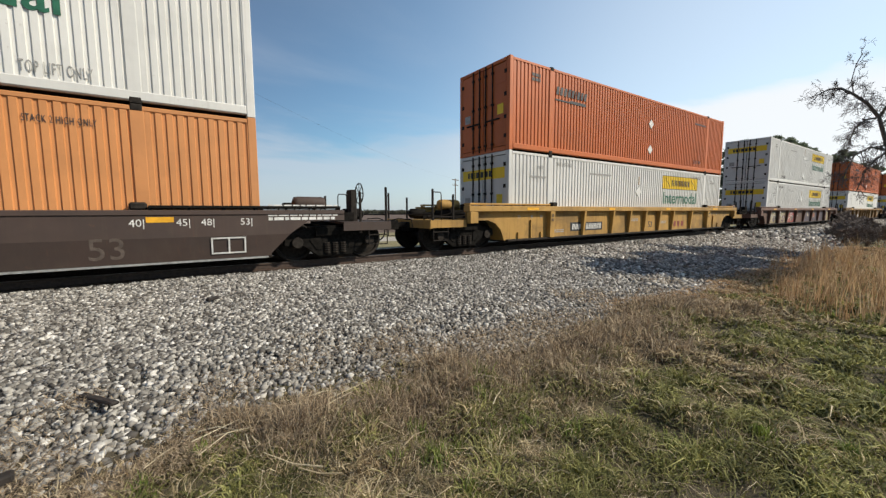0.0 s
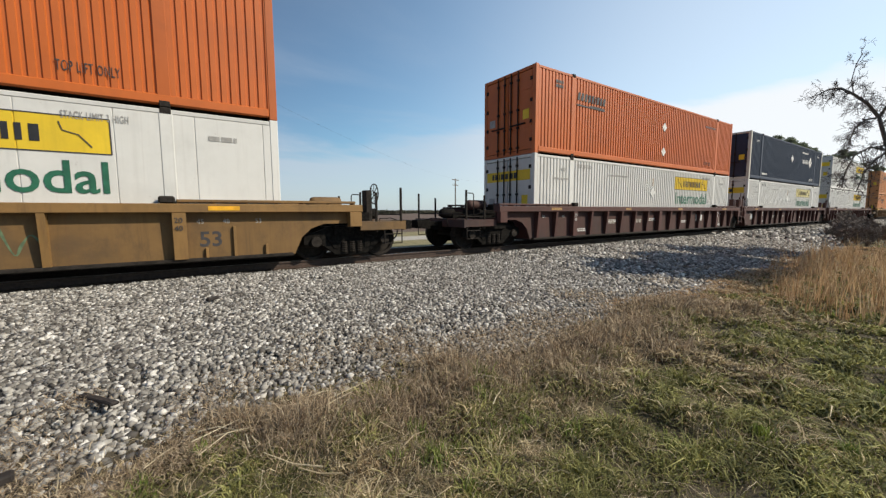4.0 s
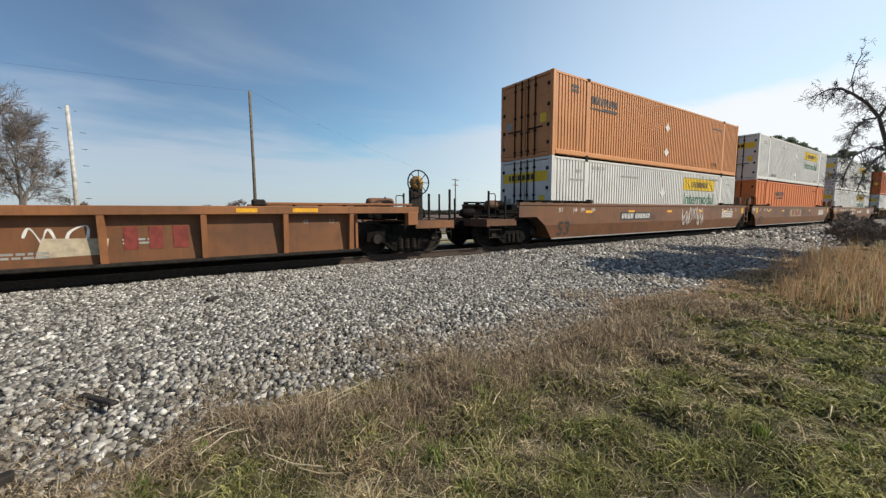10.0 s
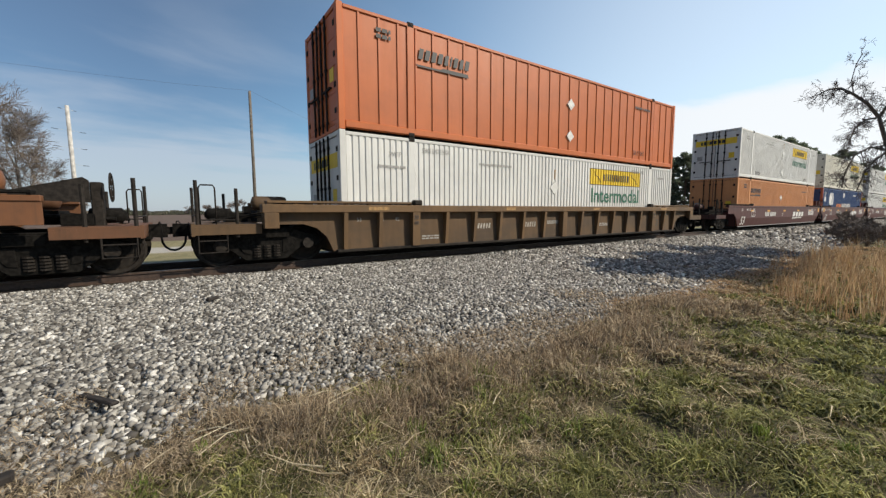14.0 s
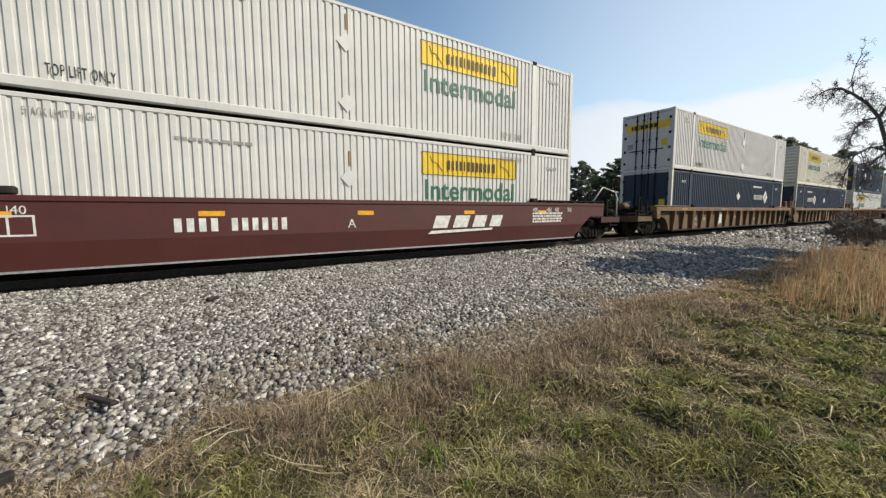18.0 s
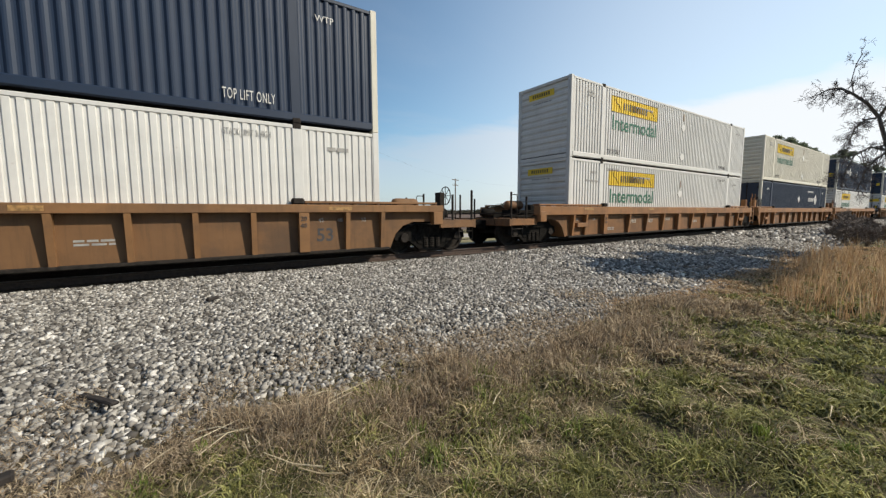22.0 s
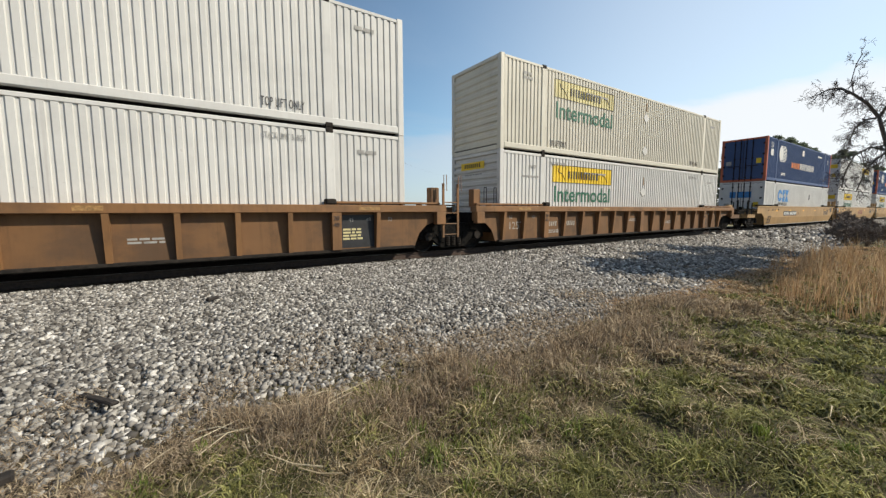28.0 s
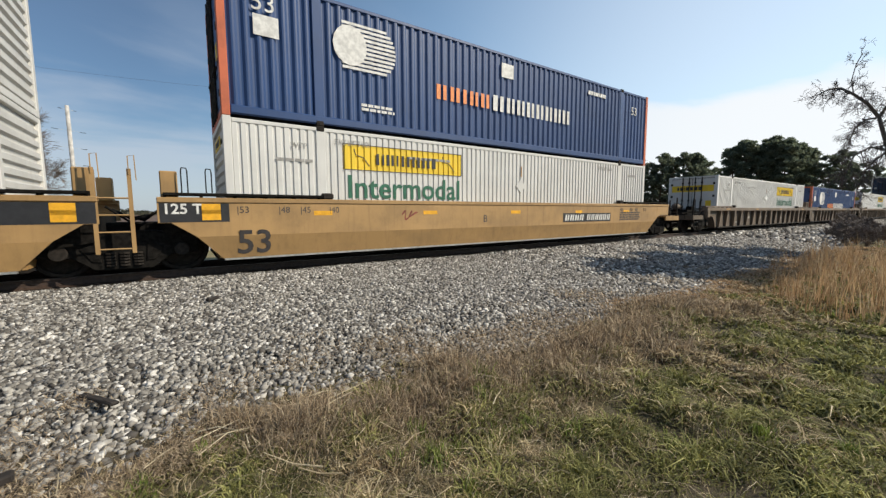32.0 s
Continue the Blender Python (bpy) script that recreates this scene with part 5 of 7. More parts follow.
mark(2, "name_marking", blocks(NAME_3, 0.26), SPRAY_RED, 10.42, Y_RIB - 0.004, 0.65, "red name bars", 0.78)
# mustard car
number_plate_bar(3, 2.85, Y_RIB, 0.44, w=2.3)
for k in range(4):
    tag_paint(3, 110 + k, 7.6 + k * 1.3, Y_RIB, 0.4, 1.0, 0.6, SPRAY_GREEN if k % 2 else SPRAY_DARK)
# maroon set
for c, x in ((4, 12.0), (5, 0.5), (6, 10.9)):
    mark(c, "name_marking", blocks(((0.3, 0.08), (0.34, 0.0)), 0.3, 0.1), CHALK, x, Y_RIB, 0.66, "white name bars")
# grimy car
tag_paint(7, 131, 4.0, Y_RIB, 0.45, 0.9, 0.5, SPRAY)
tag_paint(7, 132, 5.3, Y_RIB, 0.45, 0.9, 0.5, SPRAY)
tag_paint(7, 134, 13.0, Y_RIB, 0.45, 0.8, 0.5, CHALK)
# empty car
tag_paint(8, 135, 6.6, Y_RIB, 0.5, 0.95, 0.45, CHALK)
mark(8, "graffiti", prism([(0, 0), (0.9, 0.02), (0.95, 0.3), (0.1, 0.33)], -0.001, 0), SPRAY, 6.75, Y_RIB, 0.42, "sprayed graffiti block")
mark(8, "name_marking", blocks(NAME_3, 0.42), DEEP_RED, 7.9, Y_RIB, 0.5, "red name bars", 0.8)
# rust-brown set
number_plate_bar(9, 4.0, Y_FLAT, 0.80, w=2.35)
mark(9, "lettering", letters("A", 0.30, INK), None, 6.5, Y_FLAT, 0.82, "dark letter")
for k in range(3):
    tag_paint(9, 140 + k, 9.3 + k * 0.75, Y_FLAT, 0.5 + 0.12 * (k % 2), 1.0, 0.85, CHALK)
    tag_paint(9, 145 + k, 9.4 + k * 0.75, Y_FLAT, 0.44 + 0.3 * (k % 2), 0.8, 0.5, CHALK)
mark(10, "name_field", slab(0, 2.7, -0.001, 0, 0, 0.5), BEIGE, 6.3, Y_FLAT, 0.74, "faded pale field")
mark(10, "name_marking", blocks(NAME_3, 0.38), DEEP_RED, 6.85, Y_FLAT - 0.003, 0.80, "dark red name bars", 1.5)
for k in range(5):
    tag_paint(10, 150 + k, 4.6 + k * 0.8 + (3.1 if k > 1 else 0), Y_FLAT, 0.66, 1.0, 0.62, SPRAY_DARK)
mark(11, "graffiti", letters("MOVE!", 1.36, SPRAY_DARK, bold=0.085), None, 2.45, Y_FLAT - 0.001, 0.36, "dark outline of sprayed letters", 1.28)
mark(11, "graffiti", letters("MOVE!", 1.36, SPRAY, bold=0.035), None, 2.45, Y_FLAT - 0.006, 0.37, "large cream sprayed letters", 1.28)
mark(11, "graffiti", letters("the", 0.34, SPRAY), None, 1.55, Y_FLAT - 0.002, 0.98, "small cream sprayed letters")
number_plate_bar(11, 8.8, Y_FLAT, 0.84, False)
# brick-red set
for c in (13, 14, 15):
    mark(c, "name_marking", blocks(NAME_4, 0.34, 0.30), CHALK, 10.0, Y_FLAT, 0.72, "white slanted name bars", 1.22)
    mark(c, "underline", prism([(0, 0), (2.3, 0.06), (2.35, 0.12), (0.12, 0.09)], -0.004, 0), CHALK, 9.85, Y_FLAT + 0.001, 0.56, "white swoosh line")
    mark(c, "lettering", letters("BCA"[(c - 13)], 0.30, CHALK), None, 7.6, Y_FLAT, 0.80, "white letter")
# tawny set
mark(16, "graffiti", prism([(0, 0.1), (0.12, 0), (0.25, 0.1), (0.4, 0.0), (0.6, 0.1), (0.72, 0.02), (0.74, 0.62), (0.05, 0.66)], -0.002, 0), CHALK, 5.05, Y_RIB, 0.42, "white sprayed patch")
tag_paint(17, 161, 4.2, Y_RIB, 0.45, 0.8, 0.5, CHALK)
tag_paint(17, 162, 5.5, Y_RIB, 0.45, 0.8, 0.5, SPRAY)
# ochre set
tag_paint(20, 165, 5.2, Y_RIB, 0.4, 1.0, 0.55, SPRAY)
tag_paint(20, 166, 6.4, Y_RIB, 0.4, 1.0, 0.55, SPRAY)
tag_paint(21, 167, 7.0, Y_RIB, 0.45, 0.7, 0.45, SPRAY_GREEN)
# sand set
number_plate_bar(25, 3.3, Y_FLAT, 0.80, w=3.0)
number_plate_bar(27, 10.4, Y_FLAT, 0.78, w=2.9)
for c, word in ((25, "A"), (26, "C"), (27, "B")):
    mark(c, "lettering", letters(word, 0.30, INK), None, 6.7, Y_FLAT, 0.86, "dark letter")
mark(26, "name_marking", blocks(NAME_3, 0.42), DEEP_RED, 8.25, Y_FLAT, 0.74, "dark red name bars", 1.6)
mark(27, "graffiti", scribble(171, 0.5, 0.22, 8), DEEP_RED, 3.9, Y_FLAT, 0.98, "small red sprayed mark")


for ob in bpy.data.objects:
    # names of a few small bars count as one print
    if ob.name.startswith(("name_marking", "car_number", "lettering", "border")):
        ob["kind"] = "stuff"


def motions():
    """The train runs at an even speed; its wheels roll."""
    for ob, place, z in MOVING:
        walk(ob, [(t, pose(place - SPEED * t, TRACK_Y, z)) for t in (0, 8, 16, 24, 32)])
    turn = SPEED / R_WHEEL
    keyed = {}
    for w, k in WHEELSETS:
        if k not in keyed:
            walk(w, [(n / FPS, Matrix.LocRotScale((k * 0.89, 0, R_WHEEL), Euler((0, -turn * n / FPS, 0)), None)) for n in range(32 * FPS + 1)])
            keyed[k] = w.animation_data
        else:
            w.rotation_mode = "QUATERNION"
            w.animation_data_create()
            w.animation_data.action = keyed[k].action
            w.animation_data.action_slot = keyed[k].action_slot
# ---------------------------------------------------------------- ground
def edge_y(x):
    """Where the ballast ends and the grass begins."""
    return 3.35 + 0.028 * max(0.0, x - 4) + 0.18 * math.sin(x * 1.3) + 0.10 * math.sin(x * 3.1 + 1)


def ground_z(x, y):
    """Height of the ground: a low bank under the track, grass before it, a field behind."""
    d = abs(y - TRACK_Y)
    e = 6.4
    if d < 1.75:
        z = 0.24
    elif d < e:
        s = (d - 1.75) / (e - 1.75)
        z = 0.24 * (1 - s) ** 1.25
    else:
        z = 0.0
    if y > TRACK_Y + 3:
        z -= 0.25 * min(1, (y - TRACK_Y - 3) / 6)
    r = math.hypot(x, y)
    if y < 4.2 and r < 30:
        # hummocks in the grass
        g = min(1.0, max(0.0, (edge_y(x) + 0.2 - y) / 0.8))
        z += g * (0.075 * noise.noise(Vector((x * 1.7, y * 1.7, 7))) + 0.045 * noise.noise(Vector((x * 4.1, y * 4.1, 2))))
    z += 0.03 * noise.noise(Vector((x * 0.6, y * 0.6, 0))) * min(1.0, 40 / max(r, 1)) + 0.012 * noise.noise(Vector((x * 2.3, y * 2.3, 4))) * (r < 30)
    return z


def steps(a, b, near0, near1, fine, grow):
    out = list(np.arange(near0, near1 + 1e-6, fine))
    d, v = fine, near1
    while v < b:
        d *= grow
        v = min(b, v + d)
        out.append(v)
    d, v = fine, near0
    while v > a:
        d *= grow
        v = max(a, v - d)
        out.insert(0, v)
    return out


def ground_material():
    m, n, l, b = nodes_of("ground")
    g = n.new("ShaderNodeNewGeometry")
    s = n.new("ShaderNodeSeparateXYZ")
    l.new(g.outputs["Position"], s.inputs[0])
    big = tex(n, l, 0.35, 5, 0.6, space="World")
    mid = tex(n, l, 2.6, 6, 0.65, space="World")
    fine = tex(n, l, 22.0, 6, 0.75, space="World")
    soil = mix(n, l, ramp(n, l, fine, 0.3, 0.7), (0.036, 0.028, 0.017), (0.115, 0.090, 0.056))
    turf = mix(n, l, ramp(n, l, mid, 0.35, 0.65), (0.050, 0.047, 0.018), (0.145, 0.120, 0.055))
    lawn = mix(n, l, ramp(n, l, big, 0.4, 0.62), soil, turf)
    # behind the track: green verge, a pale lane, brown field
    field = mix(n, l, ramp(n, l, mid, 0.35, 0.7), (0.085, 0.052, 0.036), (0.135, 0.09, 0.06))
    verge = mix(n, l, ramp(n, l, mid, 0.3, 0.7), (0.15, 0.135, 0.055), (0.27, 0.225, 0.115))
    lane = mix(n, l, ramp(n, l, fine, 0.3, 0.7), (0.30, 0.27, 0.23), (0.45, 0.42, 0.37))

    def over(v):
        r = n.new("ShaderNodeMapRange")
        r.inputs["From Min"].default_value, r.inputs["From Max"].default_value = v - 0.4, v + 0.4
        l.new(s.outputs["Y"], r.inputs["Value"])
        return r.outputs[0]
    c = mix(n, l, over(11.5), lawn, verge)
    c = mix(n, l, over(22.0), c, lane)
    c = mix(n, l, over(25.5), c, verge)
    c = mix(n, l, over(31.0), c, field)
    l.new(c, b.inputs["Base Color"])
    b.inputs["Roughness"].default_value = 0.95
    bump(n, l, b, fine, 0.8, 0.03)
    return m


xs = steps(-2500, 2500, -4, 16, 0.16, 1.16)
ys = steps(-2500, 2500, 0, 6, 0.16, 1.16)
gv = [(x, y, ground_z(x, y)) for y in ys for x in xs]
nx = len(xs)
gf = [(j * nx + i, j * nx + i + 1, (j + 1) * nx + i + 1, (j + 1) * nx + i) for j in range(len(ys) - 1) for i in range(nx - 1)]
ground = new("ground", raw_mesh("ground", gv, gf, ground_material(), 4))
ground.data.polygons.foreach_set("use_smooth", [True] * len(ground.data.polygons))
tagged(ground, "dry winter grass and bare soil beside the railway, brown field beyond", "ground", kind="structure")


# ballast bed under the track
def ballast_material():
    m, n, l, b = nodes_of("ballast_bed")
    v = n.new("ShaderNodeTexVoronoi")
    v.inputs["Scale"].default_value = 17.0
    g = n.new("ShaderNodeNewGeometry")
    l.new(g.outputs["Position"], v.inputs["Vector"])
    tone = n.new("ShaderNodeSeparateColor")
    l.new(v.outputs["Color"], tone.inputs[0])
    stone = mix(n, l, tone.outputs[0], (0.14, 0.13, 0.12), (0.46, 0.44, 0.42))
    # gaps between the drawn stones darkened, shade put into the colour
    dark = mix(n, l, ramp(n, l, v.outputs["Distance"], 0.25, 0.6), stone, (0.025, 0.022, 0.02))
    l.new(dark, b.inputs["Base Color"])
    b.inputs["Roughness"].default_value = 0.9
    inv = n.new("ShaderNodeMath")
    inv.operation = 'SUBTRACT'
    inv.inputs[0].default_value = 1.0
    l.new(v.outputs["Distance"], inv.inputs[1])
    bump(n, l, b, inv.outputs[0], 1.0, 0.05)
    return m


BED = ballast_material()
bx = steps(-700, 760, -6, 40, 0.5, 1.2)
prof = [-6.95, -6.3, -5.5, -4.5, -3.4, -2.5, -1.75, -1.36, 0, 1.36, 1.75, 2.5, 3.5, 4.4]
bv = []
for x in bx:
    for p in prof:
        y = TRACK_Y + p
        if p < -6:
            y = edge_y(x) + (0.0 if p == prof[0] else 0.7)
        bv.append((x, y, ground_z(x, y) + (0.01 if p == -6.3 else -0.015 if abs(p) < 1.5 else 0.05 if p not in (prof[0], prof[-1]) else -0.03)))
k = len(prof)
bf = [(i * k + j, (i + 1) * k + j, (i + 1) * k + j + 1, i * k + j + 1) for i in range(len(bx) - 1) for j in range(k - 1)]
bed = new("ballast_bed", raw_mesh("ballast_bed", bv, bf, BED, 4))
tagged(bed, "bed of pale grey crushed stone under the track", "ballast", kind="structure")


def scatter(n, x0, x1, seed, z_edge=0.0):
    """Random places on the ballast, between x0 and x1."""
    rng = np.random.default_rng(seed)
    x = rng.uniform(x0, x1, n)
    e = np.array([edge_y(v) for v in x]) - z_edge
    y = e + (TRACK_Y - 1.27 - e) * rng.uniform(0, 1, n)
    return rng, x, y


def stones(name, sets, material, label):
    """Many broken stones in one mesh."""
    iv = np.array([(-1, -1, -1), (1, -1, -1), (1, 1, -1), (-1, 1, -1), (-1, -1, 1), (1, -1, 1), (1, 1, 1), (-1, 1, 1)]) * 0.8
    fi = np.array([(0, 2, 1), (0, 3, 2), (4, 5, 6), (4, 6, 7), (0, 1, 5), (0, 5, 4), (1, 2, 6), (1, 6, 5), (2, 3, 7), (2, 7, 6), (3, 0, 4), (3, 4, 7)])
    V, F, base = [], [], 0
    for n, x0, x1, size, seed, reach in sets:
        rng, x, y = scatter(n, x0, x1, seed, reach)
        if reach > 0:
            keep = rng.uniform(0, 1, n) < np.clip((y - np.array([edge_y(v) for v in x]) + reach) / (reach * 1.35), 0.05, 1) ** 1.6
            x, y = x[keep], y[keep]
        n2 = len(x)
        z = np.array([ground_z(a, b) for a, b in zip(x, y)]) + 0.045 * np.clip((y - np.array([edge_y(v) for v in x]) - 0.2) / 1.0, 0, 1)
        sc = size * rng.uniform(0.55, 1.35, (n2, 1, 1)) * rng.uniform(0.6, 1.25, (n2, 1, 3))
        jit = 1 + rng.uniform(-0.45, 0.35, (n2, 8, 3))
        p = iv[None] * jit * sc
        a, t = rng.uniform(0, 6.283, n2), rng.uniform(-1.2, 1.2, n2)
        ca, sa, ct, st = np.cos(a), np.sin(a), np.cos(t), np.sin(t)
        q = p.copy()
        q[:, :, 1] = p[:, :, 1] * ct[:, None] - p[:, :, 2] * st[:, None]
        q[:, :, 2] = p[:, :, 1] * st[:, None] + p[:, :, 2] * ct[:, None]
        r = q.copy()
        r[:, :, 0] = q[:, :, 0] * ca[:, None] - q[:, :, 1] * sa[:, None]
        r[:, :, 1] = q[:, :, 0] * sa[:, None] + q[:, :, 1] * ca[:, None]
        r[:, :, 0] += x[:, None]
        r[:, :, 1] += y[:, None]
        r[:, :, 2] += (z + size * 0.15 * rng.uniform(0, 1, n2))[:, None]
        V.append(r.reshape(-1, 3))
        F.append((fi[None] + (base + 8 * np.arange(n2))[:, None, None]).reshape(-1, 3))
        base += 8 * n2
    ob = new(name, raw_mesh(name, np.concatenate(V), np.concatenate(F), material, 3))
    return tagged(ob, label, "ballast", kind="stuff")


STONE = islands("crushed_stone", ((0.0, (0.045, 0.040, 0.036)), (0.25, (0.145, 0.134, 0.118)), (0.6, (0.305, 0.287, 0.258)), (0.86, (0.46, 0.436, 0.392)), (1.0, (0.76, 0.73, 0.68))), 0.9, 9.0)
stones("ballast_stones", ((66000, -4.5, 8, 0.0248, 1, 0.75), (26000, 8, 24, 0.043, 2, 0.4), (11000, 24, 90, 0.09, 3, 0.3)), STONE, "loose pale grey crushed ballast stones")
# ---------------------------------------------------------------- track
RUST_RAIL = plain("rusty_rail", (0.05, 0.03, 0.021), 0.7, 0.35, 20)
rail_pts = [(-0.075, 0.0), (0.075, 0.0), (0.075, 0.012), (0.012, 0.03), (0.010, 0.125), (0.036, 0.135), (0.036, 0.165), (0.03, 0.17), (-0.03, 0.17), (-0.036, 0.165), (-0.036, 0.135), (-0.010, 0.125), (-0.012, 0.03), (-0.075, 0.012)]
track = thing("railway_track", "single railway track with rusty rails on timber sleepers", "track", kind="structure")
for s in (-1, 1):
    bm = bmesh.new()
    a = [bm.verts.new((-700, TRACK_Y + s * 0.753 + y, RAIL_Z - 0.17 + z)) for y, z in rail_pts]
    b = [bm.verts.new((760, v.co.y, v.co.z)) for v in a]
    for i in range(len(a)):
        j = (i + 1) % len(a)
        bm.faces.new((a[i], a[j], b[j], b[i]))
    bmesh.ops.recalc_face_normals(bm, faces=bm.faces[:])
    part("rail", bm, RUST_RAIL, track, "rusty steel rail")
    part("rail_head", slab(-700, 760, TRACK_Y + s * 0.753 - 0.026, TRACK_Y + s * 0.753 + 0.026, RAIL_Z - 0.0005, RAIL_Z + 0.0015), TREAD, track, "bright worn running surface")

# ---------------------------------------------------------------- trees
BARK = plain("grey_bark", (0.14, 0.12, 0.10), 0.9, 0.35, 18, 0, 0.01)
TWIG = plain("bare_twigs", (0.19, 0.155, 0.13), 0.9, 0.3, 10)
DARK_TWIG = plain("dark_twigs", (0.15, 0.12, 0.11), 0.9, 0.3, 10)
PINE_BARK = plain("pine_bark", (0.13, 0.085, 0.06), 0.9, 0.35, 6)
NEEDLE = islands("pine_needles", ((0.0, (0.10, 0.125, 0.085)), (0.5, (0.16, 0.19, 0.125)), (1.0, (0.25, 0.28, 0.19))), 0.85, back=0.5)


def grow(segs, p, d, length, r, depth, rnd, droop, spread=0.6, kids=3):
    """Branches: bent bars, split again and again."""
    n = 2 if depth == 0 else 3 if depth == 1 else 4
    pts, rad = [p.copy()], [r]
    for k in range(n):
        d = (d + Vector((rnd.uniform(-.22, .22), rnd.uniform(-.22, .22), rnd.uniform(-.16, .16) - droop * 0.12))).normalized()
        p = p + d * length / n
        pts.append(p.copy())
        rad.append(r * (1 - 0.5 * (k + 1) / n))
    segs.append((pts, rad, depth))
    if depth == 0:
        return
    for k in range(kids + (2 if depth <= 2 else 0)):
        f = rnd.uniform(0.35, 1.0)
        i = min(n, max(1, round(f * n)))
        a = d.orthogonal().normalized()
        a.rotate(Matrix.Rotation(rnd.uniform(0, 6.283), 3, d))
        grow(segs, pts[i], (d + a * rnd.uniform(spread * 0.6, spread * 1.5)).normalized(), length * rnd.uniform(0.5, 0.78), rad[i] * 0.66, depth - 1, rnd, droop, spread, kids)


def bare_tree(label, at, h, seed, depth=5, droop=0.0, lean=(0, 0, 1), kids=3, thick=0.018, spread=0.6, share=0.3, fine=0.004, tall=False):
    rnd = random.Random(seed)
    segs = []
    grow(segs, Vector((0, 0, 0)), Vector(lean).normalized(), h * share, h * thick, depth, rnd, droop, spread, kids)
    if tall:
        k = h / max(p.z for pts, rad, dep in segs for p in pts)
        segs = [([p * k for p in pts], rad, dep) for pts, rad, dep in segs]
    t = thing("bare_tree", label, "tree", at=Matrix.Translation(at))
    trunk, limbs, twigs = bmesh.new(), bmesh.new(), bmesh.new()
    for pts, rad, dep in segs:
        bm = trunk if dep == depth else limbs if dep >= depth - 2 else twigs
        tube(bm, pts, [max(fine, r) for r in rad], 7 if dep >= depth - 1 else 4 if dep > 1 else 3)
    part("trunk", trunk, BARK, t, smooth=True)
    part("limb_work", limbs, BARK, t, smooth=True)["kind"] = "stuff"
    tw = part("twig_mass", twigs, TWIG, t)
    tw["kind"] = "stuff"
    return t


def pine(h, seed, low=0.3, wide=0.2):
    """A pine: straight trunk, whorls of limbs, tufts of needles."""
    rnd = random.Random(seed)
    t = thing("pine_tree", "tall dark green pine with a bare lower trunk", "tree", "pines behind the field")
    bm = tube(bmesh.new(), [(0, 0, -0.4), (rnd.uniform(-.1, .1), 0, h * 0.5), (rnd.uniform(-.3, .3), rnd.uniform(-.2, .2), h * 0.98)], [h * 0.014, h * 0.010, 0.03], 8)
    part("trunk", bm, PINE_BARK, t, smooth=True)
    limbs = bmesh.new()
    rng = np.random.default_rng(seed)
    V = []
    n_l = int(h * 3.6)
    for k in range(n_l):
        f = low + (1 - low) * (k + rnd.uniform(0, 1)) / n_l
        z = h * f
        a = rnd.uniform(0, 6.283)
        reach = h * wide * (1.0 - ((f - low) / (1 - low)) ** 2.6 * 0.72) * (0.75 + 0.25 * min(1, (f - low) * 5)) * rnd.uniform(0.45, 1.15)
        tip = Vector((math.cos(a) * reach, math.sin(a) * reach, z + reach * rnd.uniform(0.05, 0.5)))
        tube(limbs, [(0, 0, z), tip], [0.07, 0.02], 4)
        for q in range(6):
            c = Vector((0, 0, z)).lerp(tip, rnd.uniform(0.45, 1.08)) + Vector((rnd.uniform(-.35, .35), rnd.uniform(-.35, .35), rnd.uniform(-.1, .4)))
            m = 26
            dirs = rng.normal(0, 1, (m, 3))
            dirs /= np.linalg.norm(dirs, axis=1)[:, None]
            dirs[:, 2] = np.abs(dirs[:, 2]) * 0.6
            o = np.array(c) + dirs * rng.uniform(0.15, 0.75, (m, 1)) * (h / 18)
            u = rng.normal(0, 1, (m, 3)) * 0.21 * (h / 18)
            w = rng.normal(0, 1, (m, 3)) * 0.21 * (h / 18)
            V.append(np.stack([o - u, o + u, o + w], 1).reshape(-1, 3))
    part("limb_work", limbs, PINE_BARK, t)["kind"] = "stuff"
    V = np.concatenate(V)
    c = part("crown", raw_mesh("crown", V, np.arange(len(V)).reshape(-1, 3), NEEDLE, 3), None, t, "crown of dark green needle tufts")
    return t


def polar(az, dist):
    return dist * math.sin(radians(az)), dist * math.cos(radians(az))


P = [pine(17, 5, 0.14, 0.30), pine(19, 8, 0.42, 0.20), pine(15, 11, 0.04, 0.36)]
spots = [(52.6, 128, 2, 0.78), (53.8, 130, 0, 0.98), (55.0, 126, 2, 1.0), (56.2, 133, 2, 0.84), (57.4, 131, 2, 0.92), (58.4, 128, 0, 0.98), (59.8, 130, 2, 1.05), (61.3, 126, 0, 0.92), (62.3, 130, 2, 1.02),
         (63.8, 128, 0, 1.02), (65.2, 132, 2, 1.08), (66.5, 127, 0, 1.0), (67.6, 129, 1, 0.9), (60.6, 140, 0, 1.1), (64.5, 142, 0, 1.1), (55.6, 141, 2, 1.0), (57.8, 143, 2, 1.0),
         (71.2, 138, 1, 1.02), (72.3, 136, 1, 1.08), (73.4, 140, 1, 0.98), (74.6, 138, 1, 1.1), (75.8, 137, 1, 1.06), (76.6, 142, 1, 1.02), (70.3, 150, 2, 0.8), (78.2, 140, 2, 0.95), (79.3, 138, 2, 1.0), (80.2, 141, 0, 0.95), (81.4, 139, 2, 0.85), (82.6, 138, 2, 0.8)]
for k, (az, dist, kind, sc) in enumerate(spots):
    x, y = polar(az, dist)
    m = Matrix.LocRotScale((x, y, -0.3), Euler((0, 0, k * 1.7)), Vector((sc, sc, sc)))
    ob = copy_thing(P[kind], m)
    ob.scale = (sc, sc, sc)
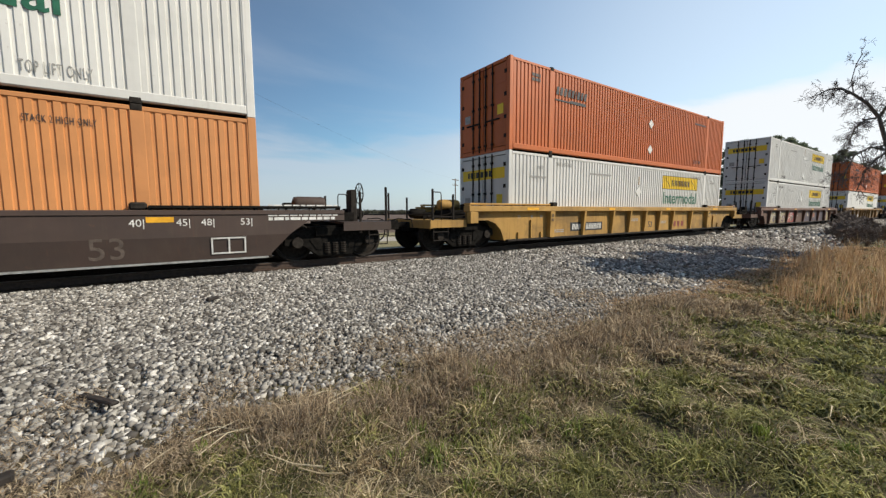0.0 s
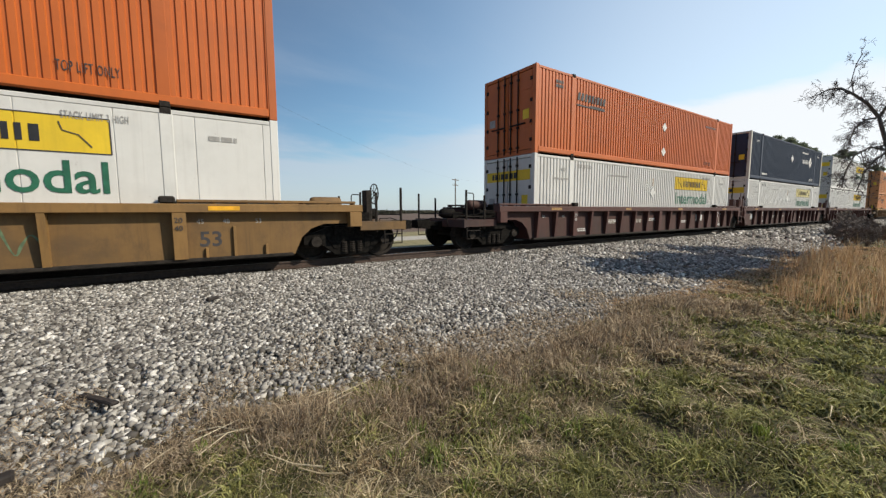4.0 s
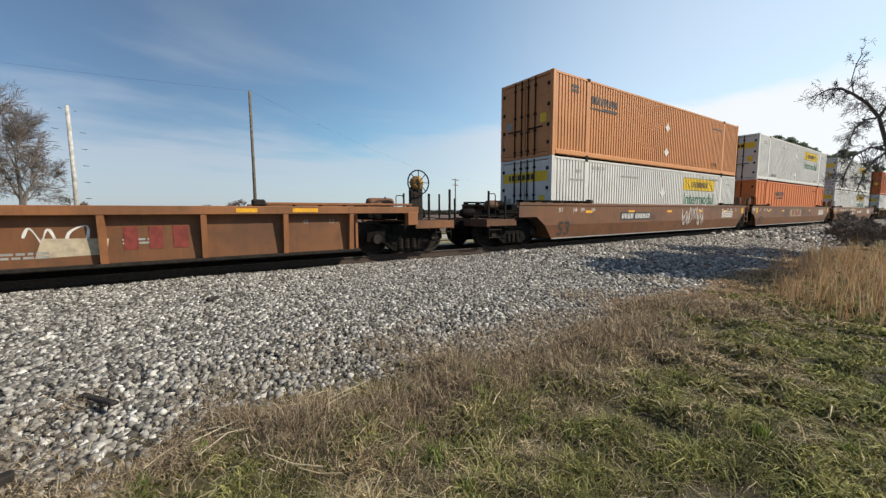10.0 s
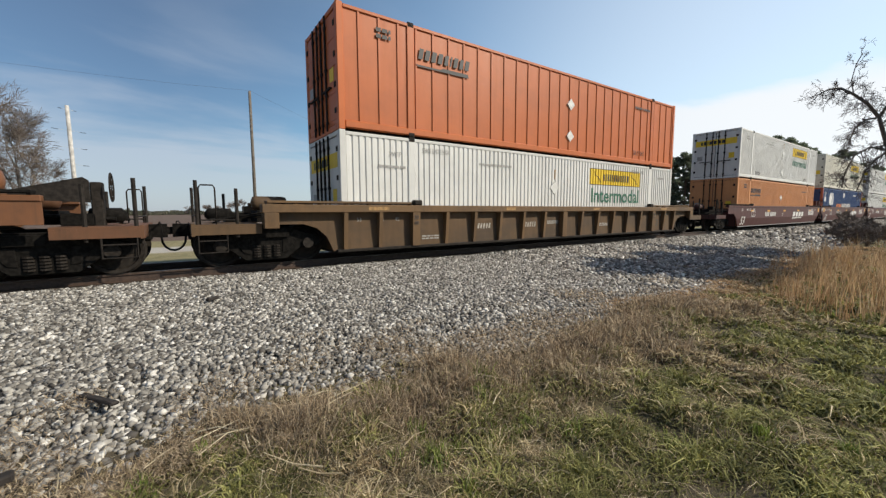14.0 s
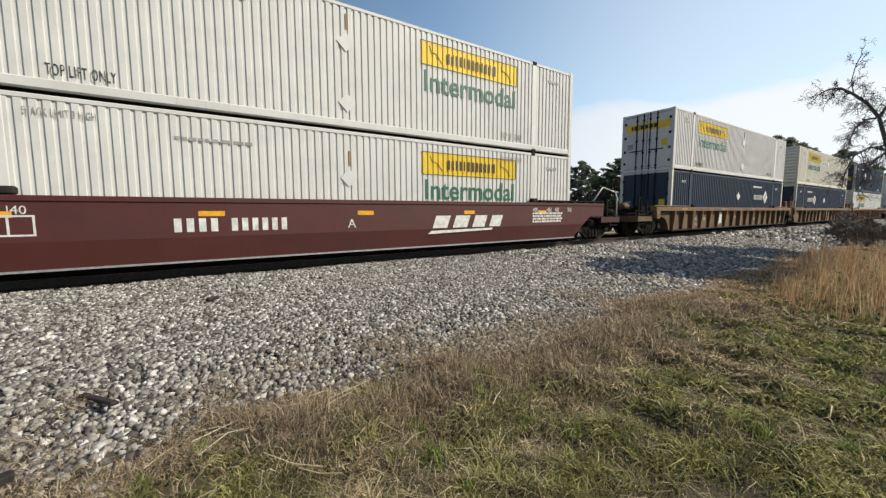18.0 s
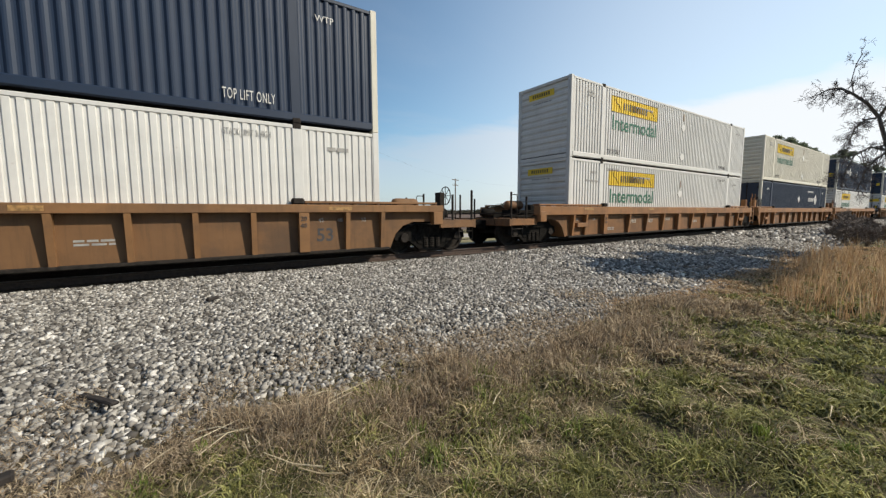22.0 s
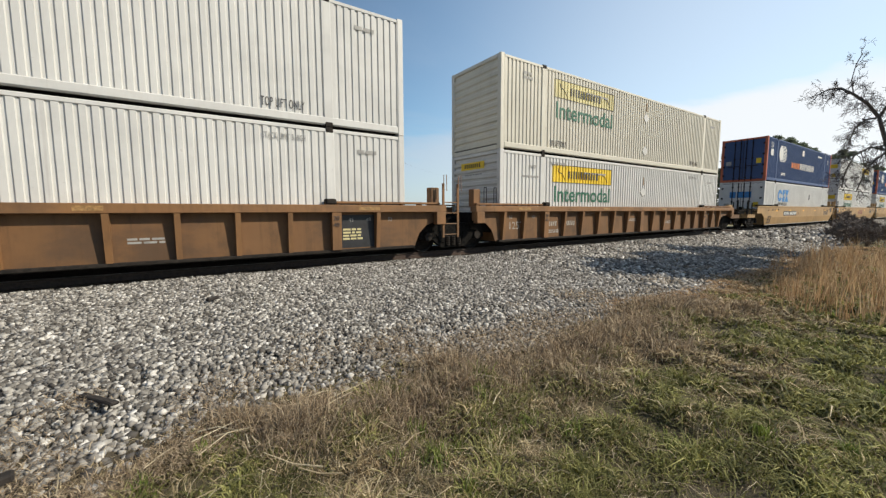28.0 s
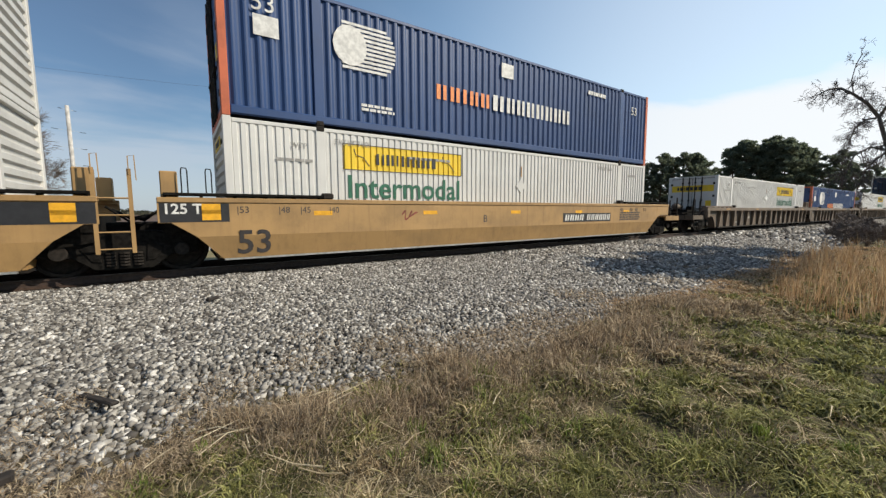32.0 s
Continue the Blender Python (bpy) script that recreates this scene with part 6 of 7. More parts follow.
for ob, (az, dist) in zip(P, ((68.6, 150), (77.4, 150), (69.5, 152))):
    x, y = polar(az, dist)
    ob.matrix_basis = pose(x, y, -0.3)
# pines added out of view to shade the ballast, then trees without leaves
for x, y, h, seed in ((16.6, -1.3, 7.4, 33), (19.8, -1.2, 7.8, 34), (23.4, -1.1, 8.0, 36)):
    shade = pine(h, seed, 0.66, 0.25)
    shade.matrix_basis = pose(x, y, -0.05)
    tagged(shade, "small pine, high dense crown, added out of view for its shadow", "tree", "small pines beside the track")


def hanging_tree():
    """A tree whose long crooked limbs arch over and hang; its trunk stands to one side."""
    rnd = random.Random(7)
    o = Vector((15.6, 1.3, 0))
    t = thing("bare_tree", "leafless tree with arching crooked twiggy limbs", "tree", at=Matrix.Translation(o))
    fork = Vector((14.95, 1.78, 3.1))
    part("trunk", tube(bmesh.new(), [Vector(q) - o for q in ((15.6, 1.3, -0.1), (15.45, 1.4, 1.0), (15.2, 1.6, 2.2), fork)], [0.15, 0.12, 0.095, 0.075], 8), BARK, t, smooth=True)
    knee = (14.87, 1.99, 3.95)
    limbs = (([fork, (14.93, 1.88, 3.5), knee, (14.64, 2.18, 4.3), (14.4, 2.41, 4.55), (14.2, 2.62, 4.72), (14.08, 2.82, 4.72), (13.98, 3.0, 4.6)], 0.05),
             ([knee, (14.9, 1.8, 4.4), (14.95, 1.6, 4.65), (14.9, 1.3, 4.8)], 0.032),
             ([(14.4, 2.41, 4.55), (14.34, 2.46, 4.9), (14.31, 2.40, 5.25), (14.3, 2.3, 5.5)], 0.012),
             ([fork, (14.6, 2.05, 3.2), (14.42, 2.29, 3.0), (14.35, 2.4, 2.65), (14.3, 2.45, 2.3)], 0.028),
             ([knee, (14.6, 2.2, 3.9), (14.46, 2.35, 3.65), (14.38, 2.42, 3.3)], 0.022),
             ([fork, (14.8, 1.95, 2.9), (14.6, 2.1, 2.6), (14.5, 2.2, 2.1)], 0.026),
             ([fork, (15.1, 1.4, 3.7), (15.3, 0.9, 4.4), (15.5, 0.3, 4.8)], 0.05))
    twigs = bmesh.new()
    for pts, r in limbs:
        part("limb", tube(bmesh.new(), [Vector(q) - o for q in pts], [max(0.010, r * (1 - 0.75 * k / len(pts))) for k in range(len(pts))], 6), BARK, t, smooth=True)
        for k in range(1, len(pts)):
            a, b = Vector(pts[k - 1]), Vector(pts[k])
            for q in range(7 if r > 0.02 else 2):
                at = a.lerp(b, rnd.uniform(0.1, 1)) - o
                d = ((b - a).normalized() * 0.6 + Vector((rnd.uniform(-0.7, 0.7), rnd.uniform(-0.9, 0.9), rnd.uniform(-0.9, 0.9)))).normalized()
                segs = []
                grow(segs, at, d, rnd.uniform(0.16, 0.32), 0.010, 2, rnd, 0.5, 1.2, 2)
                for sp, rad, dep in segs:
                    # twigs bend from joint to joint
                    sp = [v + Vector((rnd.uniform(-1, 1), rnd.uniform(-1, 1), rnd.uniform(-1, 1))) * 0.03 if i else v for i, v in enumerate(sp)]
                    tube(twigs, sp, [max(0.0036, v) for v in rad], 3)
    part("twig_mass", twigs, DARK_TWIG, t)["kind"] = "stuff"


hanging_tree()
for k, (az, dist, h, seed) in enumerate(((-14.6, 58, 18.5, 3), (-13.4, 66, 15.5, 23), (-19.5, 60, 14.5, 9), (-25, 64, 13, 10))):
    bare_tree("leafless grey tree across the field", (*polar(az, dist), -0.3), h, seed, depth=5, kids=5 if k < 2 else 4, spread=0.62, share=0.34, thick=0.016, fine=0.014, tall=True, droop=-0.05)
for k, (az, dist, h, seed) in enumerate(((1.2, 240, 5.5, 14), (2.9, 245, 6.5, 15), (6.4, 238, 9.5, 17), (4.4, 250, 6, 18))):
    bare_tree("leafless grey tree across the field", (*polar(az, dist), -0.3), h, seed, depth=4, kids=4, spread=0.7, share=0.34, thick=0.03, fine=0.06, tall=True)
bush = pine(3.6, 61, 0.02, 0.62)
bush.matrix_basis = pose(*polar(-9.6, 58), -0.5)
tagged(bush, "rounded dark shrub across the field", "shrub")
for k, (az, dist, h, seed) in enumerate(((-8.6, 58, 3.2, 41), (-6.9, 60, 2.4, 42))):
    bare_tree("low leafless bush across the field", (*polar(az, dist), -0.25), h, seed, depth=5, kids=4, spread=0.9, share=0.3, thick=0.014, fine=0.016, tall=True)
for k, (x, y, h, seed) in enumerate(((26.0, 4.2, 0.95, 51), (28.5, 4.6, 1.15, 52), (31, 4.9, 1.3, 53), (24.5, 3.3, 1.1, 54), (34, 5.3, 1.6, 55), (27.5, 3.4, 1.3, 56), (37.5, 5.2, 1.8, 57), (23.2, 2.4, 1.25, 58), (25.2, 3.8, 0.9, 59), (29.6, 4.2, 1.2, 60))):
    bare_tree("tangled dark leafless shrub beside the ballast", (x, y, -0.03), h, seed, depth=5, kids=4, spread=1.1, droop=0.25, share=0.12, thick=0.011, fine=0.014, tall=True)


# far woods on the skyline
def far_woods():
    rng = np.random.default_rng(77)
    V = []
    for az in np.arange(-40, 96, 0.12):
        a = az + rng.uniform(-0.06, 0.06)
        dist = 420 + 60 * math.sin(az * 0.21) + rng.uniform(-25, 25)
        h = 3.2 + 1.8 * noise.noise(Vector((az * 0.25, 3, 0))) + 1.6 * noise.noise(Vector((az * 1.3, 8, 0)))
        h += 7.5 * min(1.0, max(0.0, (az - 39.5) / 3.5))
        x, y = polar(a, dist)
        n = 60
        o = np.stack([rng.normal(x, 1.6, n), rng.normal(y, 1.6, n), -0.4 + h * rng.uniform(0, 1, n) ** 0.8], 1)
        u, w = rng.normal(0, 0.55, (n, 3)), rng.normal(0, 0.55, (n, 3))
        V.append(np.stack([o - u, o + u, o + w], 1).reshape(-1, 3))
    V = np.concatenate(V)
    ob = new("far_woods", raw_mesh("far_woods", V, np.arange(len(V)).reshape(-1, 3), islands("far_foliage", ((0.0, (0.03, 0.04, 0.022)), (0.5, (0.06, 0.062, 0.04)), (1.0, (0.11, 0.095, 0.07))), 0.9), 3))
    tagged(ob, "distant dark line of woods beyond the field", "woods", kind="stuff")


far_woods()


# ---------------------------------------------------------------- grass
def blades(name, label, x, y, h, w, lean, material, seed, base=None):
    """Grass blades in one mesh: two bent pieces and a tip each."""
    rng = np.random.default_rng(seed)
    n = len(x)
    z = np.array([ground_z(a, b) for a, b in zip(x, y)]) - 0.01 if base is None else base
    a = rng.uniform(0, 6.283, n)
    d = np.stack([np.cos(a), np.sin(a), np.zeros(n)], 1)
    q = rng.uniform(0, 6.283, n)
    s = np.stack([np.cos(q), np.sin(q), np.zeros(n)], 1) * w[:, None] * 0.5
    p0 = np.stack([x, y, z], 1)
    out = lean * h
    p1 = p0 + d * (out * 0.35)[:, None] + np.stack([0 * h, 0 * h, h * 0.6], 1)
    p2 = p0 + d * out[:, None] + np.stack([0 * h, 0 * h, h * np.clip(1.05 - lean * 0.35, 0.35, 1)], 1)
    V = np.stack([p0 - s, p0 + s, p1 - s * 0.8, p1 + s * 0.8, p2], 1).reshape(-1, 3)
    F = np.array([(0, 1, 3), (0, 3, 2), (2, 3, 4)])[None] + (5 * np.arange(n))[:, None, None]
    ob = new(name, raw_mesh(name, V, F.reshape(-1, 3), material, 3))
    return tagged(ob, label, "grass", kind="stuff")


def field(n, seed, r0=1.4, r1=34, a0=-24, a1=90):
    """Places on the near side, denser close by."""
    rng = np.random.default_rng(seed)
    r = r0 * (r1 / r0) ** rng.uniform(0, 1, n)
    az = np.radians(rng.uniform(a0, a1, n))
    x, y = r * np.sin(az), r * np.cos(az)
    return rng, x, y, r


def patch(x, y, f, o=0.0):
    return np.array([noise.noise(Vector((a * f, b * f, o))) for a, b in zip(x, y)])


DRY = islands("dry_grass", ((0.0, (0.07, 0.050, 0.028)), (0.35, (0.25, 0.188, 0.102)), (0.75, (0.48, 0.378, 0.22)), (1.0, (0.72, 0.61, 0.41))), 0.85, back=0.25, clump=3.0)
LUSH = islands("green_grass", ((0.0, (0.080, 0.082, 0.022)), (0.5, (0.215, 0.215, 0.060)), (1.0, (0.44, 0.41, 0.16))), 0.75, back=0.3, clump=3.4)
SEDGE = islands("tawny_grass", ((0.0, (0.27, 0.16, 0.08)), (0.5, (0.47, 0.31, 0.165)), (1.0, (0.66, 0.49, 0.30))), 0.85, back=0.35)
WEED = islands("dead_weeds", ((0.0, (0.13, 0.092, 0.06)), (0.5, (0.34, 0.255, 0.165)), (1.0, (0.58, 0.47, 0.32))), 0.9, back=0.3)
FRESH = islands("fresh_green_grass", ((0.0, (0.06, 0.085, 0.014)), (0.5, (0.16, 0.21, 0.036)), (1.0, (0.30, 0.36, 0.085))), 0.7, back=0.35)

# short turf in cushions: tall on the hummocks, thin in the hollows between them
rng, x, y, r = field(220000, 5)
_, x2, y2, r2 = field(60000, 57, 3.6, 15, 48, 90)
x, y, r = np.concatenate((x, x2)), np.concatenate((y, y2)), np.concatenate((r, r2))
e = np.array([edge_y(v) for v in x])
inside = e - y
keep = inside > 0.5 * rng.uniform(0, 1, len(x)) ** 2 - 0.5 * rng.uniform(0, 1, len(x)) ** 4
x, y, r, inside = x[keep], y[keep], r[keep], inside[keep]
cushion = patch(x, y, 2.6, 9.0) + 0.75 * patch(x, y, 5.3, 3.0)
keep = cushion + rng.normal(0, 0.16, len(x)) > -0.55 - 0.05 * r
x, y, r, inside, cushion = x[keep], y[keep], r[keep], inside[keep], cushion[keep]
green = patch(x, y, 0.75, 2.0) + 0.55 * patch(x, y, 2.2, 5.0) + 0.24 * np.clip(inside - 0.5, -0.8, 1)
dry = green + rng.normal(0, 0.24, len(x)) < -0.02 + 0.45 * np.exp(-np.maximum(inside, 0) / 0.6)
hn = np.clip(0.75 + 1.5 * cushion, 0.32, 2.2) * np.clip(0.35 + inside / 0.9, 0.35, 1.0)
grow_w = np.clip(r / 2.7, 0.8, 5.0)
for name, label, sel, h0, w0, mat in (("dry_grass", "matted dry straw-coloured winter grass", dry, 0.075, 0.0085, DRY), ("green_grass", "short green grass growing through the straw", ~dry, 0.07, 0.0090, LUSH)):
    rr = np.random.default_rng(8)
    k = int(sel.sum())
    blades(name, label, x[sel], y[sel], h0 * hn[sel] * rr.uniform(0.5, 1.5, k), w0 * grow_w[sel] * rr.uniform(0.7, 1.4, k), rr.uniform(0.35, 2.3, k), mat, 12)

# the same turf goes on beside and behind
rng, x, y, r = field(36000, 6, 1.2, 30, 90, 336)
keep = y < np.array([edge_y(v) for v in x]) - 0.1
x, y, r = x[keep], y[keep], r[keep]
lush = patch(x, y, 0.75, 2.0) > 0.0
for name, label, sel, mat in (("dry_grass", "matted dry straw-coloured winter grass", ~lush, DRY), ("green_grass", "short green grass growing through the straw", lush, LUSH)):
    blades(name, label, x[sel], y[sel], rng.uniform(0.06, 0.16, int(sel.sum())), 0.012 * np.clip(r[sel] / 3.2, 0.7, 4.0), rng.uniform(0.3, 1.9, int(sel.sum())), mat, 13)


def tufts(name, label, n, seed, h, mat, inside0, w0, lean, stay=None, tight=(0.03, 0.09), m=30):
    """Clumps of blades on the near side."""
    rng, cx, cy, cr = field(n, seed, 1.5, 22)
    keep = cy < np.array([edge_y(v) for v in cx]) - inside0
    if stay is not None:
        keep &= stay(cx, cy)
    cx, cy, cr = cx[keep], cy[keep], cr[keep]
    s = rng.uniform(*tight, (len(cx), 1)) * np.clip(cr / 4, 0.8, 2)[:, None]
    bx_ = (cx[:, None] + rng.normal(0, 1, (len(cx), m)) * s).ravel()
    by_ = (cy[:, None] + rng.normal(0, 1, (len(cx), m)) * s).ravel()
    hh = (rng.uniform(0.5, 1.0, (len(cx), 1)) * rng.uniform(0.5, 1.15, (len(cx), m)) * h).ravel()
    ww = w0 * np.clip(np.repeat(cr, m) / 3.2, 0.7, 4) * rng.uniform(0.7, 1.3, len(bx_))
    blades(name, label, bx_, by_, hh, ww, rng.uniform(lean[0], lean[1], len(bx_)), mat, seed + 1)


tufts("green_tufts", "clumps of fresh green grass", 1100, 81, 0.12, LUSH, 0.5, 0.007, (0.2, 1.2), lambda a, b: patch(a, b, 0.9, 2.0) > -0.05)
tufts("fresh_tufts", "small tufts of bright new green grass", 260, 83, 0.15, FRESH, 0.6, 0.008, (0.15, 1.0), lambda a, b: patch(a, b, 1.3, 14.0) > 0.08, (0.035, 0.075), 60)
tufts("straw_tufts", "matted clumps of dry straw-coloured grass", 1500, 85, 0.12, DRY, 0.15, 0.0065, (0.6, 2.4), lambda a, b: patch(a, b, 1.7, 2.0) < 0.3)

# a belt of brown dead weeds in clumps, just inside the edge of the stones
rng = np.random.default_rng(31)
tx, ty, th = [], [], []
for k in range(330):
    cx = 0.5 + 7.0 * rng.uniform(0, 1) ** 1.2
    cy = edge_y(cx) - 0.30 - abs(rng.normal(0.0, 0.33)) * (1 + 0.08 * cx)
    if cx < 2.0:
        cy -= 0.25
    m = int(rng.integers(30, 90))
    s = rng.uniform(0.05, 0.15) * (1 + 0.05 * cx)
    tx.append(rng.normal(cx, s, m))
    ty.append(rng.normal(cy, s, m))
    th.append(rng.uniform(0.4, 1.1, m) * (rng.uniform(0.07, 0.17) if k % 5 else rng.uniform(0.2, 0.3)))
for cx, cy, h, m in ((0.25, 3.12, 0.24, 160), (0.62, 2.95, 0.2, 120), (1.3, 2.75, 0.22, 150), (2.0, 2.62, 0.26, 170), (2.7, 2.75, 0.27, 190), (3.2, 2.35, 0.22, 150), (1.75, 2.1, 0.15, 110), (3.9, 2.6, 0.25, 160), (2.6, 1.9, 0.14, 110), (4.6, 1.9, 0.16, 130)):
    # thick clumps with dark hearts
    tx.append(rng.normal(cx, 0.10, m))
    ty.append(rng.normal(cy, 0.08, m))
    th.append(rng.uniform(0.35, 1.05, m) * h)
for k in range(40):
    # low matted clumps along the foot of the stones
    cx = rng.uniform(-1.6, 1.2)
    cy = edge_y(cx) - 0.25 - abs(rng.normal(0, 0.25))
    m = int(rng.integers(15, 50))
    tx.append(rng.normal(cx, 0.09, m))
    ty.append(rng.normal(cy, 0.07, m))
    th.append(rng.uniform(0.3, 1.0, m) * 0.10)
tx, ty, th = np.concatenate(tx), np.concatenate(ty), np.concatenate(th)
blades("dead_weeds", "brown dead weeds along the edge of the ballast", tx, ty, th, 0.0070 * np.clip(np.hypot(tx, ty) / 3.2, 0.8, 3), rng.uniform(0.15, 1.5, len(tx)), WEED, 14)

# straw matted over the last stones, in patches
rng, x, y, r = field(120000, 91, 2.6, 13)
e = np.array([edge_y(v) for v in x])
out = y - e
keep = (out > -0.7) & (out < 1.3) & (rng.uniform(0, 1, len(x)) < np.clip(0.55 - 0.50 * out + 1.2 * patch(x, y, 1.3, 33.0), 0, 0.9))
x, y, r = x[keep], y[keep], r[keep]
gz = np.array([ground_z(a, b) for a, b in zip(x, y)]) + 0.045 + 0.045 * np.clip((y - e[keep]) / 0.8, 0, 1)
blades("edge_straw", "thin brown straw matted over the edge stones", x, y, rng.uniform(0.015, 0.045, len(x)), 0.0066 * np.clip(r / 3.2, 0.8, 3), rng.uniform(1.4, 3.6, len(x)), WEED, 92, gz)

# long loose straws lying on the grass
PALE_STRAW = islands("pale_straw", ((0.0, (0.36, 0.29, 0.18)), (1.0, (0.60, 0.52, 0.37))), 0.8)
rng, x, y, r = field(900, 61, 1.6, 9)
keep = y < np.array([edge_y(v) for v in x]) + 0.1
x, y, r = x[keep], y[keep], r[keep]
blades("loose_straw", "long pale straws lying on the grass", x, y, rng.uniform(0.05, 0.12, len(x)), 0.0050 * np.clip(r / 3, 0.8, 2), rng.uniform(1.8, 4.2, len(x)), PALE_STRAW, 16)
# a few stout dead stalks fallen across the edge of the stones
stalks = bmesh.new()
rnd = random.Random(19)
for k in range(34):
    cx = rnd.uniform(-0.9, 5.0)
    cy = edge_y(cx) - rnd.uniform(0.1, 1.4)
    l, a = rnd.uniform(0.15, 0.5), rnd.uniform(-1.2, 2.6)
    ex, ey = cx + l * math.cos(a), cy + l * math.sin(a) * 0.6
    z0 = 0.06
    tube(stalks, [(cx, cy, ground_z(cx, cy) + z0), ((cx + ex) / 2, (cy + ey) / 2 + 0.015, ground_z(cx, cy) + z0 + rnd.uniform(0.0, 0.04)), (ex, ey, ground_z(ex, ey) + z0 + rnd.uniform(0, 0.08))], [0.0042, 0.0038, 0.002], 4)
fallen = new("fallen_stalks", mesh_of(stalks, "fallen_stalks", PALE_STRAW))
tagged(fallen, "stout pale dead weed stalks fallen over the grass edge", "stalks", kind="stuff")

# tan matted grass between the stones and the tall grass
rng = np.random.default_rng(47)
x = rng.uniform(5.0, 24.0, 26000)
e = np.array([edge_y(v) for v in x])
y = e + 0.15 - rng.uniform(0, 1, len(x)) ** 1.3 * (0.9 + 0.16 * (x - 5))
keep = rng.uniform(0, 1, len(x)) < np.clip((x - 5.0) / 2.5, 0, 1)
x, y = x[keep], y[keep]
blades("tan_grass", "flat tan winter grass beside the stones", x, y, rng.uniform(0.03, 0.11, len(x)), 0.010 * np.clip(x / 4.5, 1, 5), rng.uniform(0.5, 2.4, len(x)), SEDGE, 48)

# tall tawny grass by the shrubs: upright plumes, lower towards the open side
rng = np.random.default_rng(44)
tx, ty, th = [], [], []
for k in range(150):
    cx = 7.9 + 10.5 * rng.uniform(0, 1) ** 1.4
    u = rng.uniform(0, 1) ** 1.15
    cy = cx * (0.085 + 0.18 * u) + rng.normal(0, 0.12)
    m = int(rng.integers(12, 34))
    s = rng.uniform(0.04, 0.12)
    tx.append(rng.normal(cx, s, m))
    ty.append(rng.normal(cy, s, m))
    tall = 1.2 if u < 0.55 else 1.2 - (u - 0.55) * 2.2
    th.append(rng.uniform(0.2, 1.0, m) * rng.uniform(0.35, 1.0) * tall * (0.45 + 0.55 * min(1, (cx - 7.6) / 1.8)))
tx, ty, th = np.concatenate(tx), np.concatenate(ty), np.concatenate(th)
blades("tall_grass", "tall tawny dry grass standing beside the shrubs", tx, ty, th, rng.uniform(0.006, 0.015, len(tx)), rng.uniform(0.03, 0.5, len(tx)), SEDGE, 18)

# ---------------------------------------------------------------- poles and wires
POLE = plain("weathered_pole", (0.13, 0.11, 0.09), 0.9, 0.3, 6)
PALE_POLE = plain("pale_pole", (0.42, 0.40, 0.37), 0.8, 0.3, 4)


def utility_pole(az, dist, h, r, material, label, arms=()):
    x, y = polar(az, dist)
    t = thing("utility_pole", label, "utility pole", at=pose(x, y, -0.25, 0, 0, 20))
    part("pole", tube(bmesh.new(), [(0, 0, 0), (0.02, 0, h * 0.5), (0.0, 0, h + 0.25)], [r, r * 0.88, r * 0.75], 10), material, t, smooth=True)
    for z, w in arms:
        arm = part("crossarm", slab(-w / 2, w / 2, -0.06, 0.06, h + 0.25 - z - 0.07, h + 0.25 - z + 0.07), material, t)
        for k in (-1, -0.45, 0.45, 1):
            part("insulator", tube(bmesh.new(), [(k * (w / 2 - 0.08), 0, h + 0.32 - z), (k * (w / 2 - 0.08), 0, h + 0.5 - z)], [0.05, 0.04], 6), GALV, arm)
    return Vector((x, y, h)), t


p1, _ = utility_pole(-9.1, 28, 7.1, 0.115, PALE_POLE, "pale short utility pole beyond the track")
arm_pole = _
for k in range(6):
    z = 7.15 - k * 0.86 - (0.2 if k else 0)
    w = 0.3 if k == 0 else 0.58
    rod = part("rung", tube(bmesh.new(), [(-w, 0, z + 0.03), (w, 0, z - 0.03)], 0.006, 4), GALV, arm_pole, "thin rung through the pole")
    for s in (-1, 1):
        part("rung_grip", tube(bmesh.new(), [(s * w * 0.72, 0, z - s * 0.022), (s * w * 1.12, 0, z - s * 0.034)], 0.014, 5), STEEL, rod)
p2, _ = utility_pole(8.5, 30, 9.8, 0.115, POLE, "bare brown wooden utility pole beyond the track")
p3, _ = utility_pole(36.3, 90, 9.2, 0.16, POLE, "wooden utility pole with two crossarms in the field", ((0.3, 2.6), (1.5, 2.2)))
p4, _ = utility_pole(50.0, 120, 8.9, 0.17, POLE, "wooden utility pole with a crossarm in the field", ((0.4, 2.4),))
p5, t5 = utility_pole(-52, 42, 9.5, 0.14, POLE, "bare brown wooden utility pole beyond the track")


def wire(a, b, sag, r):
    pts = [a.lerp(b, k / 24) - Vector((0, 0, sag * 4 * (k / 24) * (1 - k / 24))) for k in range(25)]
    w = new("power_line", mesh_of(tube(bmesh.new(), pts, r, 4), "power_line", BLACK))
    tagged(w, "thin black overhead wire between utility poles", "wire")


wire(p5 + Vector((0, 0, 0.05)), p2 + Vector((0, 0, 0.05)), 0.9, 0.005)
wire(p2 + Vector((0, 0, 0.05)), p3 + Vector((0, 0, 0.1)), 0.9, 0.004)
wire(p3 + Vector((0, 0, 0.1)), p4 + Vector((0, 0, 0.1)), 0.8, 0.006)

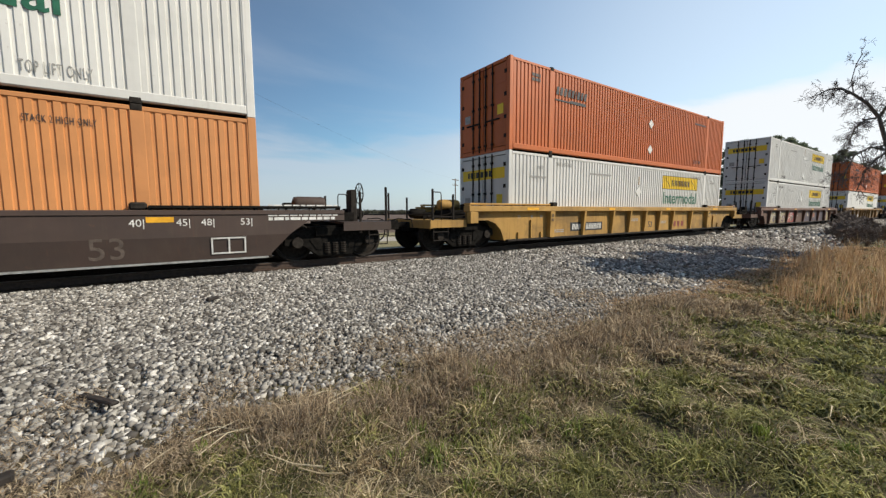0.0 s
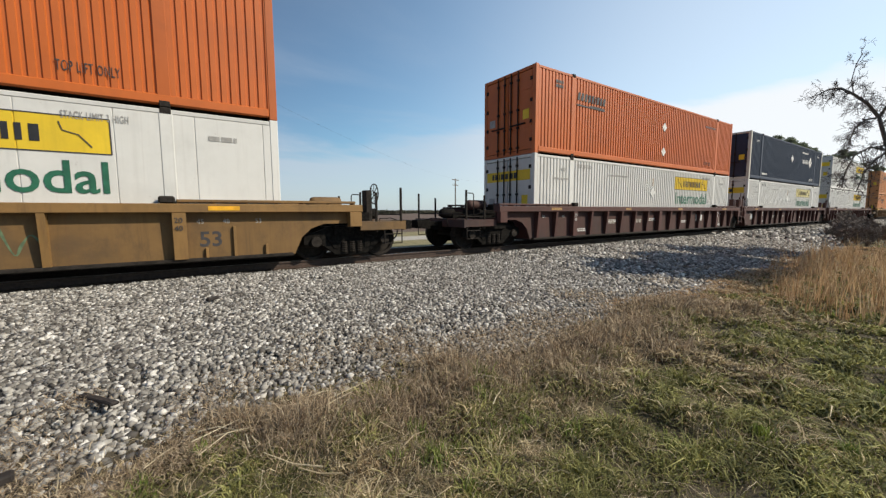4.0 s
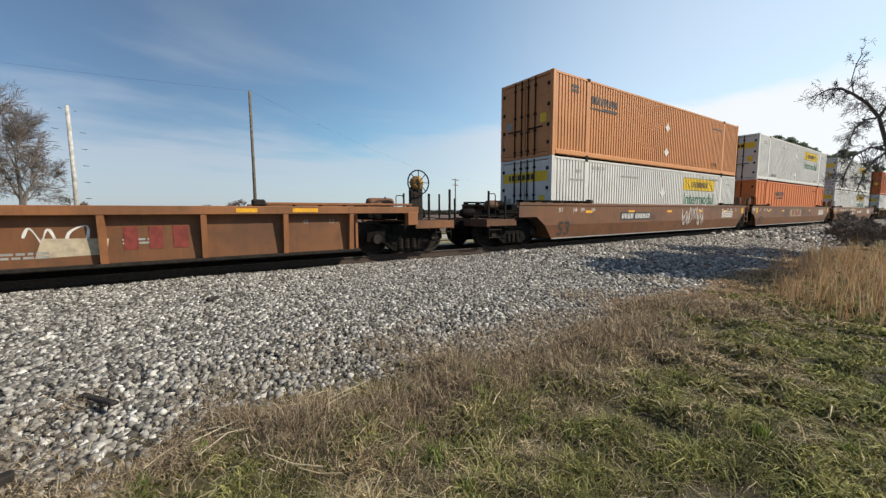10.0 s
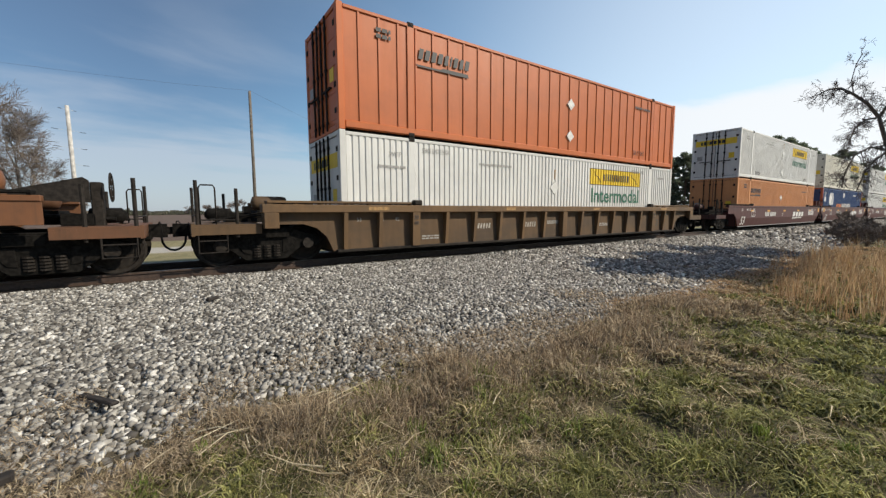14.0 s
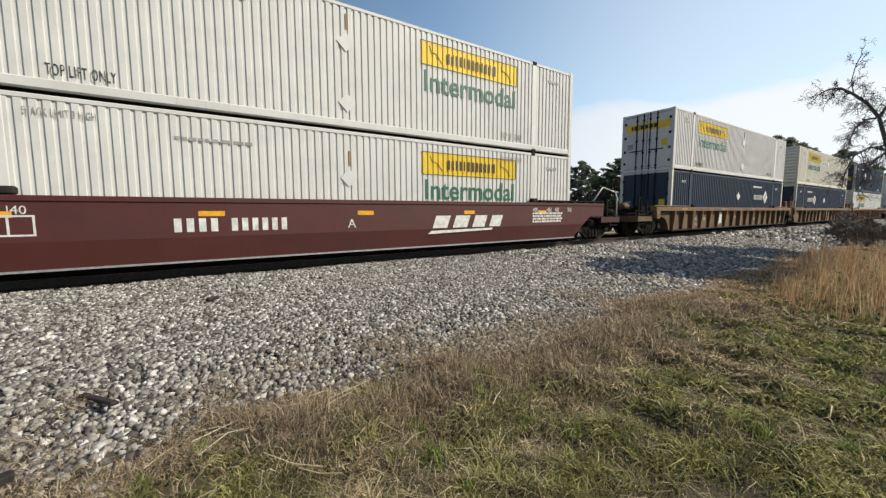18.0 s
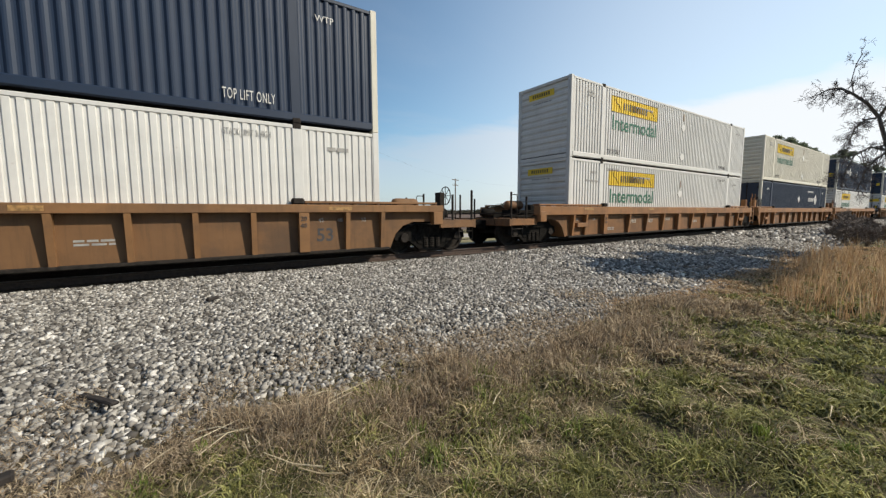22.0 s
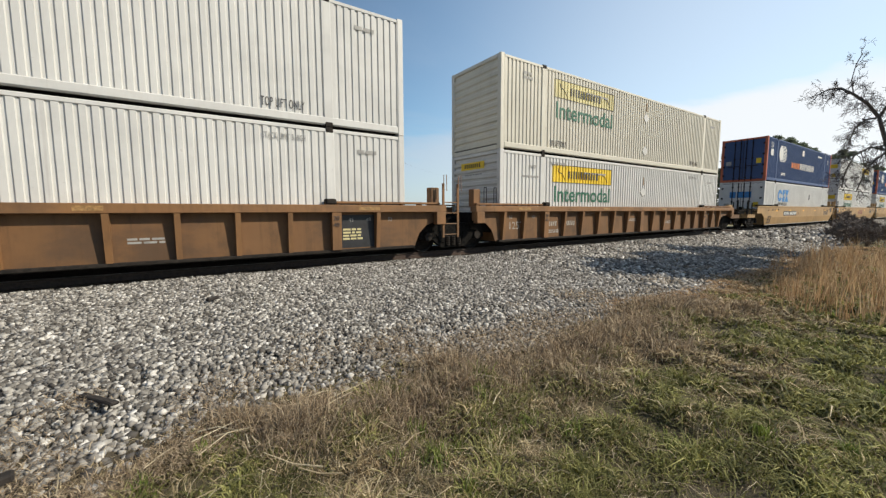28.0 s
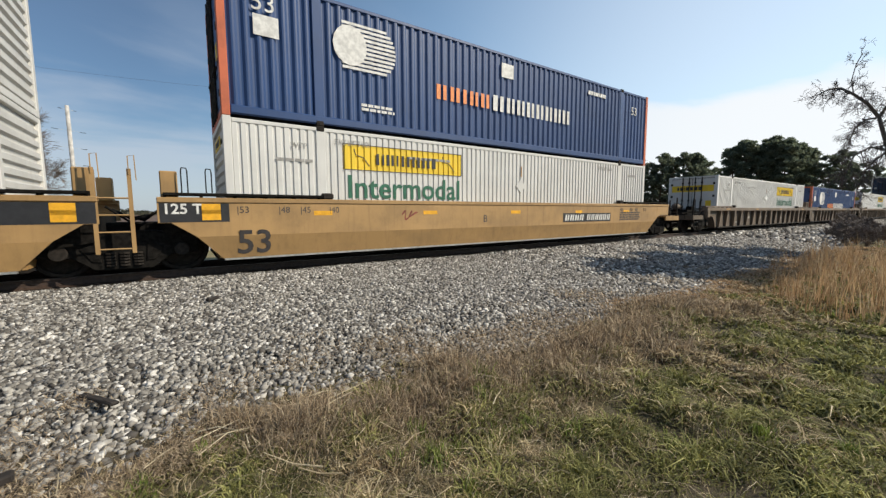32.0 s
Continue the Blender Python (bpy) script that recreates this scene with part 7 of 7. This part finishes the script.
# ---------------------------------------------------------------- scraps by the track
WOOD = plain("dark_old_wood", (0.022, 0.017, 0.014), 0.85, 0.4, 16, 0, 0.004)
for x, y, rz, l, w, h, lab in ((-0.62, 4.00, -60, 0.54, 0.06, 0.03, "dark splintered piece of old timber on the stones"), (0.36, 6.95, 20, 0.17, 0.1, 0.05, "dark lump of old timber on the stones"), (-1.0, 3.1, 12, 0.26, 0.1, 0.05, "brown board end lying in the grass")):
    bm = slab(-l / 2, l / 2, -w / 2, w / 2, 0, h, soft=0.01)
    for v in bm.verts:
        v.co += Vector((0, 0.012 * math.sin(v.co.x * 23), 0.008 * math.sin(v.co.x * 31 + v.co.y * 40)))
    s = new("timber_scrap", mesh_of(bm, "timber_scrap", WOOD))
    s.matrix_basis = pose(x, y, ground_z(x, y) + (0.095 if y > 3.5 else 0.05), 3, -4, rz)
    tagged(s, lab, "scrap wood")

# ---------------------------------------------------------------- sleepers
TIE = plain("creosoted_timber", (0.075, 0.055, 0.042), 0.9, 0.4, 10, 0, 0.006)


def tie():
    bm = slab(-0.115, 0.115, -1.3, 1.3, -0.17, 0.0, soft=0.012)
    return bm


tie_mesh = mesh_of(tie(), "sleeper", TIE)
plate = mesh_of(slab(-0.09, 0.09, -0.16, 0.16, 0, 0.012), "tie_plate", RUST_RAIL)
for k in range(150):
    x = -12 + k * 0.53
    s = part("sleeper", tie_mesh, None, track, at=pose(x, TRACK_Y + random.uniform(-0.04, 0.04), RAIL_Z - 0.172, 0, 0, random.uniform(-1, 1)))
rest = bmesh.new()
for k in range(900):
    x = -700 + k * 0.6
    if x < -12.3:
        box(rest, x - 0.11, x + 0.11, TRACK_Y - 1.3, TRACK_Y + 1.3, RAIL_Z - 0.3, RAIL_Z - 0.172)
for k in range(1130):
    x = 67.7 + k * 0.6
    box(rest, x - 0.11, x + 0.11, TRACK_Y - 1.3, TRACK_Y + 1.3, RAIL_Z - 0.3, RAIL_Z - 0.172)
o = part("sleepers", rest, TIE, track)
o["kind"] = "stuff"

motions()
